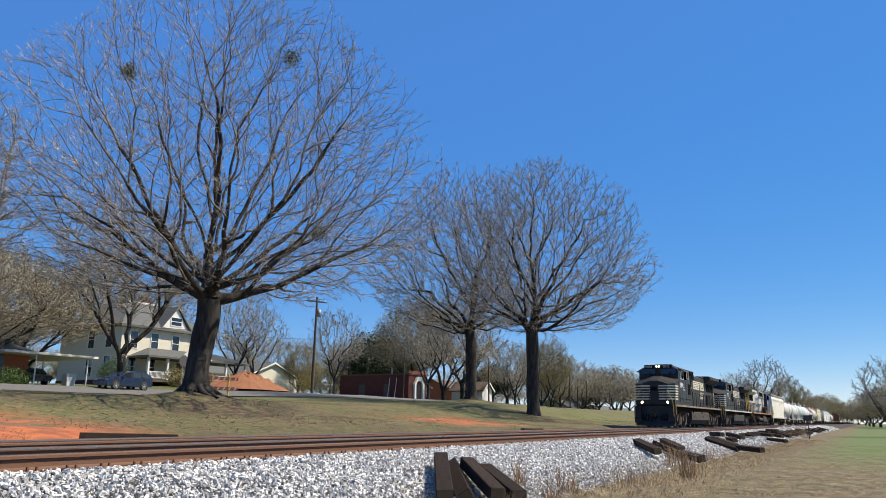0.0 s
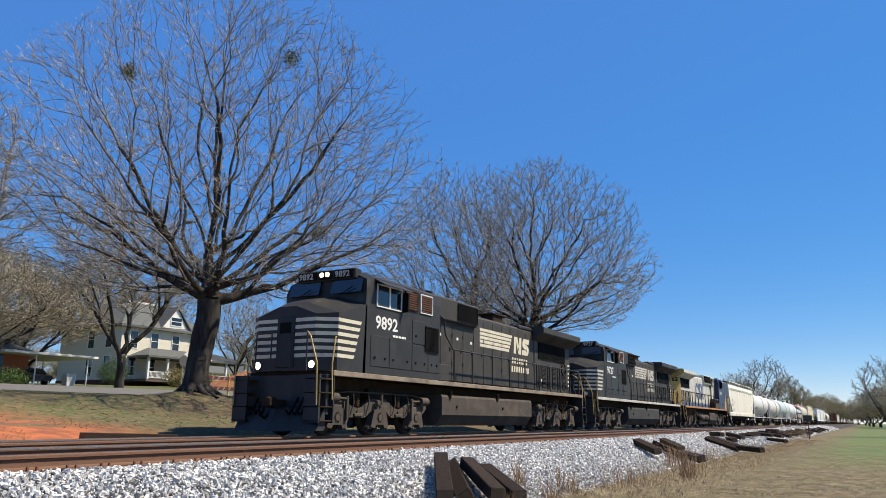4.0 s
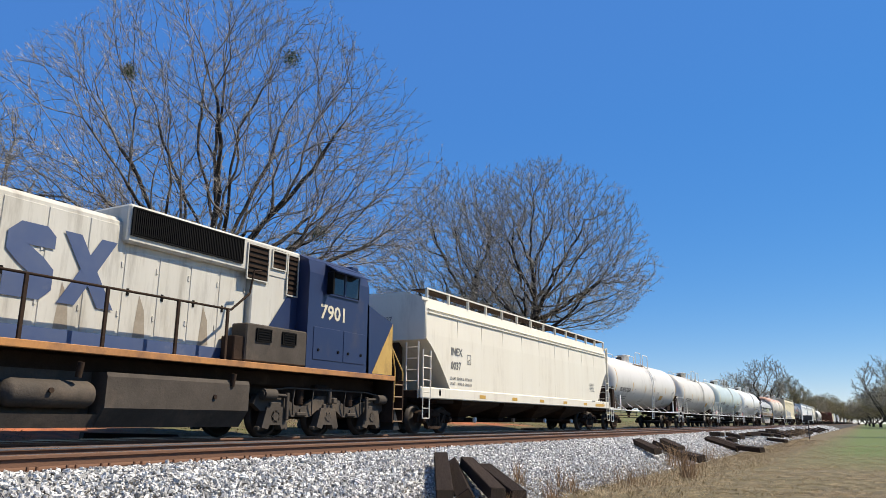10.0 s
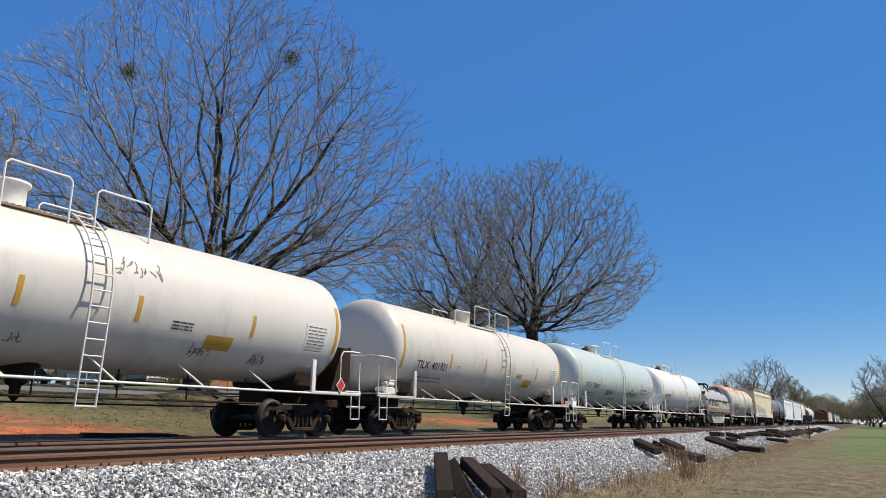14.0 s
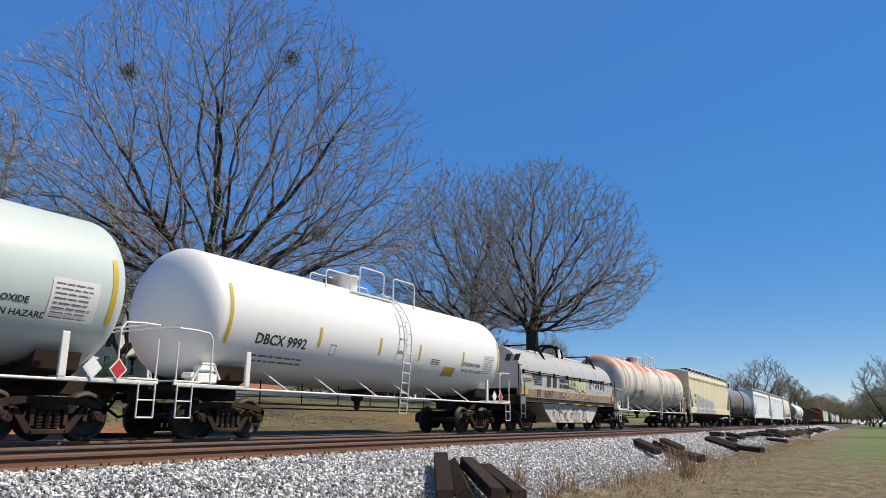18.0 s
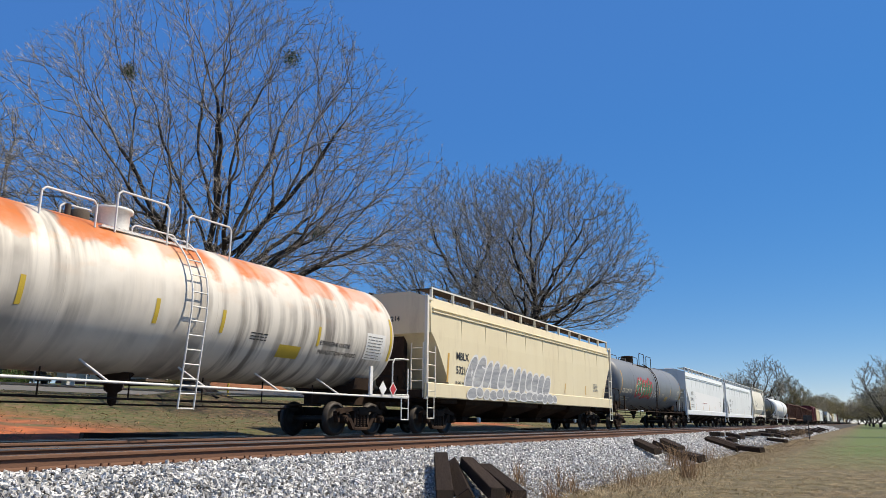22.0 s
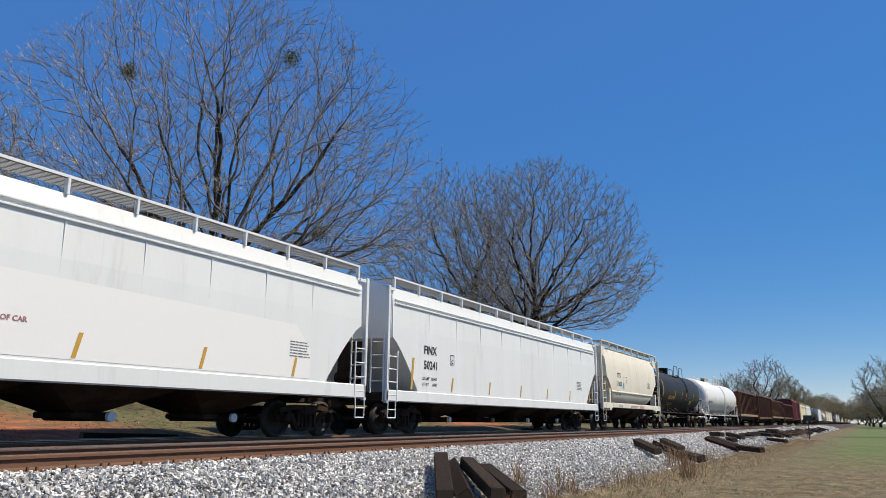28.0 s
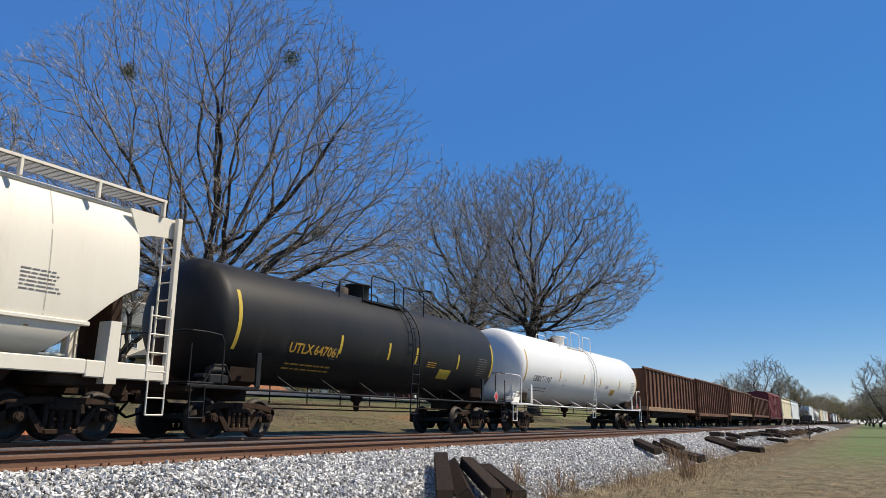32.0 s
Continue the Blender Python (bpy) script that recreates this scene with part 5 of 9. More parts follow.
def build_grass():
    rng = np.random.default_rng(12)
    # sparse dead weeds creeping up the ballast edge
    n = 30000
    y = 4.7 + rng.normal(size=n) * 0.85
    x = rng.uniform(9, 70, n)
    grass_object("dead_weeds", "sparse straw-coloured dead weeds at the ballast edge", STRAW, rng, np.column_stack([x, y]), 0.085, 0.005, 1.5)
    # mown straw turf of the field
    n = 80000
    d = rng.uniform(0, 1, n) ** 1.7 * 50 + 8
    ang = radians(1) * rng.uniform(-3.2, 30, n)
    x, y = d * np.cos(ang), d * np.sin(ang)
    keep = (y < 5.6) & np.array([noise.noise((p * 1.3, q * 1.3, 4)) > -0.05 for p, q in zip(x, y)])
    grass_object("mown_grass", "short mown straw and green grass of the field", TURF, rng, np.column_stack([x, y])[keep], 0.042, 0.006, 1.5, ground_z)
    # the bank beyond the tracks
    n = 60000
    xy = np.column_stack([rng.uniform(6, 80, n), 16.4 + rng.uniform(0, 1, n) ** 1.3 * 24])
    keep = np.array([noise.noise((p[0] * 0.3, p[1] * 0.3, 9)) > -0.12 for p in xy])
    grass_object("bank_grass", "thin straw and green grass of the bank", BANK_TURF, rng, xy[keep], 0.04, 0.008, 1.6, ground_z)
    # fallen leaves under the oaks
    spots = []
    for cx, cy, k, sp in ((25.1, 25.5, 9000, 5.0), (56.4, 22.5, 4000, 5.0), (63, 31, 4000, 5.0), (35, 21, 4000, 7.0)):
        p = np.column_stack([cx + rng.normal(size=k) * sp * 1.5, cy + rng.normal(size=k) * sp * 0.75])
        spots.append(p[p[:, 1] > 16.5])
    p = np.concatenate(spots)
    p = np.column_stack([p, [ground_z(x, y) + 0.008 for x, y in p]])
    me = array_mesh("fallen_leaves", *leaf_cloud(rng, p, 0.04, 1, (2, 2, 0.02), 0.22))
    me.materials.append(DEAD_LEAF)
    tagged(new("fallen_leaves", me), "brown fallen leaves scattered on the bank", "leaves", kind="stuff")
    for k, (x, y, h, s) in enumerate(((24.2, 5.3, 0.62, 0.10), (20.2, 4.05, 0.72, 0.09), (21.0, 4.3, 0.55, 0.12), (14.7, 5.3, 0.42, 0.10), (12.4, 4.75, 0.35, 0.06), (13.6, 5.9, 0.4, 0.05), (26.0, 5.4, 0.5, 0.14), (29.5, 5.2, 0.5, 0.12),
                                      (74.0, 5.3, 1.0, 0.25), (78.0, 5.2, 1.1, 0.25), (80.5, 5.2, 1.0, 0.3), (68.0, 5.2, 0.8, 0.2), (17.3, 4.7, 0.35, 0.2), (10.6, 4.7, 0.3, 0.05))):
        tuft(x, y, h, s, 100 + k)


def line_sign():
    ob = thing("railway_sign", "small dark railway sign on a thin post in the grass", "railway sign", at=pose(74.5, 4.4, -0.93))
    part("post", Mesh().cyl((0, 0, -0.2), (0, 0, 2.0), 0.035, n=8), UNDER_POST, ob)
    part("plate", Mesh().box(-0.02, 0.0, -0.36, 0.36, 1.6, 2.05, 0.01), UNDER_POST, ob)


UNDER_POST = paint("sign_dark", (0.05, 0.05, 0.05), (0.08, 0.075, 0.07), 0.7, bump=0.05)
build_ties()
build_grass()
line_sign()
# ---- the train ----
SPEED = 10.5
BLACK = paint("black_paint", (0.0297, 0.0297, 0.0308), (0.055, 0.0539, 0.0517), 0.5, spec=0.2, scale=0.8, fine=30, mix=0.6, dirt=(0.075, 0.068, 0.06), dirt_amount=0.3, dirt_scale=0.9, bump=0.05, stretch=(1, 1, 0.6), grain=0.07)
DUSTY = paint("dusty_black_paint", (0.0572, 0.0528, 0.0473), (0.033, 0.0319, 0.0308), 0.6, spec=0.2, scale=0.7, fine=30, mix=0.7, dirt=(0.12, 0.105, 0.085), dirt_amount=0.35, dirt_scale=0.8, bump=0.05, stretch=(1, 1, 0.5), grain=0.08)
UNDER = paint("running_gear", (0.036, 0.0235, 0.0175), (0.062, 0.04, 0.029), 0.88, spec=0.1, scale=2.5, fine=25, dirt=(0.13, 0.085, 0.055), dirt_amount=0.3, bump=0.3)
UNDER_GREY = paint("grey_gear", (0.088, 0.073, 0.06), (0.042, 0.035, 0.029), 0.8, spec=0.25, scale=2.0, fine=25, dirt=(0.19, 0.14, 0.10), dirt_amount=0.3, bump=0.3)
FUEL_GREY = paint("fuel_tank_grey", (0.055, 0.052, 0.05), (0.032, 0.03, 0.029), 0.7, spec=0.25, scale=1.2, fine=25, dirt=(0.12, 0.1, 0.085), dirt_amount=0.3, bump=0.2)
WHEEL = paint("wheel_steel", (0.04, 0.034, 0.03), (0.09, 0.075, 0.065), 0.6, 0.5, scale=5, fine=30, bump=0.2)
# near-black: real hoses and fittings, and painted shade in openings and slots
DARK = paint("shade_and_fitting_black", (0.005, 0.005, 0.0055), (0.012, 0.012, 0.012), 0.8, bump=0, spec=0.12)
CREAM = paint("cream_paint", (0.781, 0.737, 0.627), (0.704, 0.649, 0.539), 0.5, scale=0.7, fine=25, dirt=(0.36, 0.30, 0.22), dirt_amount=0.12, stretch=(1.5, 1, 0.25), bump=0.03, grain=0.07)
BEIGE = paint("beige_paint", (0.748, 0.66, 0.451), (0.682, 0.583, 0.385), 0.5, scale=0.6, fine=25, dirt=(0.42, 0.32, 0.2), dirt_amount=0.15, stretch=(1.5, 1, 0.25), bump=0.03, grain=0.07)
PALE = paint("pale_grey_paint", (0.77, 0.797, 0.803), (0.693, 0.721, 0.726), 0.45, scale=0.6, fine=25, dirt=(0.42, 0.42, 0.41), dirt_amount=0.14, stretch=(1.6, 1, 0.2), bump=0.03, grain=0.07)
TANK_GREY = paint("tank_dull_white", (0.693, 0.665, 0.621), (0.616, 0.589, 0.544), 0.42, scale=0.7, fine=25, dirt=(0.30, 0.27, 0.24), dirt_amount=0.2, stretch=(1.2, 1, 0.4), bump=0.03, grain=0.07)
TANK_TAN = paint("tank_tan_white", (0.671, 0.643, 0.589), (0.583, 0.55, 0.495), 0.42, scale=0.8, fine=25, dirt=(0.28, 0.24, 0.2), dirt_amount=0.25, stretch=(1.2, 1, 0.4), bump=0.03, grain=0.07)
TANK_MINT = paint("tank_pale_mint", (0.53, 0.61, 0.595), (0.48, 0.545, 0.53), 0.38, scale=0.8, fine=25, dirt=(0.35, 0.36, 0.35), dirt_amount=0.15, stretch=(1.2, 1, 0.4), bump=0.03, grain=0.07)
TANK_WHITE = paint("tank_white", (0.83, 0.83, 0.814), (0.781, 0.781, 0.759), 0.32, scale=0.7, fine=25, dirt=(0.5, 0.48, 0.44), dirt_amount=0.06, stretch=(1.2, 1, 0.4), bump=0.02, grain=0.07)
TANK_BLACK = paint("tank_black", (0.015, 0.015, 0.0155), (0.022, 0.022, 0.0225), 0.5, spec=0.25, scale=1.0, fine=25, dirt=(0.09, 0.08, 0.07), dirt_amount=0.12, stretch=(1.2, 1, 0.4), bump=0.03, grain=0.07)
TANK_SLATE = paint("tank_slate", (0.155, 0.170, 0.190), (0.215, 0.232, 0.255), 0.5, scale=0.8, fine=20, dirt=(0.08, 0.075, 0.07), dirt_amount=0.3, stretch=(1.2, 1, 0.4), bump=0.05, grain=0.07)


def rusting_paint():
    """Dull white paint with grey runs down the shell and orange rust eating the top."""
    m = paint("tank_rusting", (0.726, 0.682, 0.605), (0.616, 0.561, 0.484), 0.5, scale=0.9, fine=25, stretch=(2.0, 1, 0.3), bump=0.05, grain=0.07)
    nt = m.node_tree
    bs = nt.nodes["Principled BSDF"]
    col = bs.inputs["Base Color"].links[0].from_socket
    tc = nt.nodes.new("ShaderNodeTexCoord")
    sep = nt.nodes.new("ShaderNodeSeparateXYZ")
    nt.links.new(tc.outputs["Object"], sep.inputs[0])

    def field(scale, stretch, detail=5.0):
        mp = nt.nodes.new("ShaderNodeMapping")
        mp.inputs["Scale"].default_value = stretch
        nt.links.new(tc.outputs["Object"], mp.inputs[0])
        n = nt.nodes.new("ShaderNodeTexNoise")
        n.inputs["Scale"].default_value, n.inputs["Detail"].default_value = scale, detail
        nt.links.new(mp.outputs[0], n.inputs["Vector"])
        return n.outputs["Fac"]

    def calc(op, a, b):
        k = nt.nodes.new("ShaderNodeMath")
        k.operation = op
        for sock, val in zip(k.inputs, (a, b)):
            if isinstance(val, (int, float)):
                sock.default_value = val
            else:
                nt.links.new(val, sock)
        return k.outputs[0]

    def over(fac, base, top):
        x = nt.nodes.new("ShaderNodeMix")
        x.data_type = "RGBA"
        nt.links.new(fac, x.inputs["Factor"])
        nt.links.new(base, x.inputs["A"])
        x.inputs["B"].default_value = (*top, 1)
        return x.outputs["Result"]

    runs = calc("MULTIPLY", ramp_out(nt, calc("MULTIPLY", ramp_in(nt, field(1.0, (3.2, 0.5, 0.22)), 0.45, 0.6), ramp_in(nt, field(0.35, (1, 1, 1)), 0.36, 0.56)), 0.0, 1.0), 0.95)
    col = over(runs, col, (0.20, 0.175, 0.15))
    height = ramp_in(nt, calc("ADD", sep.outputs["Z"], calc("MULTIPLY", calc("SUBTRACT", field(1.6, (1, 1, 0.8), 7.0), 0.5), 1.1)), 3.58, 3.74)
    patch = ramp_in(nt, field(0.75, (1, 0.3, 0.3), 3.0), 0.46, 0.52)
    along = calc("FRACT", calc("ADD", calc("MULTIPLY", sep.outputs["X"], 0.46), calc("MULTIPLY", field(1.3, (1, 1, 1)), 0.3)), 0.0)
    bay = calc("MULTIPLY", ramp_in(nt, along, 0.04, 0.12), ramp_in(nt, along, 0.88, 0.72))
    mottled = ramp_out(nt, field(6.0, (1, 1, 1.5), 6.0), 0.72, 1.15)
    col = over(calc("MULTIPLY", calc("MULTIPLY", height, calc("MULTIPLY", bay, ramp_out(nt, patch, 0.55, 1.0))), mottled), col, (0.58, 0.155, 0.028))
    wash = calc("MULTIPLY", ramp_in(nt, field(1.6, (0.8, 1, 1.6)), 0.56, 0.72), ramp_in(nt, sep.outputs["Z"], 2.9, 3.7))
    col = over(calc("MULTIPLY", wash, 0.65), col, (0.62, 0.33, 0.14))
    nt.links.new(col, bs.inputs["Base Color"])
    return m


def ramp_in(nt, src, lo, hi):
    r = nt.nodes.new("ShaderNodeMapRange")
    r.inputs["From Min"].default_value, r.inputs["From Max"].default_value = lo, hi
    nt.links.new(src, r.inputs["Value"])
    return r.outputs[0]


TANK_RUSTING = rusting_paint()
BELLY_CREAM = paint("belly_cream", (0.66, 0.60, 0.50), (0.52, 0.46, 0.38), 0.6, scale=0.9, fine=16, dirt=(0.26, 0.13, 0.07), dirt_amount=0.35, dirt_scale=0.9, stretch=(1.4, 1, 0.6), bump=0.05)
CASTING = paint("rusty_casting", (0.20, 0.135, 0.105), (0.11, 0.085, 0.075), 0.8, scale=2.5, fine=25, bump=0.2, dirt=(0.30, 0.25, 0.21), dirt_amount=0.2)
GREY_HOOD = paint("grey_hood", (0.43, 0.435, 0.425), (0.37, 0.375, 0.365), 0.45, scale=0.8, fine=25, dirt=(0.2, 0.18, 0.15), dirt_amount=0.2, stretch=(1.2, 1, 0.4), bump=0.03, grain=0.07)
RUSTY = paint("rusty_steel", (0.125, 0.05, 0.026), (0.055, 0.028, 0.02), 0.85, scale=1.1, fine=22, dirt=(0.34, 0.15, 0.055), dirt_amount=0.4, stretch=(1.5, 1, 0.4), bump=0.2)
RUST_TAN = paint("rusty_sill", (0.33, 0.22, 0.13), (0.22, 0.13, 0.08), 0.8, scale=1.5, fine=22, dirt=(0.14, 0.07, 0.04), dirt_amount=0.35, bump=0.15)
BOX_RED = paint("boxcar_red", (0.19, 0.03, 0.032), (0.15, 0.028, 0.03), 0.6, scale=0.8, fine=20, dirt=(0.1, 0.05, 0.04), dirt_amount=0.25, stretch=(1.5, 1, 0.3), bump=0.05, grain=0.07)
WHITE = paint("white_paint", (0.814, 0.803, 0.77), (0.726, 0.704, 0.66), 0.5, scale=2, fine=30, bump=0.02)
INK = paint("black_lettering", (0.025, 0.025, 0.027), (0.05, 0.05, 0.05), 0.6, bump=0)
WORN_INK = paint("worn_lettering", (0.13, 0.13, 0.13), (0.25, 0.24, 0.23), 0.6, scale=6, bump=0)
CREAM_INK = paint("cream_lettering", (0.726, 0.66, 0.495), (0.55, 0.495, 0.374), 0.5, scale=3, fine=20, dirt=(0.2, 0.17, 0.13), dirt_amount=0.15, bump=0)
YELLOW = paint("reflective_yellow", (0.62, 0.36, 0.05), (0.5, 0.28, 0.05), 0.4, scale=4, bump=0)
OLIVE = paint("reflective_olive", (0.62, 0.44, 0.05), (0.5, 0.36, 0.05), 0.4, scale=4, bump=0)
PATCH_WHITE = paint("patch_white", (0.83, 0.83, 0.83), (0.814, 0.83, 0.825), 0.5, scale=0.8, fine=25, stretch=(1.6, 1, 0.3), bump=0.02, grain=0.05)
FADED_RED = paint("faded_red", (0.36, 0.13, 0.14), (0.45, 0.25, 0.26), 0.6, bump=0)
WORN_SEAM = paint("seam_grime", (0.50, 0.47, 0.40), (0.42, 0.39, 0.33), 0.6, scale=3, bump=0)
CYAN = paint("cyan_sticker", (0.06, 0.42, 0.68), (0.06, 0.36, 0.6), 0.5, bump=0)
HAND_YELLOW = paint("handrail_yellow", (0.55, 0.36, 0.10), (0.4, 0.26, 0.09), 0.5, bump=0)
RED = paint("placard_red", (0.55, 0.035, 0.04), (0.48, 0.04, 0.05), 0.5, bump=0)
SUN_YELLOW = paint("loco_yellow", (0.58, 0.37, 0.10), (0.42, 0.25, 0.07), 0.5, scale=1.2, fine=20, dirt=(0.10, 0.05, 0.025), dirt_amount=0.55, dirt_scale=1.3, stretch=(1, 1, 0.6), bump=0.08, grain=0.1)
LOCO_GREY = paint("loco_grey", (0.616, 0.594, 0.528), (0.495, 0.468, 0.396), 0.5, scale=0.9, fine=20, dirt=(0.17, 0.135, 0.095), dirt_amount=0.4, dirt_scale=1.1, stretch=(2.2, 1, 0.28), bump=0.05, grain=0.1)
LOCO_BLUE = paint("loco_blue", (0.0154, 0.0286, 0.0858), (0.022, 0.0363, 0.0935), 0.42, scale=1, fine=20, dirt=(0.1, 0.08, 0.07), dirt_amount=0.2, stretch=(1, 1, 0.5), bump=0.05, grain=0.07)
LOGO_BLUE = paint("logo_blue", (0.055, 0.085, 0.185), (0.085, 0.115, 0.20), 0.5, scale=2, fine=20, dirt=(0.3, 0.29, 0.27), dirt_amount=0.15, bump=0, grain=0.07)
SILL_ORANGE = paint("sill_orange", (0.55, 0.253, 0.077), (0.33, 0.154, 0.077), 0.6, scale=1.1, fine=20, mix=0.8, dirt=(0.09, 0.05, 0.035), dirt_amount=0.45, dirt_scale=1.4, bump=0.08)
SILL_WHITE = paint("sill_dirty_white", (0.60, 0.57, 0.51), (0.42, 0.37, 0.31), 0.6, scale=1.0, fine=20, mix=0.8, dirt=(0.10, 0.075, 0.055), dirt_amount=0.4, dirt_scale=1.2, bump=0.05)
SILL_TAN = paint("sill_dirty_tan", (0.30, 0.235, 0.17), (0.20, 0.15, 0.105), 0.65, scale=1.2, fine=20, mix=0.8, dirt=(0.06, 0.045, 0.035), dirt_amount=0.45, dirt_scale=1.2, bump=0.05)
GRIME = paint("grime", (0.30, 0.25, 0.19), (0.38, 0.34, 0.27), 0.8, scale=4, fine=20, bump=0)
HEADLIGHT = glow("headlight", (1.0, 0.80, 0.5), 5.0)

CACHE, LAST = {}, []
DATA = {"0037": ("LD LMT  220300 LB  99700 KG", "LT WT     65700 LB  29800 KG"), "50241": ("LD LMT   220400", "LT WT       65600"), "31655": ("LD LMT  230200", "LT WT     55800"), "53214": ("LD LMT  219800", "LT WT     66200")}
MARKS = {"0037": "INEX", "401921": "TILX", "930019": "UTLX", "9992": "DBCX", "930572": "UTLX", "53214": "MBLX", "40415": "ACFX", "711967": "GBRX", "29178": "CRGX", "73350": "DOWX", "50241": "FINX", "31655": "ITFX", "647061": "UTLX"}


def shared(key, make):
    if key not in CACHE:
        CACHE[key] = make()
    return CACHE[key]


# lettering and decals
def glyphs(text, size, wide=1.0):
    """The flat faces of a line of text in the built-in font."""
    key = ("text", text)
    if key not in CACHE:
        cu = bpy.data.curves.new("text", "FONT")
        cu.body, cu.size, cu.resolution_u, cu.offset = text, 1.0, 2, 0.022
        ob = bpy.data.objects.new("text", cu)
        scene.collection.objects.link(ob)
        me = bpy.data.meshes.new_from_object(ob.evaluated_get(bpy.context.evaluated_depsgraph_get()))
        CACHE[key] = ([tuple(v.co) for v in me.vertices], [tuple(p.vertices) for p in me.polygons])
        bpy.data.objects.remove(ob)
        bpy.data.meshes.remove(me)
        bpy.data.curves.remove(cu)
    v, f = CACHE[key]
    return [(x * size * wide, y * size) for x, y, _ in v], f


def bars(width, height, rows=1, gap=0.35, ragged=0.0, seed=1):
    """Plain bars that stand for writing which is not spelt out."""
    r = random.Random(seed)
    v, f = [], []
    h = height / rows
    for k in range(rows):
        w = width * (1 - ragged * r.random())
        x = 0.0
        while x < w - 0.01:
            l = min(w - x, h * r.uniform(0.8, 3.0))
            n = len(v)
            y0 = height - (k + 1) * h
            v += [(x, y0), (x + l, y0), (x + l, y0 + h * (1 - gap)), (x, y0 + h * (1 - gap))]
            f.append((n, n + 1, n + 2, n + 3))
            x += l + h * 0.35
    return v, f


def blocks(n, width, height, slant=0.0):
    """Plain upright blocks in a row, for marks that are not spelt out."""
    v, f = [], []
    w = width / n
    for k in range(n):
        i = len(v)
        v += [(k * w, 0), (k * w + w * 0.62, 0), (k * w + w * 0.62 + slant, height), (k * w + slant, height)]
        f.append((i, i + 1, i + 2, i + 3))
    return v, f


def rect(w, h):
    return [(0, 0), (w, 0), (w, h), (0, h)], [(0, 1, 2, 3)]


def on_side(shape, x, z, y=-1.6, side=-1, slope=0.0):
    """Lays a flat shape on a car's side. side -1: the side at -y, read along +x; +1: the other."""
    m = Mesh()
    v, f = shape
    m.add([(x + (u if side < 0 else -u), y + slope * w, z + w) for u, w in v], f)
    return m


def on_end(shape, x, y, z, sign=-1):
    m = Mesh()
    v, f = shape
    m.add([(x, y - sign * -u, z + w) for u, w in v], f)
    return m


def on_tank(shape, x, z, radius, axis_z, lift=0.005, side=-1):
    """Bends a shape round a tank; z is the height of its lower edge."""
    v, f = shape
    a0 = math.asin(max(-1, min(1, (z - axis_z) / radius)))
    m = Mesh()
    R = radius + lift
    m.add([(x + u, side * R * math.cos(a0 + w / radius), axis_z + R * math.sin(a0 + w / radius)) for u, w in v], f)
    return m


def strip_on_tank(x0, x1, z0, z1, radius, axis_z, lift=0.006, n=10):
    v, f = [], []
    a0, a1 = (math.asin(max(-1, min(1, (z - axis_z) / radius))) for z in (z0, z1))
    for k in range(n + 1):
        a = a0 + (a1 - a0) * k / n
        v += [(x0, -(radius + lift) * math.cos(a), axis_z + (radius + lift) * math.sin(a)), (x1, -(radius + lift) * math.cos(a), axis_z + (radius + lift) * math.sin(a))]
        if k:
            f.append((2 * k - 2, 2 * k - 1, 2 * k + 1, 2 * k))
    return Mesh().add(v, f, True)


# running gear
WHEELSETS = []


def wheel_mesh(r):
    m = Mesh()
    for s in (-1, 1):
        c = s * 0.7535
        prof = [(c + s * 0.075, r - 0.07), (c + s * 0.075, r - 0.005), (c - s * 0.03, r), (c - s * 0.05, r + 0.028), (c - s * 0.068, r + 0.02), (c - s * 0.068, r - 0.07)]
        m.lathe(prof, axis="y", n=28)
        m.lathe([(c + s * 0.07, r - 0.07), (c + s * 0.01, r - 0.1), (c + s * 0.03, 0.17), (c + s * 0.09, 0.13), (c + s * 0.09, 0.0)], axis="y", n=28)
        m.lathe([(c - s * 0.06, r - 0.07), (c - s * 0.02, r - 0.1), (c - s * 0.0, 0.17), (c - s * 0.08, 0.12), (c - s * 0.08, 0.05)], axis="y", n=28)
    m.cyl((0, -1.05, 0), (0, 1.05, 0), 0.085, n=12)
    return m.data("wheelset")


def wheelset(parent, x, r):
    w = part("wheelset", shared(("wheel", r), lambda: wheel_mesh(r)), WHEEL, parent, at=pose(x, 0, r))
    WHEELSETS.append((w, x, r))
    return w


def frame_side(s):
    """A cast side frame with two windows, and its pedestals."""
    y0, y1 = sorted((s * 0.93, s * 1.07))
    m = Mesh()
    m.prism([(-1.18, 0.60), (-1.05, 0.72), (-0.55, 0.80), (0.55, 0.80), (1.05, 0.72), (1.18, 0.60), (1.16, 0.52), (0.98, 0.60), (0.5, 0.68), (-0.5, 0.68), (-0.98, 0.60), (-1.16, 0.52)], "y", y0, y1)
    for d in (-1, 1):
        m.prism([(d * 0.62, 0.62), (d * 0.72, 0.58), (d * 0.42, 0.18), (d * 0.30, 0.16), (d * 0.33, 0.28)], "y", y0, y1)
        m.prism([(d * 0.36, 0.70), (d * 0.28, 0.70), (d * 0.28, 0.30), (d * 0.36, 0.30)], "y", y0, y1)
        m.prism([(d * 1.18, 0.66), (d * 1.06, 0.66), (d * 1.04, 0.38), (d * 1.12, 0.36)], "y", y0, y1)
        m.prism([(d * 0.76, 0.66), (d * 0.66, 0.66), (d * 0.67, 0.38), (d * 0.75, 0.36)], "y", y0, y1)
    m.box(-0.36, 0.36, y0, y1, 0.14, 0.24, 0.02)
    m.box(-0.3, 0.3, y0 + (0 if s > 0 else -0.03), y1 + (0.03 if s > 0 else 0), 0.58, 0.68, 0.02)
    return m.data("side_frame")


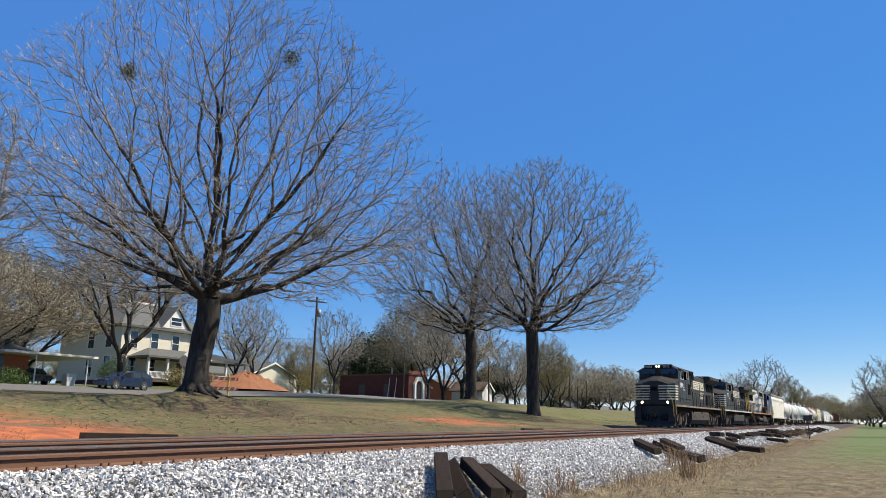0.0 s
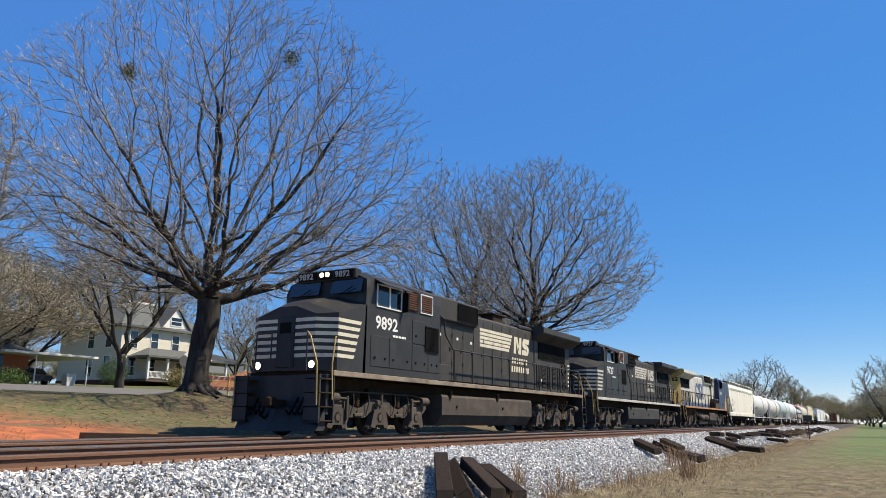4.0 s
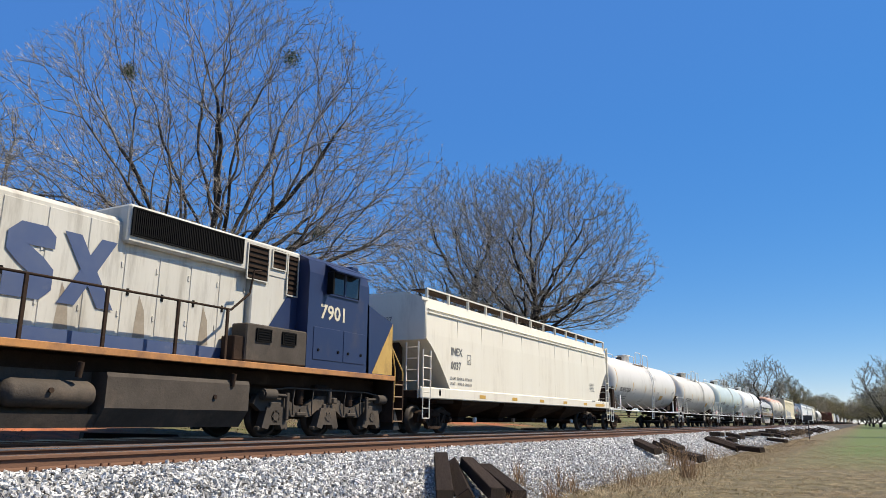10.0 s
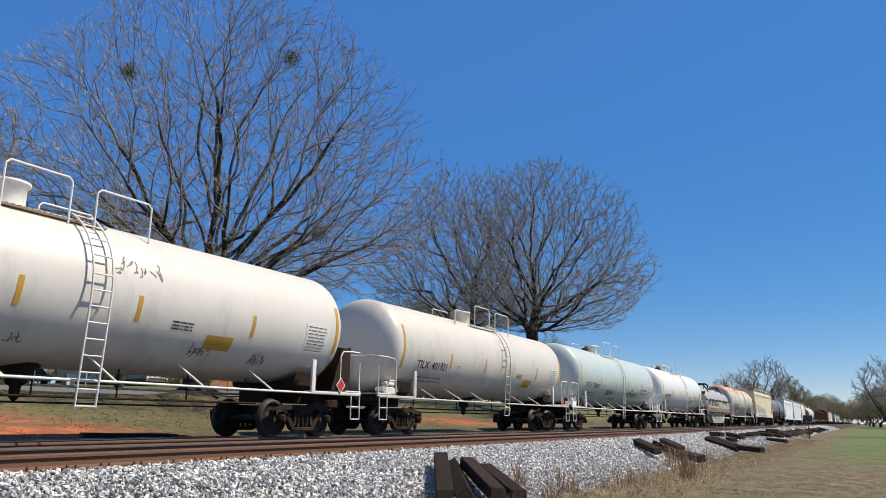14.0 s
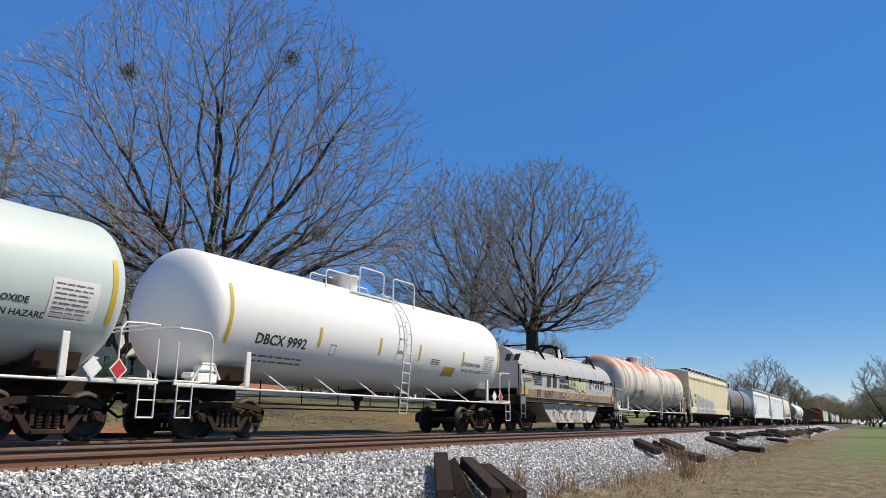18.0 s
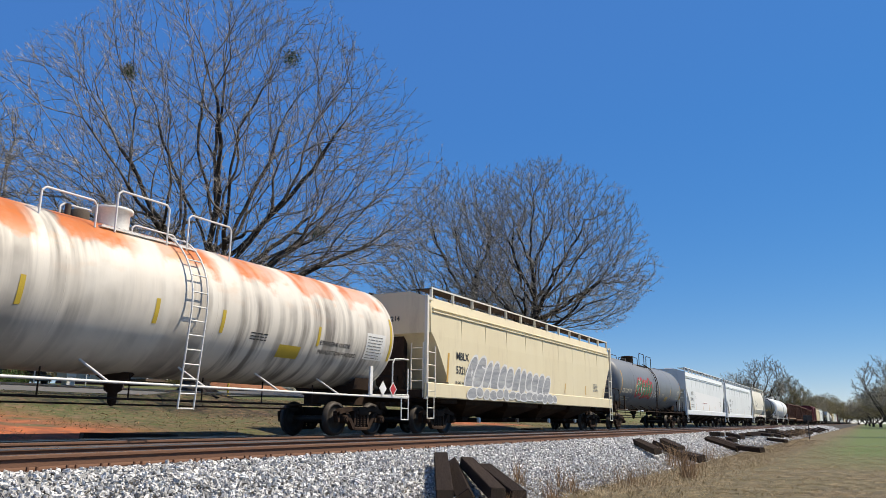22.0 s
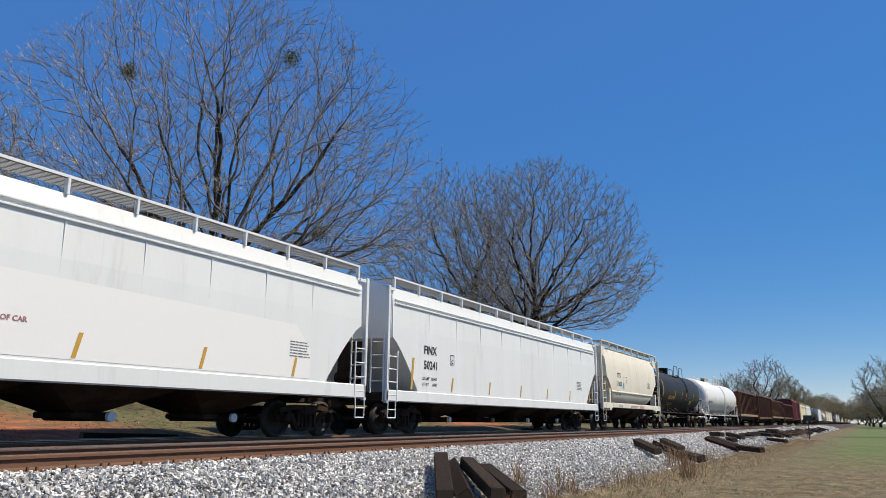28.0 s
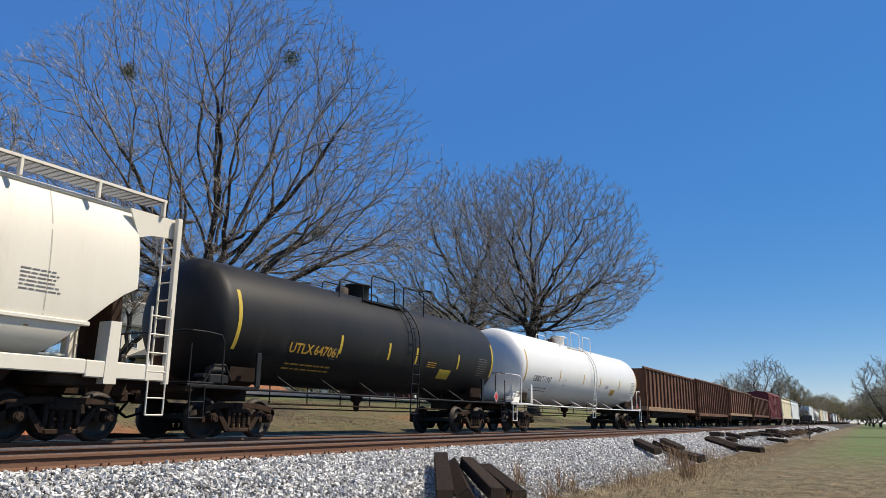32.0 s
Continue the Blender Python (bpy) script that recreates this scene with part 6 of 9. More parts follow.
def springs(s):
    m = Mesh()
    for dx in (-0.17, 0.0, 0.17):
        for k in range(5):
            m.cyl((dx, s * 1.0, 0.26 + k * 0.055), (dx, s * 1.0, 0.29 + k * 0.055), 0.075, n=8)
        m.cyl((dx, s * 1.0, 0.24), (dx, s * 1.0, 0.56), 0.05, n=8)
    return m.data("spring_nest")


def bolster():
    m = Mesh()
    m.box(-0.2, 0.2, -1.12, 1.12, 0.56, 0.78, 0.03)
    m.cyl((0, 0, 0.7), (0, 0, 0.92), 0.25, n=12)
    for d in (-1, 1):
        m.box(d * 0.36 - 0.06, d * 0.36 + 0.06, -0.8, 0.8, 0.32, 0.42, 0.02)
    return m.data("truck")


def bearing(s):
    m = Mesh()
    m.cyl((0, s * 1.0, 0), (0, s * 1.19, 0), 0.115, 0.10, n=12)
    m.cyl((0, s * 1.18, 0), (0, s * 1.21, 0), 0.07, n=10)
    for k in range(3):
        a = k * math.tau / 3
        m.cyl((0.05 * math.cos(a), s * 1.2, 0.05 * math.sin(a)), (0.05 * math.cos(a), s * 1.225, 0.05 * math.sin(a)), 0.016, n=6)
    return m.data("bearing")


def truck(parent, x, mat=None, cap=None):
    mat = mat or UNDER
    t = part("truck", shared("bolster", bolster), UNDER, parent, "two-axle cast steel truck", at=pose(x, 0, 0))
    for s in (-1, 1):
        part("side_frame", shared(("frame", s), lambda: frame_side(s)), mat, t)
        part("spring_nest", shared(("spring", s), lambda: springs(s)), UNDER, t)
        for d in (-0.89, 0.89):
            part("bearing", shared(("bearing", s), lambda: bearing(s)), cap or mat, t, at=pose(d, 0, 0.46))
    for d in (-0.89, 0.89):
        wheelset(t, d, 0.46)
    return t


def coupler(parent, x, s):
    m = Mesh()
    m.box(x, x + s * 0.55, -0.08, 0.08, 0.80, 0.95, 0.02) if s > 0 else m.box(x + s * 0.55, x, -0.08, 0.08, 0.80, 0.95, 0.02)
    xs = sorted((x + s * 0.45, x + s * 0.78))
    m.box(*xs, -0.16, 0.14, 0.74, 1.02, 0.05)
    part("coupler", m, UNDER, parent)
    h = Mesh()
    h.tube([(x + s * 0.1, 0.25, 0.85), (x + s * 0.3, 0.27, 0.6), (x + s * 0.5, 0.2, 0.45), (x + s * 0.8, 0.1, 0.55)], 0.03, 6)
    part("air_hose", h, DARK, parent)


def ladder(parent, name, x0, x1, y, z0, z1, rungs, mat, r=0.018, ends=False):
    """A ladder in the plane of a side (or of an end when ends is set)."""
    m = Mesh()
    def at(u, z):
        return (y, u, z) if ends else (u, y, z)
    for u in (x0, x1):
        m.cyl(at(u, z0), at(u, z1), r * 1.5, n=6)
    for k in range(rungs):
        z = z0 + (z1 - z0) * (k + 0.5) / rungs
        m.cyl(at(x0, z), at(x1, z), r, n=6)
    return part(name, m, mat, parent)


def stirrup(parent, x0, x1, y, z0, z1, mat):
    m = Mesh()
    m.tube([(x0, y, z1), (x0, y, z0), (x1, y, z0), (x1, y, z1)], 0.02, 6)
    m.cyl((x0, y, (z0 + z1) / 2), (x1, y, (z0 + z1) / 2), 0.016, n=6)
    return part("step", m, mat, parent)


CARS = []


def rolling(name, label, category, x0, length_):
    """A rail vehicle whose middle stands at x0 when the clip starts."""
    ob = thing(name, label, category, "train on the far track", at=pose(x0, TRACK_FAR, 0))
    CARS.append((ob, x0, 0))
    return ob


# ---- tank cars ----
def tank_car(label, a, b, radius, mat, fit_mat, stripe_mat, mark_mat, number, mark_w, axis_z=2.75, ladder_at=0.03, dome="manway", hazard=None,
             placard=True, seams=0, shift=0.0, sizes=(0.37, 0), gap_ends=0.62, thin=False, lettered=True, head=None):
    mid, L = (a + b) / 2, b - a
    car = rolling("tank_car", label, "tank car", mid, L)
    h = L / 2
    ht = h - gap_ends
    R = radius
    m = Mesh()
    dish = 0.62
    prof = [(-ht, 0.001)] + [(-ht + dish * (1 - math.cos(t)), R * math.sin(t) ** 0.9) for t in np.linspace(0.12, math.pi / 2, 10)]
    prof += [(-x, r) for x, r in reversed(prof)]
    m.lathe(prof, (0, 0, axis_z), n=56)
    tank = part("tank", m, mat, car)
    for k in range(seams):
        x = -ht + 1.0 + (2 * ht - 2.0) * (k + 0.5) / seams
        part("weld_seam", Mesh().lathe([(x - 0.03, R + 0.002), (x - 0.02, R + 0.008), (x + 0.02, R + 0.008), (x + 0.03, R + 0.002)], (0, 0, axis_z), n=48), mat, tank)
    # underframe
    for s in (-1, 1):
        u = Mesh()
        u.box(*sorted((s * (h - 0.05), s * (h - 3.0))), -0.28, 0.28, 0.86, 1.2, 0.02)
        u.prism([(-1.05, 1.3), (-0.4, 0.95), (0.4, 0.95), (1.05, 1.3), (1.12, 1.62), (0.8, 1.4), (-0.8, 1.4), (-1.12, 1.62)], "x", *sorted((s * (h - 1.55), s * (h - 2.45))))
        u.box(*sorted((s * (h - 0.02), s * (h - 0.22))), -1.42, 1.42, 0.98, 1.18, 0.02)
        part("stub_sill", u, UNDER, car, "dark steel stub sill and saddle")
    for s in (-1, 1):
        truck(car, s * (h - 2.0))
        coupler(car, s * (h - 0.1), s)
    # side rail with struts, both sides
    for s in (-1, 1):
        rail = Mesh()
        rail.cyl((-h + 0.1, s * 1.42, 1.1), (h - 0.1, s * 1.42, 1.1), 0.028, n=8)
        rl = part("side_rail", rail, fit_mat, car, "thin pipe rail along the side")
        if s < 0:
            for x in np.linspace(-h + 3.6, h - 3.6, 6):
                if abs(x - ladder_at * L) < 0.6:
                    continue
                part("strut", Mesh().cyl((x, -1.42, 1.1), (x - 0.22, -0.8, axis_z - math.sqrt(R * R - 0.8 ** 2)), 0.026, n=6), fit_mat, rl)
    # end platforms, hand rails and steps
    for s in (-1, 1):
        pl = Mesh()
        xs = sorted((s * (h - 0.02), s * (h - 2.2)))
        pl.box(*xs, -1.45, -1.18, 1.1, 1.16, 0.01)
        xs = sorted((s * (h - 0.02), s * (h - 0.75)))
        pl.box(*xs, -1.45, 1.45, 1.17, 1.21, 0.01)
        part("end_platform", pl, fit_mat, car)
        hr = Mesh()
        xi, xo = s * (h - 1.0), s * (h - 0.08)
        hr.tube([(xo, 0.6, 2.3), (xo, -1.2, 2.3), (xo, -1.42, 2.28), (s * (h - 0.5), -1.44, 2.28), (xi + s * 0.1, -1.44, 2.25), (xi, -1.44, 2.1), (xi, -1.44, 1.15)], 0.022, 6)
        hr.tube([(xo, 0.6, 2.3), (xo, 1.42, 2.28), (xo, 1.42, 1.18)], 0.022, 6)
        hr.tube([(xo, -1.42, 1.18), (xo, -1.42, 2.0)], 0.02, 6)
        part("end_rail", hr, fit_mat, car)
        stirrup(car, s * (h - 0.5), s * (h - 0.1), -1.46, 0.45, 1.12, fit_mat)
        col = Mesh()
        col.box(*sorted((s * (h - 2.2), s * (h - 2.05))), -1.46, -1.4, 1.15, 1.95, 0.01)
        part("bracket", col, fit_mat, car)
    if head:
        for s in (-1, 1):
            hp = Mesh()
            hp.prism([(-1.4, 1.2), (1.4, 1.2), (1.42, 2.35), (1.0, 2.42), (-1.0, 2.42), (-1.42, 2.35)], "x", *sorted((s * (ht + 0.02), s * (ht + 0.06))))
            hp.prism([(s * (ht + 0.06), 1.2), (s * (ht - 0.75), 1.2), (s * (ht - 0.35), 2.3), (s * (ht + 0.06), 2.4)], "y", -1.44, -1.41)
            part("head_shield", hp, head or UNDER_GREY, car, "steel head shield plate")
    jk = Mesh()
    jk.box(-h + 0.9, -h + 1.5, -1.15, -0.75, 1.2, 1.42, 0.03)
    jk.cyl((-h + 1.0, -1.0, 1.5), (-h + 1.45, -1.0, 1.5), 0.1, n=10)
    jk.cyl((-h + 0.75, -1.2, 1.35), (-h + 0.75, -0.9, 1.35), 0.07, n=8)
    jk.tube([(-h + 0.7, -1.2, 1.2), (-h + 0.9, -1.25, 1.6), (-h + 1.3, -1.2, 1.62), (-h + 1.6, -1.1, 1.3)], 0.03, 6)
    part("brake_valve", jk, fit_mat, car)
    bw = Mesh()
    bw.lathe([(-0.02, 0.25), (0.0, 0.28), (0.02, 0.25), (0.0, 0.22), (-0.02, 0.25)], axis="x", n=20)
    bw.cyl((0, -0.25, 0), (0, 0.25, 0), 0.012, n=6)
    bw.cyl((0, 0, -0.25), (0, 0, 0.25), 0.012, n=6)
    part("brake_wheel", bw, UNDER, car, at=pose(h - 0.2, 0.75, 1.95))
    # piping and rods under the tank
    pp = Mesh()
    pp.cyl((-h + 3.2, -0.5, 0.82), (h - 3.2, -0.5, 0.82), 0.025, n=6)
    pp.cyl((-h + 3.2, 0.35, 0.72), (h - 3.2, 0.35, 0.72), 0.02, n=6)
    for x in np.linspace(-h + 3.6, h - 3.6, 7):
        pp.tube([(x, -0.5, axis_z - R + 0.06), (x, -0.5, 0.82), (x + 0.3, -0.5, 0.82)], 0.018, 5)
    part("brake_pipe", pp, UNDER, car)
    ov = Mesh()
    ov.lathe([(axis_z - R - 0.62, 0.03), (axis_z - R - 0.55, 0.09), (axis_z - R - 0.35, 0.1), (axis_z - R - 0.3, 0.18), (axis_z - R - 0.12, 0.2), (axis_z - R + 0.1, 0.5)], axis="z", n=14)
    part("outlet_valve", ov, UNDER, car)
    # top fittings, platform and rails
    x = ladder_at * L
    top = axis_z + R
    d = Mesh()
    d.lathe([(top - 0.06, 0.36), (top + 0.34, 0.36), (top + 0.36, 0.42), (top + 0.42, 0.42), (top + 0.46, 0.2), (top + 0.47, 0.001)], (x - 0.8, 0, 0), "z", 20)
    part("dome", d, fit_mat if not thin else mat, tank)
    if dome == "manway":
        d = Mesh()
        d.lathe([(top - 0.05, 0.2), (top + 0.22, 0.2), (top + 0.26, 0.1), (top + 0.27, 0.001)], (x - 1.5, 0.1, 0), "z", 14)
        d.cyl((x - 1.9, -0.1, top - 0.05), (x - 1.9, -0.1, top + 0.25), 0.06, n=8)
        part("valve", d, UNDER_GREY, tank)
    pf = Mesh()
    for s in (-1, 1):
        y0, y1 = sorted((s * 0.5, s * 0.95))
        pf.box(x - 1.7, x + 0.75, y0, y1, top - 0.27, top - 0.23)
        for xx in np.arange(x - 1.65, x + 0.75, 0.12):
            pf.box(xx, xx + 0.03, y0, y1, top - 0.235, top - 0.215)
    part("top_platform", pf, RUST_TAN if number == "73350" else fit_mat, tank)
    for s in (-1, 1):
        for xa, xb, hh in ((x - 3.0, x - 1.85, 0.42), (x - 1.4, x - 0.1, 0.78), (x + 0.45, x + 1.75, 0.72)):
            g = Mesh()
            g.tube([(xa, s * 0.95, top - 0.33), (xa, s * 0.95, top + hh - 0.3), (xa + 0.08, s * 0.95, top + hh - 0.22), (xb - 0.08, s * 0.95, top + hh - 0.22), (xb, s * 0.95, top + hh - 0.3), (xb, s * 0.95, top - 0.33)], 0.022, 6)
            part("guard_rail", g, fit_mat, tank)
    # side ladder bent round the shell
    g = Mesh()
    for xx in (x + 0.1, x + 0.52):
        pts = [(xx, -1.5, 0.62), (xx, -R - 0.12, axis_z - 0.2)]
        pts += [(xx, -(R + 0.12) * math.cos(t), axis_z + (R + 0.12) * math.sin(t)) for t in np.linspace(0, 1.1, 8)]
        g.tube(pts, 0.022, 6)
    for z in np.arange(0.64, axis_z, 0.3):
        y = -1.5 + (-R - 0.12 + 1.5) * min(1, (z - 0.62) / (axis_z - 0.82))
        g.cyl((x + 0.1, y, z), (x + 0.52, y, z), 0.016, n=6)
    for t in np.linspace(0.12, 1.05, 5):
        g.cyl((x + 0.1, -(R + 0.12) * math.cos(t), axis_z + (R + 0.12) * math.sin(t)), (x + 0.52, -(R + 0.12) * math.cos(t), axis_z + (R + 0.12) * math.sin(t)), 0.016, n=6)
    part("ladder", g, fit_mat, car)
    # reflective strips
    for xx, z0, z1, w in ((-ht + 0.75, axis_z - 0.75, axis_z + 0.62, 0.11), (-ht * 0.49 + shift * 0.9, axis_z - 0.55, axis_z - 0.05, 0.1), (-ht * 0.13 + shift * 0.6, axis_z - 0.55, axis_z - 0.05, 0.1),
                          (ht * 0.16, axis_z - 0.55, axis_z - 0.05, 0.1), (ht * 0.54, axis_z - 0.55, axis_z - 0.05, 0.1), (ht - 0.72, axis_z - 0.7, axis_z + 0.55, 0.11)):
        part("reflective_strip", strip_on_tank(xx, xx + w, z0, z1, R, axis_z), stripe_mat, tank, "amber reflective strip")
    # marks, number and data
    size = sizes[0]
    xt = -ht + 1.72 + shift
    part("mark", on_tank(glyphs(MARKS[number], size) if number in MARKS else blocks(4, mark_w, size * 0.7), xt, axis_z - 0.66, R, axis_z), mark_mat, tank, "painted letters before the car number")
    if lettered:
        part("number", on_tank(glyphs(number, size), xt + mark_w * 0.88 + 0.15, axis_z - 0.66, R, axis_z), mark_mat, tank, "painted car number")
    part("capacity_data", on_tank(bars(1.9, 0.3, 2, 0.68, 0.1, 7), xt + 0.1, axis_z - 1.06, R, axis_z), WORN_INK if mark_mat is INK else mark_mat, tank)
    part("test_data", on_tank(bars(0.75, 0.7, 8, 0.72, 0.15, 3), ht - 1.85, axis_z - 0.68, R, axis_z, 0.012), WORN_INK if mark_mat is not CREAM_INK else mark_mat, tank)
    if mark_mat is INK:
        part("data_panel", strip_on_tank(ht - 1.92, ht - 0.98, axis_z - 0.72, axis_z + 0.02, R, axis_z), WHITE, tank, "white stencil panel")
    part("plate_mark", on_tank((rect(0.26, 0.3)[0] + [(0.02, 0.02), (0.24, 0.02), (0.24, 0.28), (0.02, 0.28)], [(0, 1, 5, 4), (1, 2, 6, 5), (2, 3, 7, 6), (3, 0, 4, 7)]), -ht * 0.42, axis_z - 0.72, R, axis_z), WORN_INK, tank)
    for k in range(4):
        part("weld_line", Mesh().lathe([(-ht + 1.6 + (2 * ht - 3.2) * (k + 0.35) / 4 + d, R + q) for d, q in ((-0.012, 0.0), (0.0, 0.004), (0.012, 0.0))], (0, 0, axis_z), n=48), mat, tank)
    part("notice", on_tank(bars(0.7, 0.22, 3, 0.6, 0.3, 5), ht * 0.27, axis_z - 0.6, R, axis_z), mark_mat, tank)
    if hazard:
        for k, line in enumerate(hazard):
            part("hazard_words", on_tank(glyphs(line, 0.165), ht * 0.555, axis_z - 0.5 - k * 0.22, R, axis_z), mark_mat, tank, "painted hazard words")
    part("stencil_panel", strip_on_tank(ht * 0.39, ht * 0.39 + 0.8, axis_z - 0.92, axis_z - 0.62, R, axis_z), stripe_mat, tank)
    if placard:
        for off in ((1.0, 1.55) if hazard else (1.0,)):
            pc = Mesh()
            xx = h - off
            pc.prism([(xx, 1.12), (xx + 0.2, 1.34), (xx, 1.56), (xx - 0.2, 1.34)], "y", -1.475, -1.47)
            pl = part("placard", pc, WHITE, car, "white diamond placard")
            pc = Mesh()
            pc.prism([(xx, 1.16), (xx + 0.16, 1.34), (xx, 1.52), (xx - 0.16, 1.34)], "y", -1.48, -1.477)
            part("warning", pc, RED if off < 1.2 else TANK_WHITE, pl, "red warning diamond")
    return car


# ---- covered hoppers ----
def hopper_car(label, a, b, mat, post_mat, mark_mat, number, bays=4, sill=(1.15, 1.66), eave=4.42, cut=(2.2, 3.15), style="flat", marks=True, mark_w=1.0, strip=None, mark_at=(2.09, 2.63), half=1.6):
    mid, L = (a + b) / 2, b - a
    car = rolling("covered_hopper", label, "hopper car", mid, L)
    h = L / 2
    top = eave + 0.24

    def bow(z):
        """Where the bowed side stands at a height."""
        return -half + float(np.interp(z, (1.4, 1.52, 1.64, 1.8, 1.98, 2.2, 2.6, 3.0, 3.4, 3.75, 4.05, 4.5), (0.52, 0.36, 0.23, 0.12, 0.05, 0.015, 0.0, 0.0, 0.02, 0.06, 0.13, 0.3)))

    def lay(shape, x, z, lift=0.012):
        """Lays a flat shape on the side, following its bow."""
        if style != "round":
            return on_side(shape, x, z, -half - lift)
        v, f = shape
        return Mesh().add([(x + u, bow(z + w) - lift * 0.6, z + w) for u, w in v], f)

    def ring(x, zb, w=half):
        zt = eave
        if style == "round":
            side = [max(z, zb + 0.012 * i) for i, z in enumerate((1.42, 1.52, 1.64, 1.8, 1.98, 2.2, 2.6, 3.0, 3.4, 3.75, 4.05, 4.3))]
            pts = [(-w + 0.7, side[0] - 0.02)] + [(bow(z), z) for z in side] + [(bow(zt), zt), (-0.7, top)]
        else:
            pts = [(-w + 0.35, zb - 0.0), (-w, zb + 0.03), (-w, max(zb + 0.04, 2.2)), (-w, max(zb + 0.05, 3.2)), (-w + 0.03, zt - 0.32), (-w + 0.10, zt), (-0.75, top)]
        return [(x, y, z) for y, z in pts] + [(x, -y, z) for y, z in reversed(pts)]

    zb0 = sill[1] - 0.15
    e = 0.42 if style == "flat" else 1.05
    secs = []
    for t in np.linspace(0, 1, 7):
        secs.append(ring(-h + e + t * (cut[0] - 0.4), cut[1] + (zb0 - cut[1]) * (t ** 1.25)))
    secs += [ring(x, zb0) for x in np.linspace(-h + e + cut[0], h - e - cut[0], 8)]
    for t in np.linspace(1, 0, 7):
        secs.append(ring(h - e - t * (cut[0] - 0.4), cut[1] + (zb0 - cut[1]) * (t ** 1.25)))
    m = Mesh().loft(secs, style == "round", style != "round")
    if style == "round":
        for k in (0, -1):
            m.add(secs[k], [tuple(range(len(secs[k])))])
    body = part("body", m, mat, car)
    if style == "round":
        part("belt_rail", Mesh().box(-h + 2.0, h - 2.0, -half - 0.02, -half + 0.1, 2.06, 2.14, 0.015), mat, body)
        part("eave_lip", Mesh().box(-h + 1.1, h - 1.1, bow(eave) - 0.05, bow(eave) + 0.05, eave - 0.04, eave + 0.02, 0.012), mat, body)
        for x in np.linspace(-h + 2.9, h - 2.9, 6):
            seam = Mesh()
            zs = np.linspace(2.16, eave - 0.05, 12)
            seam.add([(x + d, bow(z) - 0.003, z) for z in zs for d in (-0.012, 0.012)], [(2 * i, 2 * i + 1, 2 * i + 3, 2 * i + 2) for i in range(11)], True)
            part("panel_seam", seam, WORN_SEAM, body)
    # ridges of the top chord and panel seams
    for k, dz in enumerate((0.34, 0.46) if style != "round" else ()):
        part("top_chord", Mesh().box(-h + e + 0.1, h - e - 0.1, -half - 0.025, -half + 0.06, eave - dz - 0.05, eave - dz, 0.012), mat, body)
    if style == "flat":
        for x in np.linspace(-h + 2.6, h - 2.6, 9):
            part("panel_seam", Mesh().box(x - 0.008, x + 0.008, -half - 0.0012, -half + 0.02, sill[1], eave - 0.5, 0.002), mat, body)
    # side sill and bolster webs
    for s in (-1, 1):
        y0, y1 = sorted((s * (half - 0.06), s * (half + 0.03)))
        sl = Mesh()
        if style == "round":
            for d in (-1, 1):
                xs = sorted((d * (h - 0.25), d * (h - 2.0)))
                sl.box(*xs, y0, y1, sill[0], sill[1], 0.02)
            sl.box(-h + 2.0, h - 2.0, y0, y1, sill[0] + 0.05, sill[0] + 0.32, 0.02)
        else:
            sl.box(-h + 0.1, h - 0.1, y0, y1, sill[0], sill[1] - 0.02, 0.03)
        part("side_sill", sl, mat, car)
    part("centre_sill", Mesh().box(-h + 0.05, h - 0.05, -0.3, 0.3, 0.88, 1.25, 0.02), UNDER, car, "dark steel centre sill")
    for s in (-1, 1):
        part("end_sill", Mesh().box(*sorted((s * (h - 0.05), s * (h - 0.25))), -1.5, 1.5, sill[0], sill[0] + 0.25, 0.02), UNDER, car)
        part("bolster", Mesh().box(*sorted((s * (h - 1.4), s * (h - 2.6))), -1.45, 1.45, 1.0, 1.3, 0.03), UNDER, car)
        part("end_post", Mesh().box(*sorted((s * (h - 0.5), s * (h - 0.75))), -0.5, 0.5, 1.2, 3.2, 0.02), UNDER, car)
    # slope-sheet hoppers with outlet gates
    span = 2 * (h - 3.1)
    for k in range(bays):
        xc = -h + 3.1 + span * (k + 0.5) / bays
        w = span / bays / 2 - 0.04
        hp = Mesh()
        hp.loft([[(xc - w, -1.5, zb0 + 0.02), (xc + w, -1.5, zb0 + 0.02), (xc + w, 1.5, zb0 + 0.02), (xc - w, 1.5, zb0 + 0.02)],
                 [(xc - w * 0.88, -1.38, 1.0), (xc + w * 0.88, -1.38, 1.0), (xc + w * 0.88, 1.38, 1.0), (xc - w * 0.88, 1.38, 1.0)],
                 [(xc - 0.32, -0.55, 0.55), (xc + 0.32, -0.55, 0.55), (xc + 0.32, 0.55, 0.55), (xc - 0.32, 0.55, 0.55)]])
        hop = part("hopper_bay", hp, UNDER, car, "dark sloping discharge bay")
        g = Mesh()
        g.box(xc - 0.38, xc + 0.38, -0.62, 0.62, 0.42, 0.55, 0.03)
        g.cyl((xc + 0.15, -1.0, 0.46), (xc + 0.15, 1.0, 0.46), 0.09, n=10)
        part("outlet_gate", g, UNDER, hop)
        part("outlet_cap", Mesh().cyl((xc + 0.15, -1.08, 0.46), (xc + 0.15, -1.0, 0.46), 0.1, n=12), WHITE if k % 3 == 0 else (RUST_TAN if k % 2 else PALE), hop)
    for s in (-1, 1):
        truck(car, s * (h - 1.95), UNDER, None)
        coupler(car, s * (h - 0.1), s)
    # roof walk with posts, hatches
    nposts = int(L / 1.55)
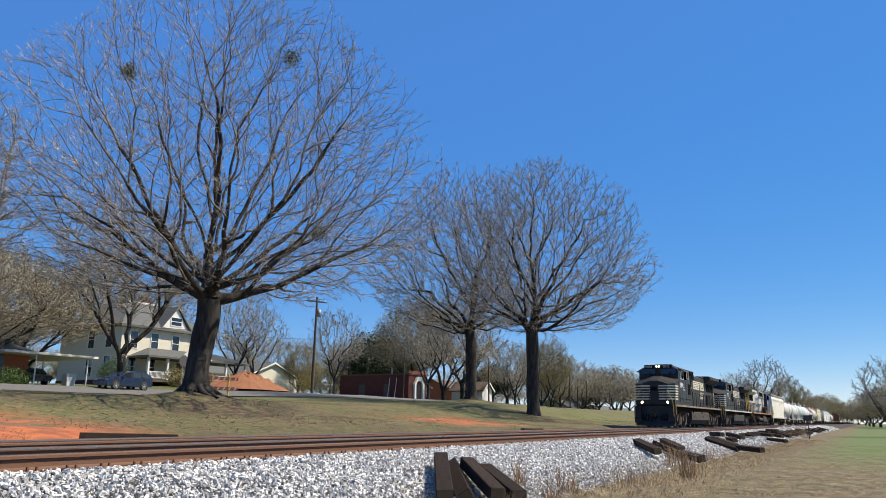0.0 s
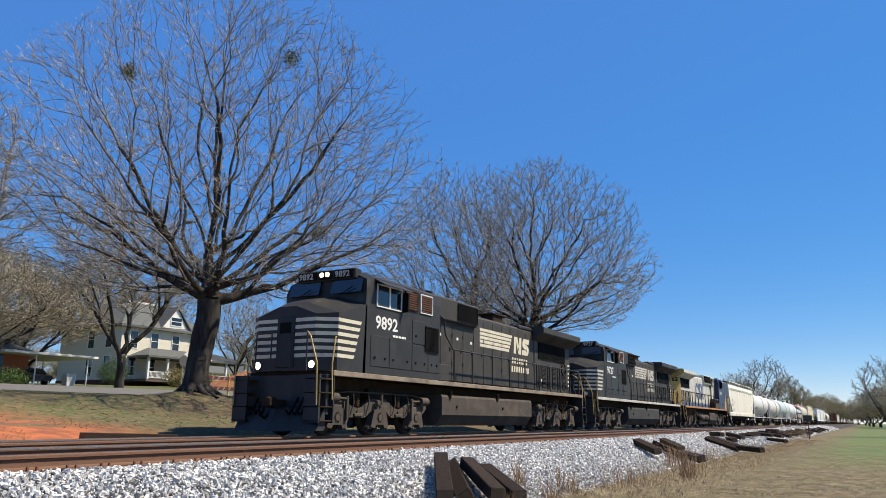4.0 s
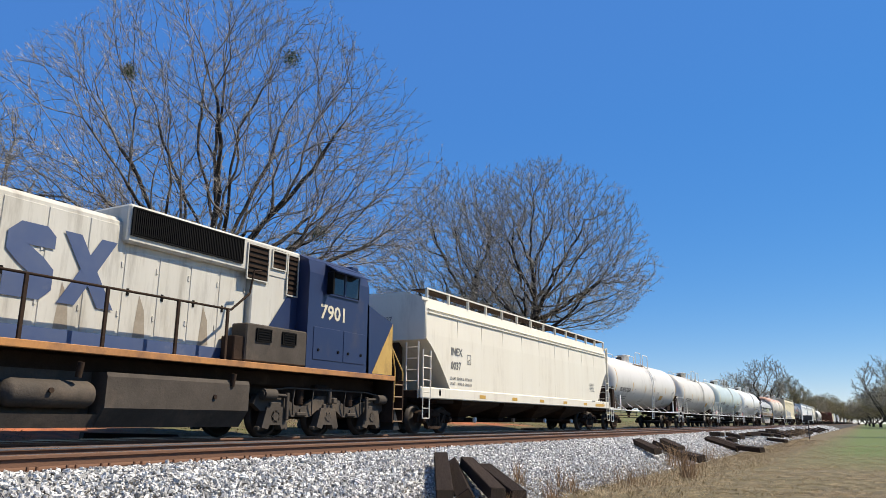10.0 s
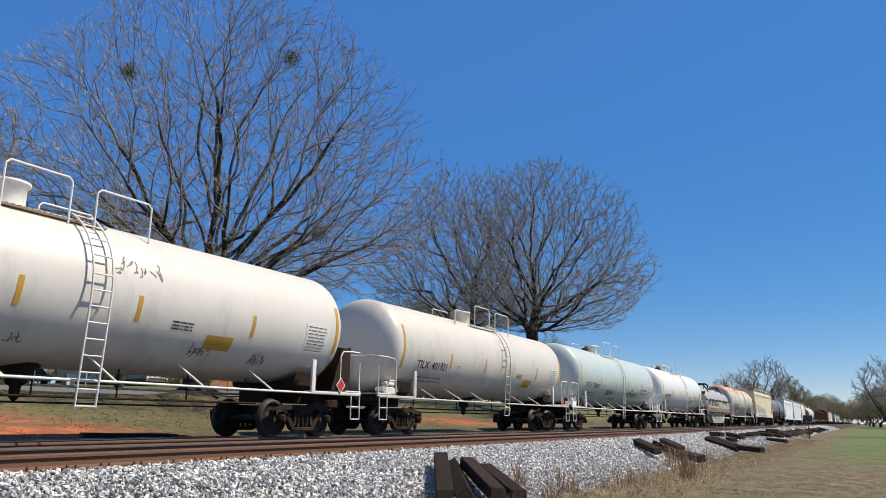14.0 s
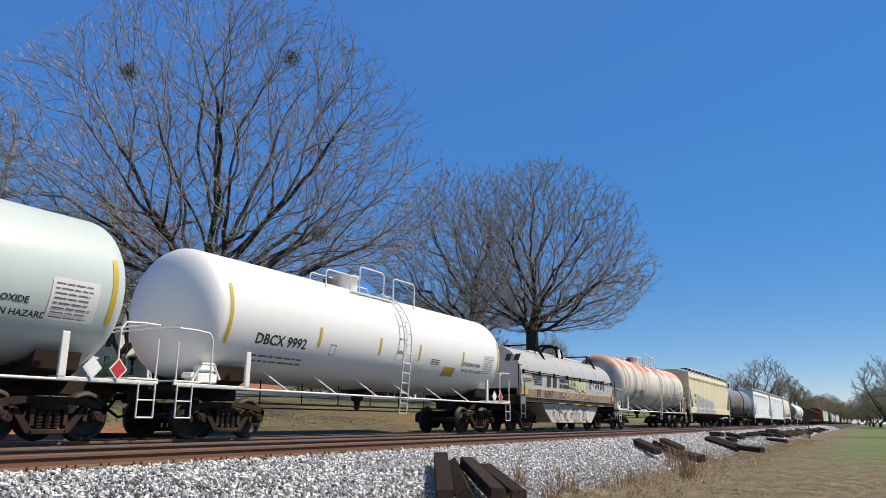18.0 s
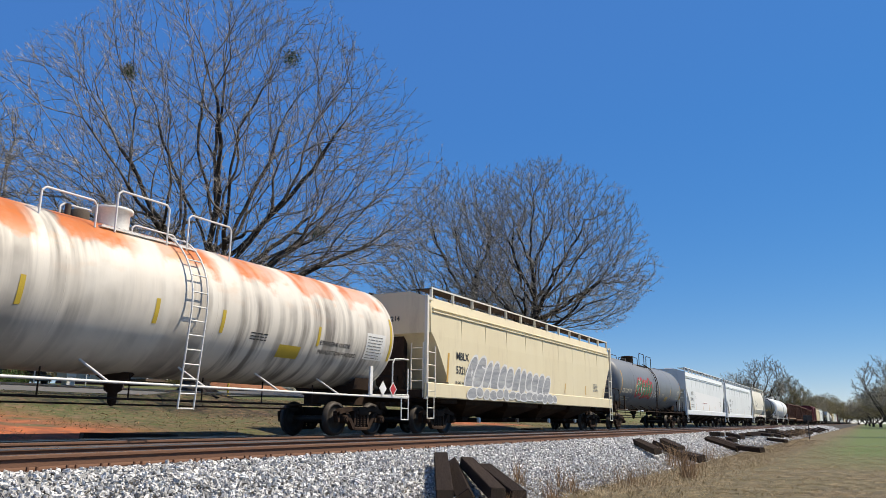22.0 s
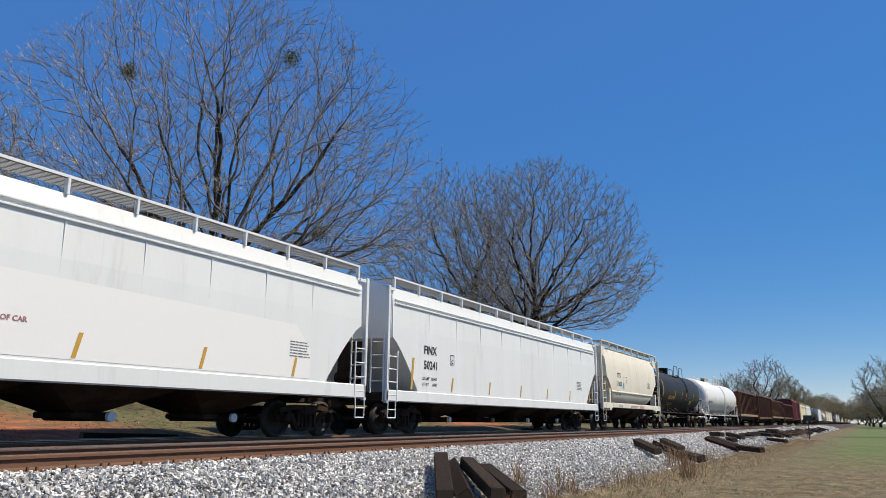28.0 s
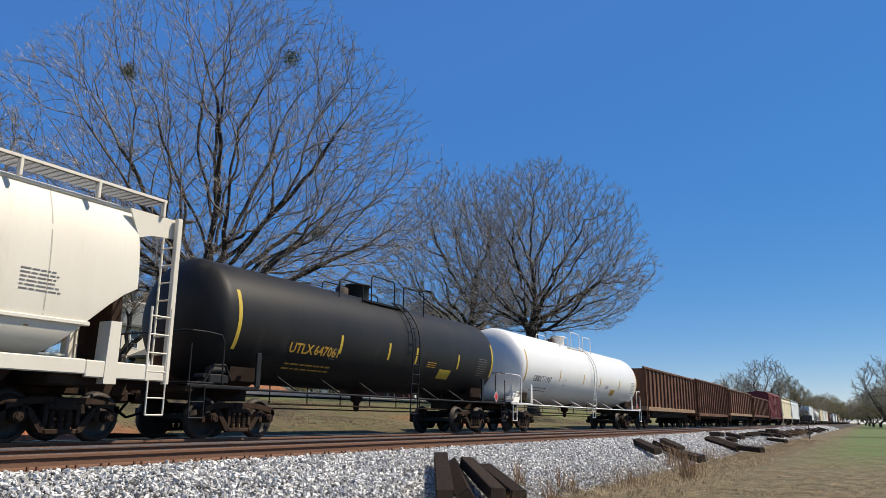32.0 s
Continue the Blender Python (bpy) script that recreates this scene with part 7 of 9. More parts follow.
    for s in (-1, 1):
        rb = Mesh()
        y0, y1 = sorted((s * 0.95, s * (half - 0.06)))
        rb.box(-h + 0.5, h - 0.5, y0, y0 + 0.03, eave + 0.28, eave + 0.34)
        for yy in np.arange(y0, y1, 0.07):
            rb.box(-h + 0.5, h - 0.5, yy, yy + 0.018, eave + 0.28, eave + 0.31)
        for xx in np.arange(-h + 0.5, h - 0.5, 0.16):
            rb.box(xx, xx + 0.035, y0, y1, eave + 0.285, eave + 0.305)
        walk_ = part("running_board", rb, GALV if mat is PALE or style == "round" else UNDER, car, "steel grating roof walk")
        part("walk_edge", Mesh().box(-h + 0.5, h - 0.5, s * (half - 0.06) - 0.012, s * (half - 0.06) + 0.012, eave + 0.29, eave + 0.345), post_mat, walk_)
        for k in range(nposts + 1):
            x = -h + 0.55 + (L - 1.1) * k / nposts
            y0, y1 = sorted((s * (half - 0.14), s * (half - 0.04)))
            part("bracket", Mesh().box(x - 0.03, x + 0.03, y0, y1, eave - 0.02, eave + 0.34, 0.008), post_mat, walk_)
    ht = Mesh()
    ht.box(-h + 1.6, h - 1.6, -0.32, 0.32, top - 0.02, top + 0.12, 0.03)
    part("roof_hatch", ht, mat, car)
    # corner posts, ladders and steps
    for s in (-1, 1):
        for sd in (-1, 1):
            if number == "0037" and s < 0:
                continue
            cp = Mesh()
            y0, y1 = sorted((sd * (half - 0.08), sd * (half + 0.03)))
            xs = sorted((s * (h - 0.12), s * (h - 0.24)))
            cp.box(*xs, y0, y1, sill[0] - 0.05, eave + 0.02, 0.01)
            part("corner_post", cp, post_mat, car)
        y = -half - 0.02
        ladder(car, "side_ladder", *sorted((s * (h - 0.2), s * (h - 0.68))), y, sill[0], sill[1] + 1.15, 4, post_mat)
        ladder(car, "end_ladder", -half + 0.1, -half + 0.55, s * (h - 0.1), sill[0], eave if style == "round" else 2.9, 9 if style == "round" else 5, post_mat, ends=True)
        ladder(car, "end_ladder", half - 0.55, half - 0.1, s * (h - 0.1), sill[0], 2.9, 5, post_mat, ends=True)
        stirrup(car, *sorted((s * (h - 0.2), s * (h - 0.62))), y, 0.5, sill[0], post_mat)
        if style == "flat":
            ew = Mesh()
            xs = sorted((s * (h - e), s * (h - e + 0.04)))
            ew.prism([(-half + 0.04, cut[1]), (-half + 0.04, eave - 0.3), (-half + 0.13, eave), (-0.75, top - 0.01), (0.75, top - 0.01), (half - 0.13, eave), (half - 0.04, eave - 0.3), (half - 0.04, cut[1])], "x", *xs)
            part("end_wall", ew, mat, car)
            tie = Mesh()
            xs = sorted((s * (h - 0.12), s * (h - e - 0.1)))
            tie.box(*xs, -half + 0.0, -half + 0.06, eave - 0.12, eave - 0.02, 0.01)
            part("post_tie", tie, post_mat, car)
        else:
            gs = Mesh()
            gs.prism([(s * (h - 0.15), eave), (s * (h - 1.3), eave), (s * (h - 1.05), eave - 0.55), (s * (h - 0.75), eave - 0.45), (s * (h - 0.15), eave - 0.4)], "y", -half + 0.12, -half + 0.16)
            part("gusset", gs, post_mat, car)
            wb = Mesh()
            wb.prism([(s * (h - 1.35), sill[0] - 0.1), (s * (h - 1.62), sill[0] - 0.1), (s * (h - 1.58), sill[1] + 0.75), (s * (h - 1.35), sill[1] + 0.75)], "y", -half - 0.04, -half + 0.3)
            part("bolster_web", wb, mat, car)
    br = Mesh()
    br.cyl((-h + 0.55, -0.3, 1.7), (-h + 0.55, 0.5, 1.7), 0.19, n=12)
    part("air_reservoir", br, post_mat if style == "round" else UNDER, car)
    # strips and lettering
    if strip and number == "0037":
        for x in np.arange(-h + 4.24, h - 1.5, 2.92):
            part("reflective_strip", on_side(rect(0.5, 0.12), x, sill[0] + 0.1, -half - 0.036), strip, body, "amber reflective strip")
    elif strip:
        part("reflective_strip", lay(([(0, 0), (0.11, 0), (0.22, 0.97), (0.11, 0.97)], [(0, 1, 2, 3)]), -h + 1.47, sill[1] + 0.04), strip, body)
        for x in np.arange(-h + 4.1, h - 1.4, 2.95):
            part("reflective_strip", lay(([(0, 0), (0.09, 0), (0.2, 0.46), (0.11, 0.46)], [(0, 1, 2, 3)]), x, sill[1] + 0.05), strip, body, "amber reflective strip")
    if marks:
        part("mark", lay(glyphs(MARKS[number], 0.37) if number in MARKS else blocks(4, mark_w, 0.26), -h + mark_at[0], mark_at[1]), mark_mat, body, "painted letters above the car number")
        part("number", lay(glyphs(number, 0.37), -h + mark_at[0], mark_at[1] - 0.48), mark_mat, body, "painted car number")
        if number in DATA:
            for k, line in enumerate(DATA[number]):
                part("capacity_data", lay(glyphs(line, 0.125), -h + mark_at[0] - 0.06, mark_at[1] - 0.83 - 0.18 * k), mark_mat, body, "stencilled load limit")
        else:
            part("capacity_data", lay(bars(1.35, 0.32, 2, 0.62, 0.1, 4), -h + mark_at[0] - 0.06, mark_at[1] - 1.0), mark_mat, body)
        if style == "flat" and number == "0037":
            part("jack_plate", on_side(rect(1.3, 0.14), h - 2.6, sill[0] + 0.08, -half - 0.034), YELLOW, car, "yellow jacking plate")
            part("lift_words", on_side(glyphs("LIFT HERE", 0.1), h - 1.9, sill[0] + 0.36, -half - 0.034), INK, car)
            part("jack_words", on_side(glyphs("JACK HERE", 0.1), h - 3.1, sill[0] + 0.3, -half - 0.034), INK, car)
            part("lift_slot", on_side(([(0.07 * math.cos(a), 0.12 * math.sin(a)) for a in np.linspace(0, math.tau, 13)[:-1]], [tuple(range(12))]), h - 1.3, sill[0] + 0.2, -half - 0.034), DARK, car)
            part("lift_slot", on_side(([(0.07 * math.cos(a), 0.12 * math.sin(a)) for a in np.linspace(0, math.tau, 13)[:-1]], [tuple(range(12))]), -h + 1.3, sill[0] + 0.2, -half - 0.034), DARK, car)
        part("plate_mark", lay((rect(0.28, 0.34)[0] + [(0.02, 0.02), (0.26, 0.02), (0.26, 0.32), (0.02, 0.32)], [(0, 1, 5, 4), (1, 2, 6, 5), (2, 3, 7, 6), (3, 0, 4, 7)]), -h + mark_at[0] + (1.21 if number == "0037" else 1.77), mark_at[1] - 0.25), mark_mat, body)
        part("plate_letter", lay(glyphs("C", 0.17), -h + mark_at[0] + (1.29 if number == "0037" else 1.85), mark_at[1] - 0.2), mark_mat, body)
        part("test_data", lay(bars(0.8, 0.42, 6, 0.62, 0.25, 6), h - 3.4, 1.95 if style == "flat" else 2.55), WORN_INK, body)
        part("end_mark", on_end(glyphs(number, 0.24), -h + e - 0.045, 0.2, eave - 0.75), mark_mat, body)
    return car


# ---- coil car ----
def coil_car(label, a, b):
    mid, L = (a + b) / 2, b - a
    car = rolling("coil_car", label, "freight car", mid, L)
    h = L / 2
    hood = Mesh()
    ring = [(-1.5, 1.78), (-1.5, 2.2)] + [(-1.5 * math.cos(t) ** 0.9, 2.2 + 1.4 * math.sin(t) ** 0.85) for t in np.linspace(0.12, 1.57, 13)]
    ring += [(-y, z) for y, z in reversed(ring[:-1])]
    hood.loft([[(x, y, z) for y, z in ring] for x in (-h + 0.5, -h + 0.62, 0, h - 0.62, h - 0.5)])
    hd = part("hood", hood, GREY_HOOD, car, "grey rounded removable hood")
    for x in np.linspace(-h + 1.3, h - 1.3, 7):
        rib = Mesh()
        for (ya, za), (yb, zb) in zip(ring, ring[1:]):
            rib.cyl((x, ya * 1.001, za + 0.001), (x, yb * 1.001, zb + 0.001), 0.007, n=5)
        part("seam", rib, GREY_HOOD, hd)
    part("grab_rail", Mesh().cyl((-h + 0.6, -1.53, 2.5), (h - 0.6, -1.53, 2.5), 0.02, n=6), DARK, hd)
    part("ridge_plate", Mesh().box(-h * 0.42, h * 0.66, -0.42, 0.42, 3.57, 3.66, 0.02), TANK_GREY, hd, "pale flat ridge plate")
    part("lower_rail", Mesh().cyl((-h + 0.6, -1.53, 2.42), (h - 0.6, -1.53, 2.42), 0.014, n=6), DARK, hd)
    for x in np.linspace(-h + 0.7, h - 0.7, 8):
        part("rail_clamp", Mesh().box(x - 0.05, x + 0.05, -1.56, -1.49, 2.38, 2.56, 0.01), DARK, hd)
    for x in (-h * 0.42, h * 0.66):
        lg = Mesh()
        lg.box(x - 0.04, x + 0.04, -0.75, 0.75, 3.87, 3.93, 0.01)
        for y in (-1, 1):
            lg.tube([(x - 0.3, y * 0.72, 3.9), (x + 0.3, y * 0.72, 3.9)], 0.03, 6)
            lg.tube([(x - 0.26, y * 0.72, 3.9), (x, y * 1.16, 3.2)], 0.035, 6)
            lg.tube([(x + 0.26, y * 0.72, 3.9), (x, y * 1.16, 3.2)], 0.035, 6)
            lg.tube([(x, y * 0.7, 3.9), (x, y * 0.7, 3.45)], 0.03, 6)
        part("lifting_bracket", lg, DARK, hd, "dark braced bracket astride the hood")
    for x in (0.25, 0.95):
        eye = Mesh()
        eye.tube([(x, -0.62, 3.42), (x, -0.55, 3.92), (x, -0.3, 4.14), (x, 0.3, 4.14), (x, 0.55, 3.92), (x, 0.62, 3.42)], 0.06, 8)
        part("lifting_eye", eye, DARK, hd)
    part("gusset", Mesh().prism([(0.3, 3.6), (0.9, 3.6), (0.6, 4.02)], "y", -0.6, -0.56), TANK_GREY, hd)
    sill = Mesh()
    for s in (-1, 1):
        y0, y1 = sorted((s * 1.45, s * 1.58))
        sill.box(-h + 0.1, h - 0.1, y0, y1, 1.45, 1.78, 0.02)
    part("side_sill", sill, RUST_TAN, car, "rust-stained tan side sill")
    wk = Mesh()
    for s in (-1, 1):
        y0, y1 = sorted((s * 1.3, s * 1.6))
        wk.box(-h + 0.4, h - 0.4, y0, y1, 1.22, 1.26)
        for x in np.arange(-h + 0.45, h - 0.45, 0.1):
            wk.box(x, x + 0.045, y0, y1, 1.26, 1.40)
    part("walkway", wk, UNDER_GREY, car, "grey expanded-metal walkway")
    part("edge_rail", Mesh().box(-h + 0.3, h - 0.3, -1.625, -1.595, 1.395, 1.45, 0.008), GALV, car, "bright steel edge rail")
    for x in np.linspace(-h + 4.6, h - 3.4, 4):
        part("safety_mark", Mesh().box(x, x + 0.85, -1.615, -1.6, 1.215, 1.265), YELLOW, car, "yellow safety strip")
    belly = Mesh()
    belly.prism([(-h + 2.9, 1.2), (h - 2.9, 1.2), (h - 4.1, 0.38), (-h + 4.1, 0.38)], "y", -1.42, 1.42)
    part("belly", belly, BELLY_CREAM, car, "deep cream centre well with sprayed paint")
    u = Mesh()
    u.box(-h + 0.05, h - 0.05, -0.35, 0.35, 0.88, 1.3, 0.02)
    for s in (-1, 1):
        xs = sorted((s * (h - 0.05), s * (h - 0.3)))
        u.box(*xs, -1.5, 1.5, 1.1, 1.5, 0.03)
    part("underframe", u, UNDER, car)
    for s in (-1, 1):
        truck(car, s * (h - 1.95), CASTING)
        coupler(car, s * (h - 0.1), s)
        ladder(car, "side_ladder", *sorted((s * (h - 0.15), s * (h - 0.55))), -1.63, 0.55, 2.1, 4, GALV)
        part("step_plate", Mesh().box(*sorted((s * (h - 0.12), s * (h - 0.62))), -1.64, -1.58, 1.12, 1.4, 0.01), GALV, car)
        hr = Mesh().tube([(s * (h - 0.1), -1.55, 1.78), (s * (h - 0.1), -1.55, 2.7), (s * (h - 0.45), -1.55, 2.7)], 0.022, 6)
        part("end_rail", hr, UNDER, car)
        part("marker", Mesh().box(*sorted((s * (h - 0.3), s * (h - 0.95))), -1.61, -1.59, 1.5, 1.84, 0.01), YELLOW, car, "yellow marker plate")
    # road mark as plain shapes, number and sprayed shapes
    for k in range(5):
        part("logo_stripe", on_side(rect(1.25 - 0.1 * k, 0.055), -h + 1.6 + 0.08 * k, 2.35 - k * 0.095, -1.515), INK, hd)
    part("logo", on_side(blocks(2, 1.5, 0.5, 0.12), -h + 3.35, 1.93, -1.515), INK, hd, "plain dark blocks in place of the road's mark")
    part("road_name", on_side(bars(1.3, 0.5, 2, 0.3, 0.05, 8), -h + 5.0, 1.95, -1.515), INK, hd)
    part("number", on_side(glyphs("165947", 0.40), -h + 2.72, 1.48, -1.585), INK, car, "painted car number")
    part("reporting_mark", on_side(blocks(2, 0.5, 0.3, 0.05), -h + 1.98, 1.48, -1.585), INK, car, "plain dark blocks in place of the owner's mark")
    part("load_data", on_side(glyphs("LD LMT 226800", 0.13), -h + 4.75, 1.64, -1.585), INK, car)
    part("load_data", on_side(glyphs("LT WT 59200", 0.13), -h + 4.75, 1.49, -1.585), INK, car)
    part("warning_decal", on_side(rect(0.95, 0.18), -h + 0.72, 2.06, -1.516), YELLOW, hd, "orange warning decal")
    for z in (2.09, 2.16):
        part("text_bar", on_side(rect(0.78, 0.035), -h + 0.8, z, -1.52), INK, hd)
    part("end_mark", on_end(blocks(2, 0.8, 0.28, 0.1), -h + 0.49, -0.75, 2.9), INK, hd, "plain dark blocks in place of the road's mark")
    rr = random.Random(8)
    sharp = [(0.25 + 0.42 * k, 0.4 + rr.uniform(-0.06, 0.06), 0.56, 0.66 + rr.uniform(-0.14, 0.14), rr.uniform(-0.5, 0.5)) for k in range(7)]
    bubbles(hd, -h + 5.8, 1.8, -1.505, sharp, DARK_SPRAY, LIME_SPRAY, 0.035, 0.7, 8)
    scrawl(hd, -h + 5.9, 1.84, 2.7, 0.66, DARK_SPRAY, 15, 13, 0.04, y=-1.512)
    round_ = [(0.25 + 0.44 * k, 0.42 + rr.uniform(-0.05, 0.05), 0.52, 0.72 + rr.uniform(-0.1, 0.1), 0.15) for k in range(6)]
    bubbles(hd, -h + 9.3, 1.88, -1.505, round_, WHITE_SPRAY, DARK_SPRAY, 0.07)
    scrawl(hd, -h + 9.4, 1.95, 2.5, 0.6, WHITE_SPRAY, 16, 7, 0.05, y=-1.512)
    for q, (fill, seed) in enumerate(((ICE_SPRAY, 3), (BELLY_SPRAY, 4), (ICE_SPRAY, 5))):
        rr = random.Random(seed)
        wide = [(0.3 + 1.35 * k + 0.45 * q, 0.38 + rr.uniform(-0.06, 0.06), 0.62, 0.74, rr.uniform(-0.9, 0.9)) for k in range(4)]
        bubbles(car, -h + 3.9, 0.41, -1.422 - 0.012 * q, wide, RUST_SPRAY, fill, 0.03, 0.75, 7)
    scrawl(car, -h + 5.2, 1.48, 5.6, 0.26, ICE_SPRAY, 18, 12, 0.05, y=-1.583)
    scrawl(car, -h + 5.2, 1.48, 5.6, 0.26, RUST_SPRAY, 14, 14, 0.025, y=-1.586)
    scrawl(car, -h + 4.2, 0.5, 4.8, 0.6, RUST_SPRAY, 19, 11, 0.045, y=-1.46)
    return car


STREAK_SPRAY = paint("streaked_spray", (0.24, 0.25, 0.27), (0.46, 0.47, 0.48), 0.6, scale=1.2, fine=9, mix=0.9, stretch=(0.7, 1, 5), bump=0, dirt=(0.66, 0.65, 0.6), dirt_amount=0.3)
LIME_SPRAY = paint("lime_spray", (0.58, 0.59, 0.36), (0.46, 0.49, 0.27), 0.6, scale=3, bump=0)
BELLY_SPRAY = paint("violet_grey_spray", (0.46, 0.46, 0.50), (0.62, 0.58, 0.54), 0.6, scale=1.5, mix=0.8, bump=0)
ICE_SPRAY = paint("ice_spray", (0.60, 0.61, 0.62), (0.66, 0.60, 0.52), 0.6, scale=1.5, mix=0.8, bump=0)
RUST_SPRAY = paint("rust_spray", (0.20, 0.11, 0.075), (0.14, 0.12, 0.12), 0.7, scale=2, bump=0)
WHITE_SPRAY = paint("white_spray", (0.72, 0.72, 0.72), (0.6, 0.6, 0.6), 0.6, scale=3, bump=0)
DARK_SPRAY = paint("dark_spray", (0.05, 0.05, 0.055), (0.1, 0.1, 0.1), 0.6, scale=3, bump=0)
GREY_SPRAY = paint("grey_spray", (0.26, 0.27, 0.29), (0.36, 0.37, 0.38), 0.6, scale=3, bump=0)
RED_SPRAY = paint("red_spray", (0.42, 0.04, 0.05), (0.35, 0.04, 0.05), 0.6, scale=3, bump=0)
GREEN_SPRAY = paint("green_spray", (0.03, 0.22, 0.1), (0.03, 0.17, 0.08), 0.6, scale=3, bump=0)


def bubbles(parent, x, z, y, items, rim, fill, edge=0.06, power=1.0, n=20, lay=None):
    """Sprayed rounded shapes: (centre, height, width, tallness, slant) each, a rim under a fill; no words."""
    lay = lay or (lambda sh, d: on_side(sh, x, z, y - d))
    for k, (cx, cz, w, h, slant) in enumerate(items):
        for g, mat in ((0.0, rim), (edge, fill)):
            v, m_ = [], n // 2
            for q in range(m_ + 1):
                a = -math.pi / 2 + q * math.pi / m_
                t = (h / 2 - g) * math.copysign(abs(math.sin(a)) ** power, math.sin(a))
                u = max(0.0, w / 2 - g) * abs(math.cos(a)) ** power * (1.0 - 0.3 * t / h)
                v += [(cx - u + slant * t, cz + t), (cx + u + slant * t, cz + t)]
            f = [(2 * q, 2 * q + 1, 2 * q + 3, 2 * q + 2) for q in range(m_)]
            part("sprayed_shape", lay((v, f), 0.002 + 0.0024 * k + (0.0012 if g else 0.0)), mat, parent, "sprayed paint shape")


def scrawl(parent, x, z, w, h, mat, seed, n=7, thick=0.05, lay=None, y=-1.6):
    """Loose sprayed strokes without words."""
    r = random.Random(seed)
    lay = lay or (lambda sh, xx, zz, d: on_side(sh, xx, zz, y - d))
    v, f = [], []
    for k in range(n):
        cx = (k + 0.5) * w / n
        pts = [(cx + r.uniform(-0.6, 0.6) * w / n, r.uniform(0, 1) * h) for _ in range(r.randint(3, 5))]
        fine = []
        for i in range(len(pts) - 1):
            for q in range(4):
                t = q / 4
                fine.append((pts[i][0] * (1 - t) + pts[i + 1][0] * t + 0.03 * math.sin(q + i), pts[i][1] * (1 - t) + pts[i + 1][1] * t))
        for (a, b), (c, d) in zip(fine, fine[1:]):
            l = math.hypot(c - a, d - b) + 1e-6
            nx, ny = -(d - b) / l * thick / 2, (c - a) / l * thick / 2
            i = len(v)
            v += [(a + nx, b + ny), (a - nx, b - ny), (c - nx, d - ny), (c + nx, d + ny)]
            f.append((i, i + 1, i + 2, i + 3))
    part("sprayed_strokes", lay((v, f), x, z, 0.004), mat, parent, "loose sprayed strokes")


# ---- gondolas and box cars ----
def gondola(label, a, b, z0, z1, ribs, mat, sill_mat):
    mid, L = (a + b) / 2, b - a
    car = rolling("gondola", label, "gondola", mid, L)
    h = L / 2
    m = Mesh()
    for s in (-1, 1):
        y0, y1 = sorted((s * 1.42, s * 1.47))
        m.box(-h + 0.3, h - 0.3, y0, y1, z0, z1)
        xs = sorted((s * (h - 0.3), s * (h - 0.35)))
        m.box(*xs, -1.42, 1.42, z0, z1)
    m.box(-h + 0.3, h - 0.3, -1.42, 1.42, z0, z0 + 0.06)
    part("body", m, mat, car)
    chord = Mesh()
    for s in (-1, 1):
        y0, y1 = sorted((s * 1.4, s * 1.56))
        chord.box(-h + 0.25, h - 0.25, y0, y1, z1 - 0.02, z1 + 0.12, 0.02)
    part("top_chord", chord, mat, car)
    sl = Mesh()
    sl.box(-h + 0.25, h - 0.25, -1.58, 1.58, z0 - 0.16, z0 + 0.1, 0.02)
    part("side_sill", sl, sill_mat, car)
    rib = shared(("rib", z0, z1), lambda: Mesh().prism([(-0.09, 0), (-0.05, 0.11), (0.05, 0.11), (0.09, 0)], "z", z0 + 0.1, z1).data("rib"))
    for k in range(ribs):
        x = -h + 0.4 + (L - 0.8) * k / (ribs - 1)
        part("rib", rib, mat, car, at=pose(x, -1.47, 0, 0, 0, 180))
    u = Mesh()
    u.box(-h + 0.05, h - 0.05, -0.35, 0.35, 0.85, z0 - 0.05, 0.02)
    u.box(-h + 2.8, h - 2.8, -1.3, 1.3, 0.75, z0 - 0.15, 0.05)
    part("underframe", u, UNDER, car)
    for s in (-1, 1):
        truck(car, s * (h - 2.0))
        coupler(car, s * (h - 0.1), s)
        ladder(car, "side_ladder", *sorted((s * (h - 0.32), s * (h - 0.72))), -1.6, 0.6, z1, 8, mat)
    return car


def box_car(label, a, b, mat):
    mid, L = (a + b) / 2, b - a
    car = rolling("box_car", label, "box car", mid, L)
    h = L / 2
    m = Mesh()
    ring = [(-1.5, 1.1), (-1.5, 4.75), (-1.35, 4.9), (0, 5.1), (1.35, 4.9), (1.5, 4.75), (1.5, 1.1)]
    m.loft([[(x, y, z) for y, z in ring] for x in (-h + 0.3, h - 0.3)])
    body = part("body", m, mat, car)
    for k in range(16):
        x = -h + 0.6 + (L - 1.2) * k / 15
        if abs(x) > 1.8:
            part("side_post", Mesh().box(x - 0.06, x + 0.06, -1.56, -1.49, 1.15, 4.7, 0.015), mat, body)
    d = part("door", Mesh().box(-1.7, 1.7, -1.6, -1.51, 1.3, 4.6, 0.02), mat, body, "sliding plug door")
    for x in (-0.8, 0.8):
        part("lock_rod", Mesh().cyl((x, -1.63, 1.35), (x, -1.63, 4.5), 0.03, n=6), UNDER_GREY, d)
    u = Mesh()
    u.box(-h + 0.05, h - 0.05, -0.4, 0.4, 0.85, 1.2, 0.02)
    u.box(-h + 0.3, h - 0.3, -1.52, 1.52, 0.98, 1.12, 0.02)
    part("underframe", u, UNDER, car)
    for s in (-1, 1):
        truck(car, s * (h - 2.2))
        coupler(car, s * (h - 0.1), s)
        ladder(car, "side_ladder", *sorted((s * (h - 0.35), s * (h - 0.8))), -1.58, 0.6, 2.2, 5, mat)
    return car


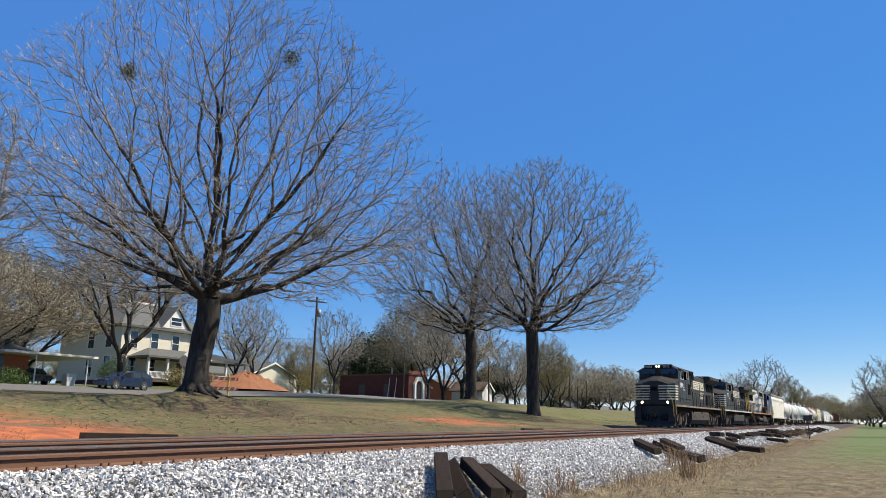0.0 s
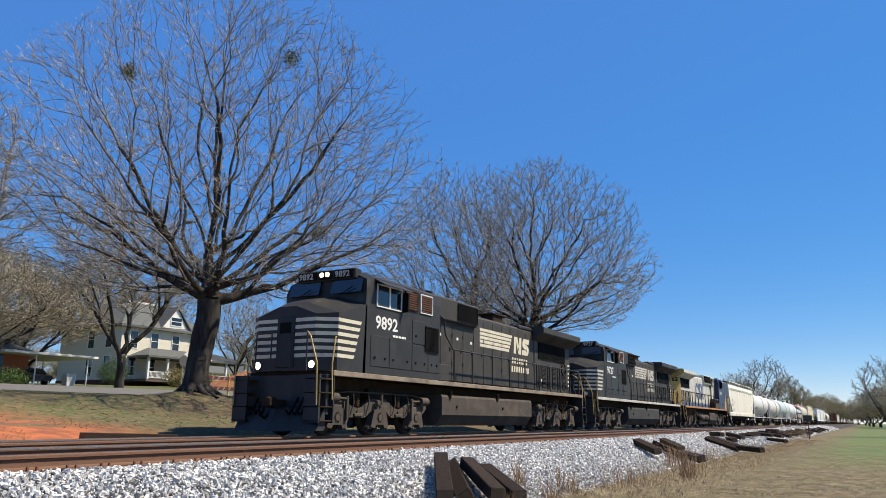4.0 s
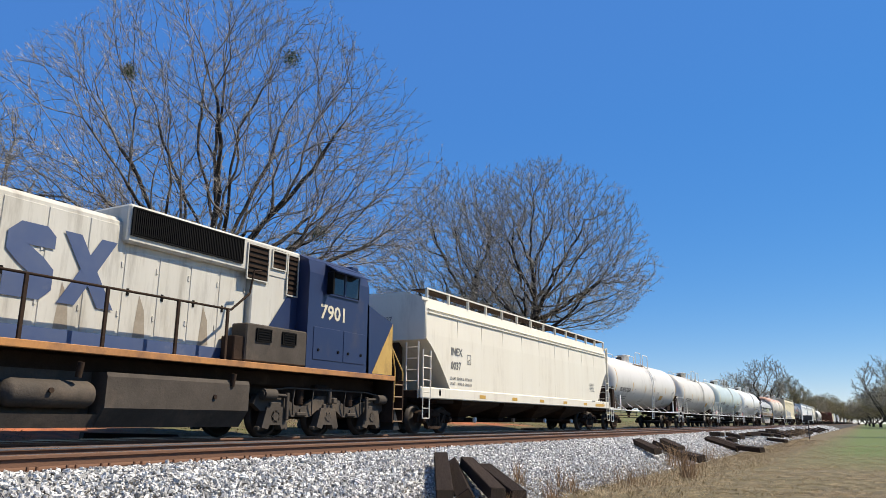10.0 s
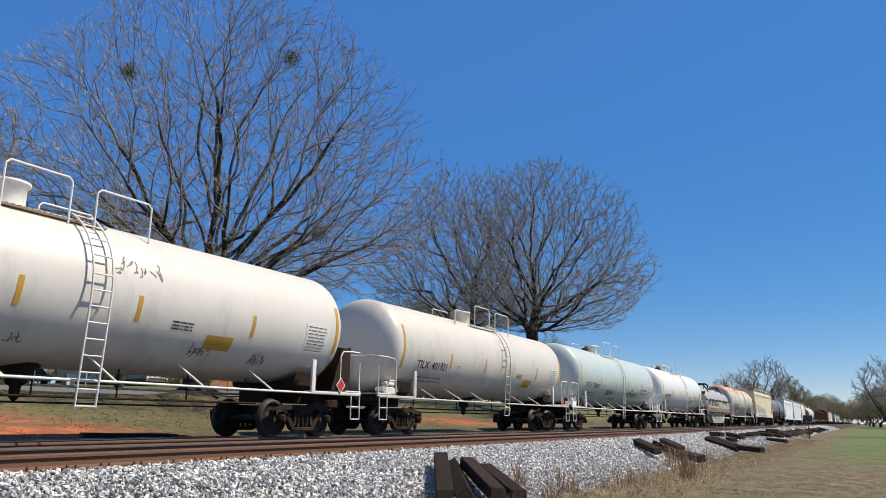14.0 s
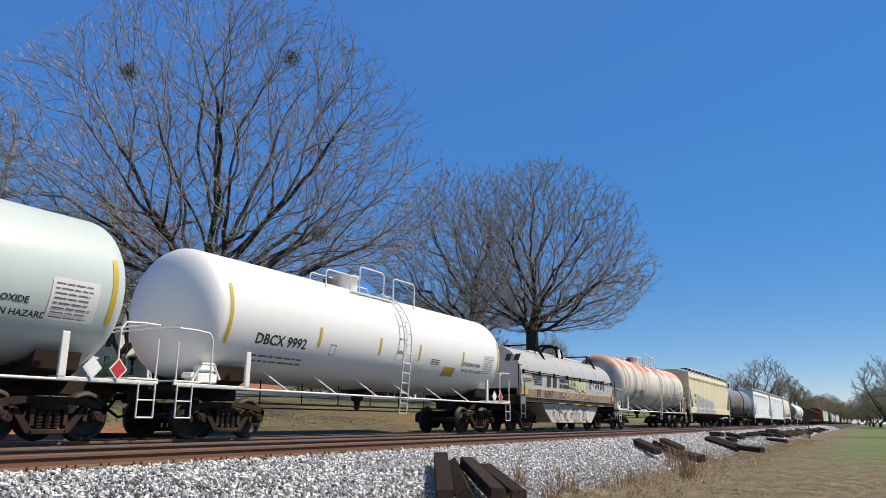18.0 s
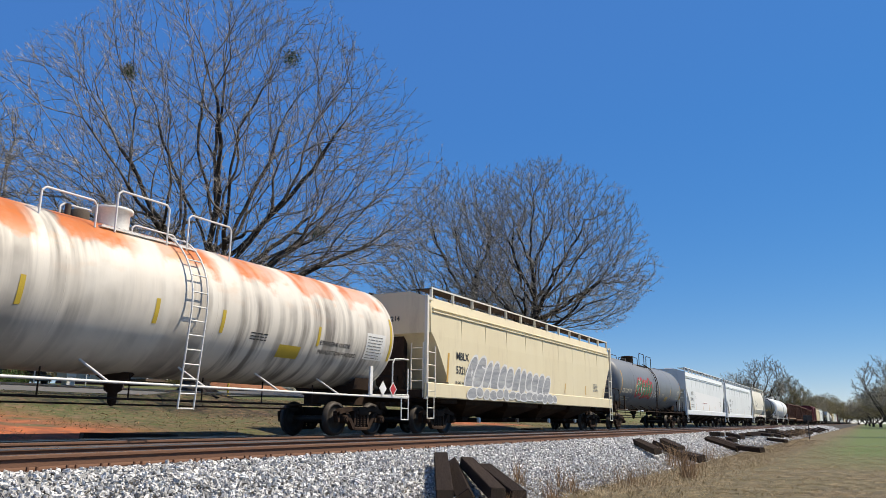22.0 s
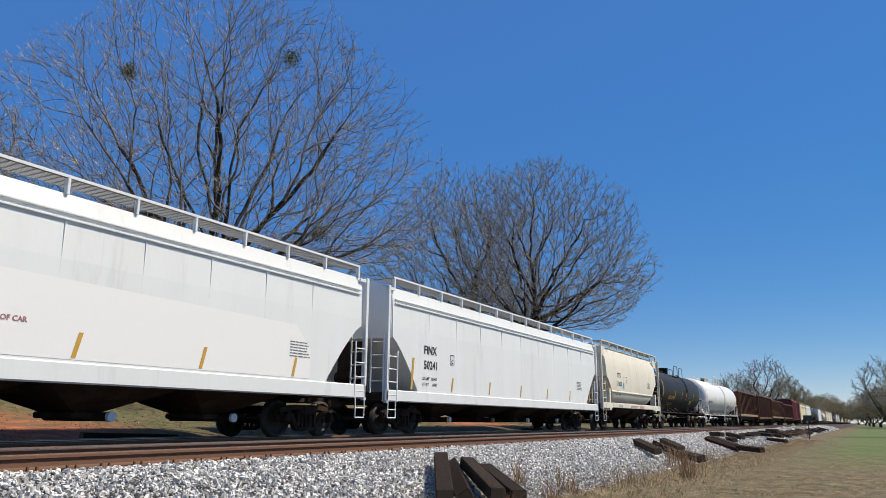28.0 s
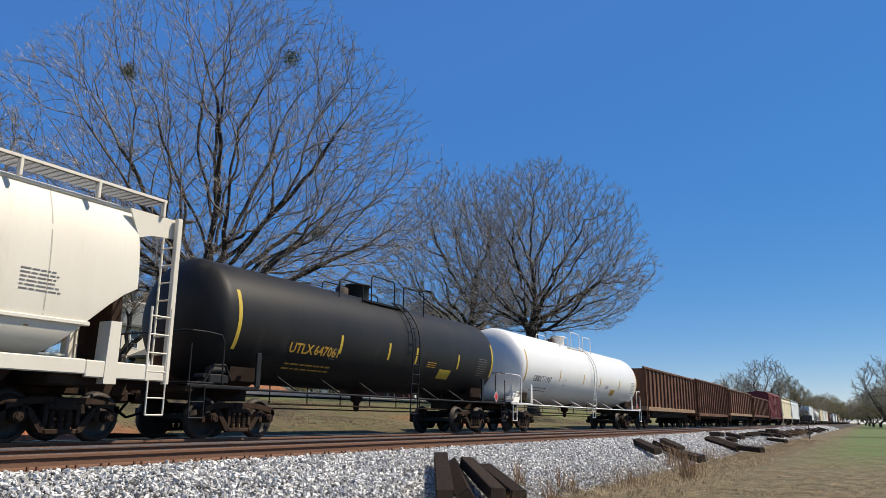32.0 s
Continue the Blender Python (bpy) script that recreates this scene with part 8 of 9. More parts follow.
# ---- locomotives ----
def loco_frame(s):
    """Cast side frame that dips between the axles, with pedestals over the journals."""
    y0, y1 = sorted((s * 0.98, s * 1.14))
    m = Mesh()
    top = [(-2.8, 0.8), (-2.7, 1.0), (-1.95, 1.0), (-1.6, 0.93), (-1.3, 0.78), (-0.85, 0.78), (-0.5, 0.98), (-0.3, 1.05), (0.3, 1.05), (0.5, 0.98), (0.85, 0.78), (1.3, 0.78), (1.6, 0.93), (1.95, 1.0), (2.7, 1.0), (2.8, 0.8)]
    low = [(2.55, 0.62), (1.75, 0.66), (1.45, 0.5), (0.7, 0.5), (0.4, 0.68), (-0.4, 0.68), (-0.7, 0.5), (-1.45, 0.5), (-1.75, 0.66), (-2.55, 0.62)]
    m.prism(top + low, "y", y0, y1)
    ya, yb = sorted((s * 1.12, s * 1.2))
    for x in (-2.07, 0, 2.07):
        m.prism([(x - 0.46, 0.24), (x - 0.3, 0.74), (x + 0.3, 0.74), (x + 0.46, 0.24), (x + 0.24, 0.2), (x + 0.19, 0.3), (x - 0.19, 0.3), (x - 0.24, 0.2)], "y", y0, yb if s > 0 else y1) if s > 0 else m.prism([(x - 0.46, 0.24), (x - 0.3, 0.74), (x + 0.3, 0.74), (x + 0.46, 0.24), (x + 0.24, 0.2), (x + 0.19, 0.3), (x - 0.19, 0.3), (x - 0.24, 0.2)], "y", ya, y1)
        m.box(x - 0.52, x - 0.30, y0, y1, 0.17, 0.27, 0.02)
        m.box(x + 0.30, x + 0.52, y0, y1, 0.17, 0.27, 0.02)
        m.box(x - 0.2, x + 0.2, ya, yb, 0.72, 0.84, 0.02)
    for x in (-1.07, 1.07):
        m.box(x - 0.2, x + 0.2, ya, yb, 0.52, 0.62, 0.02)
        m.cyl((x, s * 1.14, 0.66), (x, s * 1.18, 0.66), 0.06, n=10)
    return m.data("side_frame")


def loco_spring(x, s):
    """A stack of coils as one ridged body."""
    prof = [(0.78, 0.06)] + [(0.79 + 0.035 * k, 0.13 if k % 2 else 0.095) for k in range(12)] + [(1.2, 0.06)]
    return Mesh().lathe(prof, (x, s * 1.06, 0), "z", 12).data("coil_spring")


def loco_gear(s):
    y = s * 1.24
    m = Mesh()
    for x, d in ((-2.62, 1), (2.62, -1)):
        m.cyl((x, y, 1.02), (x + d * 0.42, y, 1.02), 0.135, n=14)
        m.cyl((x, y, 1.02), (x - d * 0.04, y, 1.02), 0.09, n=12)
        m.cyl((x + d * 0.42, y, 1.02), (x + d * 0.95, y, 1.0), 0.035, n=8)
        m.box(x + d * 0.9 - 0.05, x + d * 0.9 + 0.05, y - 0.04, y + 0.04, 0.42, 1.08, 0.015)
    m.tube([(-2.4, y, 1.12), (-1.7, y, 1.2), (1.7, y, 1.2), (2.4, y, 1.12)], 0.022, 6)
    for x in (-1.45, -0.7, 0.7, 1.45):
        m.tube([(x, y, 1.2), (x + 0.05, y, 0.9), (x - 0.03, y - s * 0.06, 0.55)], 0.02, 5)
    m.cyl((0.0, y - s * 0.02, 0.86), (0.0, y - s * 0.02, 1.25), 0.06, n=8)
    m.box(-0.28, -0.1, y - 0.05, y + 0.05, 0.86, 1.0, 0.02)
    return m.data("brake_cylinder")


def loco_journal(s):
    m = Mesh()
    m.cyl((0, s * 1.1, 0), (0, s * 1.2, 0), 0.17, 0.15, n=14)
    m.cyl((0, s * 1.2, 0), (0, s * 1.22, 0), 0.1, n=12)
    for k in range(6):
        a = k * math.tau / 6
        m.cyl((0.125 * math.cos(a), s * 1.19, 0.125 * math.sin(a)), (0.125 * math.cos(a), s * 1.215, 0.125 * math.sin(a)), 0.018, n=6)
    return m.data("journal_cap")


def loco_truck(parent, x):
    core = shared("loco_core", lambda: Mesh().box(-2.6, 2.6, -0.6, 0.6, 0.45, 0.95, 0.05).box(-0.3, 0.3, -1.0, 1.0, 0.9, 1.35, 0.05).data("truck"))
    t = part("truck", core, UNDER, parent, "three-axle locomotive truck", at=pose(x, 0, 0))
    for s in (-1, 1):
        part("side_frame", shared(("loco_frame", s), lambda: loco_frame(s)), UNDER_GREY, t)
        for x in (-1.07, 1.07):
            part("coil_spring", shared(("loco_spring", x, s), lambda: loco_spring(x, s)), UNDER, t)
        part("brake_cylinder", shared(("loco_gear", s), lambda: loco_gear(s)), UNDER_GREY, t)
        for d in (-2.07, 0, 2.07):
            part("journal_cap", shared(("journal", s), lambda: loco_journal(s)), UNDER_GREY, t, at=pose(d, 0, 0.5))
    for d in (-2.07, 0, 2.07):
        wheelset(t, d, 0.53)
    return t


def hang_chains(loco, xa, S, swags=3, width=1.5):
    """Safety chains in swags over a truck, link by link."""
    ch = Mesh()
    n = 0
    for k in range(swags):
        pts = [(xa - k * 1.55 - width * t, 1.38 - 1.7 * t * (1 - t)) for t in np.linspace(0, 1, 17)]
        for (x1, z1), (x2, z2) in zip(pts, pts[1:]):
            n += 1
            ux, uz = (x2 - x1) * 0.62, (z2 - z1) * 0.62
            cx, cz = (x1 + x2) / 2, (z1 + z2) / 2
            w = 0.035
            q = (0, S * w, 0) if n % 2 else (-uz / math.hypot(ux, uz) * w, 0, ux / math.hypot(ux, uz) * w)
            ring = [(cx + ux * a + q[0] * b, S * 1.42 + q[1] * b, cz + uz * a + q[2] * b) for a, b in ((-1, 0), (-0.6, 1), (0.6, 1), (1, 0), (0.6, -1), (-0.6, -1), (-1, 0))]
            ch.tube(ring, 0.012, 4)
    part("chain", ch, UNDER, loco, "slack safety chain")


def grille(name, parent, x0, x1, y, z0, z1, upright=True, step=0.07, mat=None, frame_mat=None):
    """A frame with slats over a near-black sheet painted as the opening's shade, on the side at y."""
    s = 1 if y > 0 else -1
    ya, yb = sorted((y, y + s * 0.012))
    g = part(name, Mesh().box(x0, x1, ya, yb, z0, z1), DARK, parent)
    m = Mesh()
    ya, yb = sorted((y + s * 0.012, y + s * 0.035))
    if upright:
        for x in np.arange(x0 + 0.02, x1 - 0.02, step):
            m.box(x, x + step * 0.5, ya, yb, z0 + 0.02, z1 - 0.02)
    else:
        for z in np.arange(z0 + 0.02, z1 - 0.02, step):
            m.box(x0 + 0.02, x1 - 0.02, ya, yb, z, z + step * 0.5)
    part("slat", m, mat or DARK, g)
    f = Mesh()
    ya, yb = sorted((y, y + s * 0.04))
    for a, b, c, d in ((x0 - 0.03, x1 + 0.03, z0 - 0.03, z0), (x0 - 0.03, x1 + 0.03, z1, z1 + 0.03), (x0 - 0.03, x0, z0, z1), (x1, x1 + 0.03, z0, z1)):
        f.box(a, b, ya, yb, c, d)
    part("surround", f, frame_mat or mat or DARK, g)
    return g


def locomotive(label, x0, hood_mat, cab_mat, sill_mat, stripe_mat, hand_mat, number, kind="ns", turned=False):
    loco = rolling("locomotive", label, "locomotive", x0, 22.3)
    if turned:
        CARS[-1] = (loco, x0, 180)
        loco.matrix_basis = pose(x0, TRACK_FAR, 0, 0, 0, 180)
    S = 1 if turned else -1
    # frame and sill
    m = Mesh()
    m.box(-10.15, 10.15, -0.8, 0.8, 1.25, 1.6, 0.03)
    m.box(-10.1, 10.1, -0.6, 0.6, 0.85, 1.4, 0.03)
    part("underframe", m, UNDER, loco, "heavy dark underframe")
    dk = Mesh()
    for s in (-1, 1):
        y0, y1 = sorted((s * 1.42, s * 1.54))
        dk.box(-10.2, 10.2, y0, y1, 1.58, 1.72, 0.01)
    part("side_sill", dk, sill_mat, loco, "painted side sill stripe")
    part("deck", Mesh().box(-10.2, 10.2, -1.44, 1.44, 1.6, 1.72, 0.01), UNDER, loco)
    # nose
    nose = Mesh()
    def nring(x, w, zt, ze):
        return [(x, -w, 1.72), (x, -w, ze), (x, -0.3, zt), (x, 0.3, zt), (x, w, ze), (x, w, 1.72)]
    nose.loft([nring(-10.42, 1.02, 3.5, 3.25), nring(-10.05, 1.5, 3.68, 3.3), nring(-9.3, 1.5, 3.88, 3.5), nring(-8.72, 1.5, 4.02, 3.7)])
    part("nose", nose, cab_mat, loco, "broad sloping safety nose")
    part("nose_door", Mesh().box(-10.46, -10.4, -0.32, 0.32, 1.8, 3.2, 0.04), cab_mat, loco)
    part("nose_window", Mesh().box(-10.475, -10.45, -0.2, 0.2, 2.75, 3.05, 0.02), DARK, loco)
    # cab
    cab = Mesh()
    def cring(x, zt, w=1.5):
        return [(x, -w, 1.72), (x, -w, 4.2), (x, -w + 0.06, zt - 0.2), (x, -w + 0.5, zt), (x, w - 0.5, zt), (x, w - 0.06, zt - 0.2), (x, w, 4.2), (x, w, 1.72)]
    front = cring(-8.72, 4.72)
    front = [(x - 0.0, y, z) for x, y, z in front]
    cab.loft([[(-8.85 + max(0, (z - 3.9)) * 0.30, y, z) for x, y, z in cring(0, 4.66)], cring(-8.3, 4.76), cring(-6.6, 4.76), cring(-4.4 if kind == "ns" else -6.05, 4.74)])
    body = part("cab", cab, cab_mat, loco, "full-width cab with flat sides")
    for s in (-1, 1):
        y0, y1 = sorted((s * 1.495, s * 1.515))
        for xa, xb in ((-8.22, -7.6), (-7.53, -6.92)):
            w = part("side_window", Mesh().box(xa, xb, y0, y1, 3.76, 4.36, 0.01), GLASS, body)
            f = Mesh()
            ya, yb = sorted((s * 1.5, s * 1.535))
            for q in ((xa - 0.035, xa, 3.73, 4.39), (xb, xb + 0.035, 3.73, 4.39)):
                f.box(q[0], q[1], ya, yb, q[2], q[3])
            f.box(xa - 0.035, xb + 0.035, ya, yb, 3.70, 3.735)
            f.box(xa - 0.035, xb + 0.035, ya, yb, 4.36, 4.395)
            part("window_frame", f, WHITE if kind == "ns" else LOCO_BLUE, w)
        aw = Mesh()
        ya, yb = sorted((s * 1.45, s * 1.86))
        aw.prism([(s * 1.44, 4.5), (s * 1.84, 4.3), (s * 1.84, 4.33), (s * 1.44, 4.54)], "x", -8.3, -6.75)
        part("awning", aw, cab_mat, body)
        part("mirror", Mesh().box(-6.84, -6.76, *sorted((s * 1.52, s * 1.72)), 3.7, 4.3, 0.01), DARK, body)
        if kind == "ns":
            for xa in (-6.66, -5.72):
                grille("cab_louver", body, xa, xa + 0.72, s * 1.5, 3.85, 4.42, False, 0.07, RUSTY, WHITE if xa > -6 else DARK)
        if kind == "ns":
            grille("vent_grille", body, -5.4, -4.6, s * 1.505, 2.62, 3.4, True, 0.06)
        # lower cabinet doors with latches
        for xa, xb, za, zb in ((-8.6, -7.6, 1.95, 2.8), (-7.55, -6.3, 1.95, 2.8)) if kind != "ns" else ((-8.5, -7.55, 1.95, 2.85), (-7.5, -6.3, 1.95, 2.85), (-6.2, -5.25, 1.95, 2.75), (-5.2, -4.45, 1.95, 2.5), (-6.2, -5.15, 2.8, 3.55)):
            dr = part("cabinet_door", Mesh().box(xa, xb, *sorted((s * 1.498, s * 1.516)), za, zb, 0.008), cab_mat, body)
            for lx in (xa + 0.2, xb - 0.2):
                part("latch", Mesh().cyl((lx, s * 1.51, za + 0.25), (lx, s * 1.54, za + 0.25), 0.04, n=8), DARK, dr)
    for y in (-0.78, 0.78):
        ws = Mesh()
        w = 0.56
        ws.add([(-8.80, y - w, 4.08), (-8.80, y + w, 4.08), (-8.69, y + w, 4.50), (-8.69, y - w, 4.50)], [(0, 1, 2, 3)])
        ws.add([(-8.83, y - w, 4.08), (-8.83, y + w, 4.08), (-8.72, y + w, 4.50), (-8.72, y - w, 4.50)], [(0, 1, 2, 3)])
        part("windshield", ws, GLASS, body)
        part("wiper", Mesh().tube([(-8.88, y + 0.1, 4.06), (-8.86, y - 0.3, 4.25)], 0.014, 5), DARK, body)
    hb = Mesh().box(-8.78, -8.45, -1.08, 1.08, 4.5, 4.82, 0.03)
    part("headlight_box", hb, cab_mat, body)
    for y in (-0.68, 0.68):
        nb = part("number_board", Mesh().box(-8.82, -8.775, y - 0.36, y + 0.36, 4.54, 4.79, 0.015), DARK, body, "number board")
        part("board_number", on_end(glyphs(number, 0.26, 1.05), -8.824, y + 0.32, 4.575), SILL_WHITE, nb)
    part("lamp_housing", Mesh().box(-8.85, -8.77, -0.24, 0.24, 4.54, 4.8, 0.03), DARK, body)
    for y in (-0.105, 0.105):
        part("headlight", Mesh().cyl((-8.87, y, 4.67), (-8.84, y, 4.67), 0.07, n=14), HEADLIGHT if x0 < 75 else UNDER_GREY, body, "round headlight")
    rf = Mesh()
    rf.box(-7.6, -6.6, -0.5, 0.5, 4.74, 4.92, 0.05)
    rf.cyl((-6.2, 0.3, 4.74), (-6.2, 0.3, 4.95), 0.12, n=12)
    rf.cyl((-5.4, -0.3, 4.74), (-5.4, -0.3, 4.86), 0.1, n=10)
    part("roof_gear", rf, cab_mat, body)
    # engine hood
    hood = Mesh()
    hood.box(-4.42, 5.3, -0.95, 0.95, 1.72, 4.42, 0.10)
    hd = part("hood", hood, hood_mat, loco, "long engine hood")
    bl = Mesh()
    bl.box(-4.40 if kind == "ns" else -6.1, -0.75, -1.12, 1.12, 3.9, 4.72, 0.05)
    if kind != "ns":
        bl.box(-6.1, -4.38, -1.1, 1.1, 1.72, 4.0, 0.03)
    part("blower_housing", bl, hood_mat, hd)
    for s in (-1, 1):
        if kind == "ns":
            grille("intake_screen", hd, -2.4, -0.85, s * 1.12, 4.02, 4.6, True, 0.04)
        else:
            grille("intake_screen", hd, -3.95, -0.85, s * 1.12, 4.08, 4.62, True, 0.05)
            for xa, xb, za in ((-4.85, -4.15, 3.75), (-5.5, -5.02, 4.15), (-5.98, -5.6, 3.55)):
                grille("lattice_screen", hd, xa, xb, s * 1.12, za, 4.58, False, 0.13, UNDER, LOCO_GREY)
            cb = part("low_cabinet", Mesh().box(-6.1, -3.9, *sorted((s * 1.0, s * 1.49)), 1.74, 2.62, 0.03), UNDER_GREY, hd, "grimy grey-brown walkway cabinet")
            for xa in (-5.6, -4.7):
                grille("cabinet_louver", cb, xa, xa + 0.45, s * 1.49, 2.25, 2.5, False, 0.06)
            # black panel put in for the shade of the door alcove
            part("cab_door", Mesh().box(-6.12, -6.06, *sorted((s * 1.14, s * 1.46)), 1.75, 4.1, 0.01), DARK, hd)
        for k in range(11):
            xa = -4.3 + k * 0.86
            dr = part("hood_door", Mesh().box(xa + 0.03, xa + 0.83, *sorted((s * 0.945, s * 0.966)), 1.82, 3.78 if xa < -0.9 else 4.25, 0.01), hood_mat, hd)
            if kind != "ns" and k % 2:
                part("grime_streak", Mesh().add([(xa + 0.2, s * 0.97, 2.05), (xa + 0.5, s * 0.97, 2.0), (xa + 0.42, s * 0.97, 2.9), (xa + 0.27, s * 0.97, 2.6)], [(0, 1, 2, 3)]), GRIME, dr)
            for z in (2.4, 3.4):
                part("hinge", Mesh().box(xa + 0.01, xa + 0.06, *sorted((s * 0.95, s * 0.985)), z, z + 0.12, 0.006), hood_mat, dr)
            part("latch", Mesh().box(xa + 0.68, xa + 0.74, *sorted((s * 0.96, s * 0.985)), 2.85, 3.0, 0.006), DARK, dr)
    st = Mesh()
    st.box(2.2, 3.5, -0.42, 0.42, 4.38, 4.62, 0.05)
    st.box(2.35, 3.35, -0.3, 0.3, 4.6, 4.88, 0.04)
    st.box(2.2, 3.5, -0.38, 0.38, 4.86, 4.93, 0.02)
    part("exhaust_stack", st, UNDER if kind == "ns" else DARK, hd)
    mu = Mesh()
    for k in range(3):
        mu.cyl((0.2 + k * 0.45, 0.2, 4.45), (0.2 + k * 0.45, 0.2, 4.6), 0.16, n=10)
    mu.box(-0.1, 1.5, -0.2, 0.5, 4.4, 4.5, 0.03)
    part("muffler", mu, DARK, hd)
    # radiator end with overhanging wings
    rad = Mesh()
    rad.box(5.25, 10.0 if kind == "ns" else 9.15, -0.97, 0.97, 1.72, 4.1, 0.06)
    rd = part("radiator_cabin", rad, hood_mat, loco)
    if kind != "ns":
        for s in (-1, 1):
            part("corner_panel", Mesh().prism([(10.08, s * 0.4), (10.08, s * 0.0), (9.1, s * 0.0), (9.1, s * 0.99), (9.3, s * 0.99)], "z", 1.75, 4.1), SUN_YELLOW, rd, "yellow bevelled corner panel")
        part("end_panel", Mesh().box(10.0, 10.1, -0.44, 0.44, 1.75, 4.6, 0.01), SUN_YELLOW, rd)
    wing = Mesh()
    for s in (-1, 1):
        wing.prism([(s * 0.96, 3.98), (s * 1.48, 4.28), (s * 1.52, 4.34), (s * 1.52, 4.58), (s * 1.4, 4.62), (0, 4.64), (0, 4.1), (s * 0.96, 4.0)], "x", 5.1, 10.15)
    wg = part("radiator_wing", wing, hood_mat if kind == "ns" else LOCO_GREY, rd, "overhanging radiator wing roof")
    if kind != "ns":
        wcap = Mesh()
        for s in (-1, 1):
            wcap.prism([(s * 0.96, 3.98), (s * 1.48, 4.28), (s * 1.52, 4.34), (s * 1.52, 4.58), (s * 1.4, 4.62), (0, 4.64), (0, 4.1)], "x", 10.15, 10.2)
        part("wing_end", wcap, SUN_YELLOW, wg)
    roofd = Mesh().box(3.6, 5.2, -0.95, 0.95, 4.36, 4.56, 0.06)
    part("radiator_roof", roofd, BLACK if kind == "ns" else LOCO_GREY, rd)
    for s in (-1, 1):
        grille("radiator_grille", rd, 5.75, 9.15, s * 0.972, 3.25, 3.94, True, 0.055)
        for k in range(6):
            xa = 5.5 + k * 0.66
            if kind == "ns":
                grille("louver_door", rd, xa, xa + 0.42, s * 0.972, 2.0, 2.95, k % 2 == 0, 0.06, hood_mat)
            else:
                grille("louver_door", rd, xa, xa + 0.34, s * 0.972, 2.1, 3.0, True, 0.06, UNDER_GREY, LOCO_GREY)
        if kind == "ns":
            part("hand_brake", Mesh().lathe([(-0.02, 0.28), (0.02, 0.31), (0.04, 0.28), (0.02, 0.24)], (8.9, s * 1.03, 2.9), "y", 18), UNDER, rd)
    # fuel tank and reservoirs
    ft = Mesh()
    ft.prism([(-1.42, 1.28), (1.42, 1.28), (1.46, 1.2), (1.46, 0.62), (1.2, 0.26), (-1.2, 0.26), (-1.46, 0.62), (-1.46, 1.2)], "x", -4.15, 3.65)
    if kind == "ns":
        part("fuel_tank", ft, UNDER_GREY if number == "9892" else FUEL_GREY, loco, "long dusty fuel tank")
    else:
        ft2 = Mesh()
        ft2.prism([(-1.42, 1.28), (1.42, 1.28), (1.46, 1.2), (1.46, 0.62), (1.2, 0.26), (-1.2, 0.26), (-1.46, 0.62), (-1.46, 1.2)], "x", -4.15, -0.4)
        ft2.prism([(-1.0, 1.28), (1.0, 1.28), (1.0, 0.5), (1.3, 0.5), (1.2, 0.26), (-1.2, 0.26), (-1.3, 0.5), (-1.0, 0.5)], "x", -0.4, 3.65)
        part("fuel_tank", ft2, UNDER_GREY, loco, "grey-brown fuel tank")
        for xa in (-0.3, 1.65):
            for s in (-1, 1):
                part("air_reservoir", Mesh().lathe([(xa, 0.05), (xa + 0.06, 0.2), (xa + 0.15, 0.25), (xa + 1.6, 0.25), (xa + 1.69, 0.2), (xa + 1.75, 0.05)], (0, s * 1.2, 0.85), "x", 18), UNDER_GREY, loco)
    for s in (-1, 1):
        for xa in (-3.6, 0.2):
            fl = Mesh()
            fl.cyl((xa, s * 1.45, 1.15), (xa, s * 1.5, 1.42), 0.06, n=8)
            fl.cyl((xa + 0.5, s * 1.46, 0.9), (xa + 0.5, s * 1.5, 0.9), 0.05, n=8)
            part("filler", fl, UNDER, loco)
    loco_truck(loco, -7.45)
    loco_truck(loco, 7.3)
    # pilots, steps and couplers
    for d in (-1, 1):
        pl = Mesh()
        xe = d * 10.2
        pl.box(*sorted((xe, xe + d * 0.16)), -1.42, 1.42, 0.55, 1.62, 0.02)
        part("pilot", pl, BLACK if kind == "ns" else UNDER, loco)
        pw = Mesh()
        pw.loft([[(xe + d * 0.16, -1.42, 0.15), (xe + d * 0.16, -1.42, 0.75), (xe + d * 0.2, -1.42, 0.75), (xe + d * 0.5, -1.42, 0.15)],
                 [(xe + d * 0.16, 0, 0.12), (xe + d * 0.16, 0, 0.8), (xe + d * 0.45, 0, 0.7), (xe + d * 0.85, 0, 0.12)],
                 [(xe + d * 0.16, 1.42, 0.15), (xe + d * 0.16, 1.42, 0.75), (xe + d * 0.2, 1.42, 0.75), (xe + d * 0.5, 1.42, 0.15)]])
        part("snow_plough", pw, BLACK, loco)
        coupler(loco, xe + d * 0.15, d)
        for y in (-0.9, -0.7, -0.5, 0.5, 0.7, 0.9):
            part("hose", Mesh().tube([(xe + d * 0.18, y, 1.0), (xe + d * 0.35, y, 0.75), (xe + d * 0.5, y * 0.98, 0.55), (xe + d * 0.62, y * 0.9, 0.7)], 0.028, 6), DARK, loco)
        for s in (-1, 1):
            sw = Mesh()
            xs = sorted((d * 10.15, d * 10.75))
            sw.box(d * 10.15 - 0.02, d * 10.15 + 0.02, *sorted((s * 0.95, s * 1.52)), 0.35, 1.7)
            swp = part("step_well", sw, BLACK if kind == "ns" else UNDER, loco)
            for k in range(4):
                part("step", Mesh().box(*xs, *sorted((s * 1.0, s * 1.5)), 0.38 + k * 0.36, 0.42 + k * 0.36, 0.008), RUST_TAN if kind != "ns" else UNDER, swp)
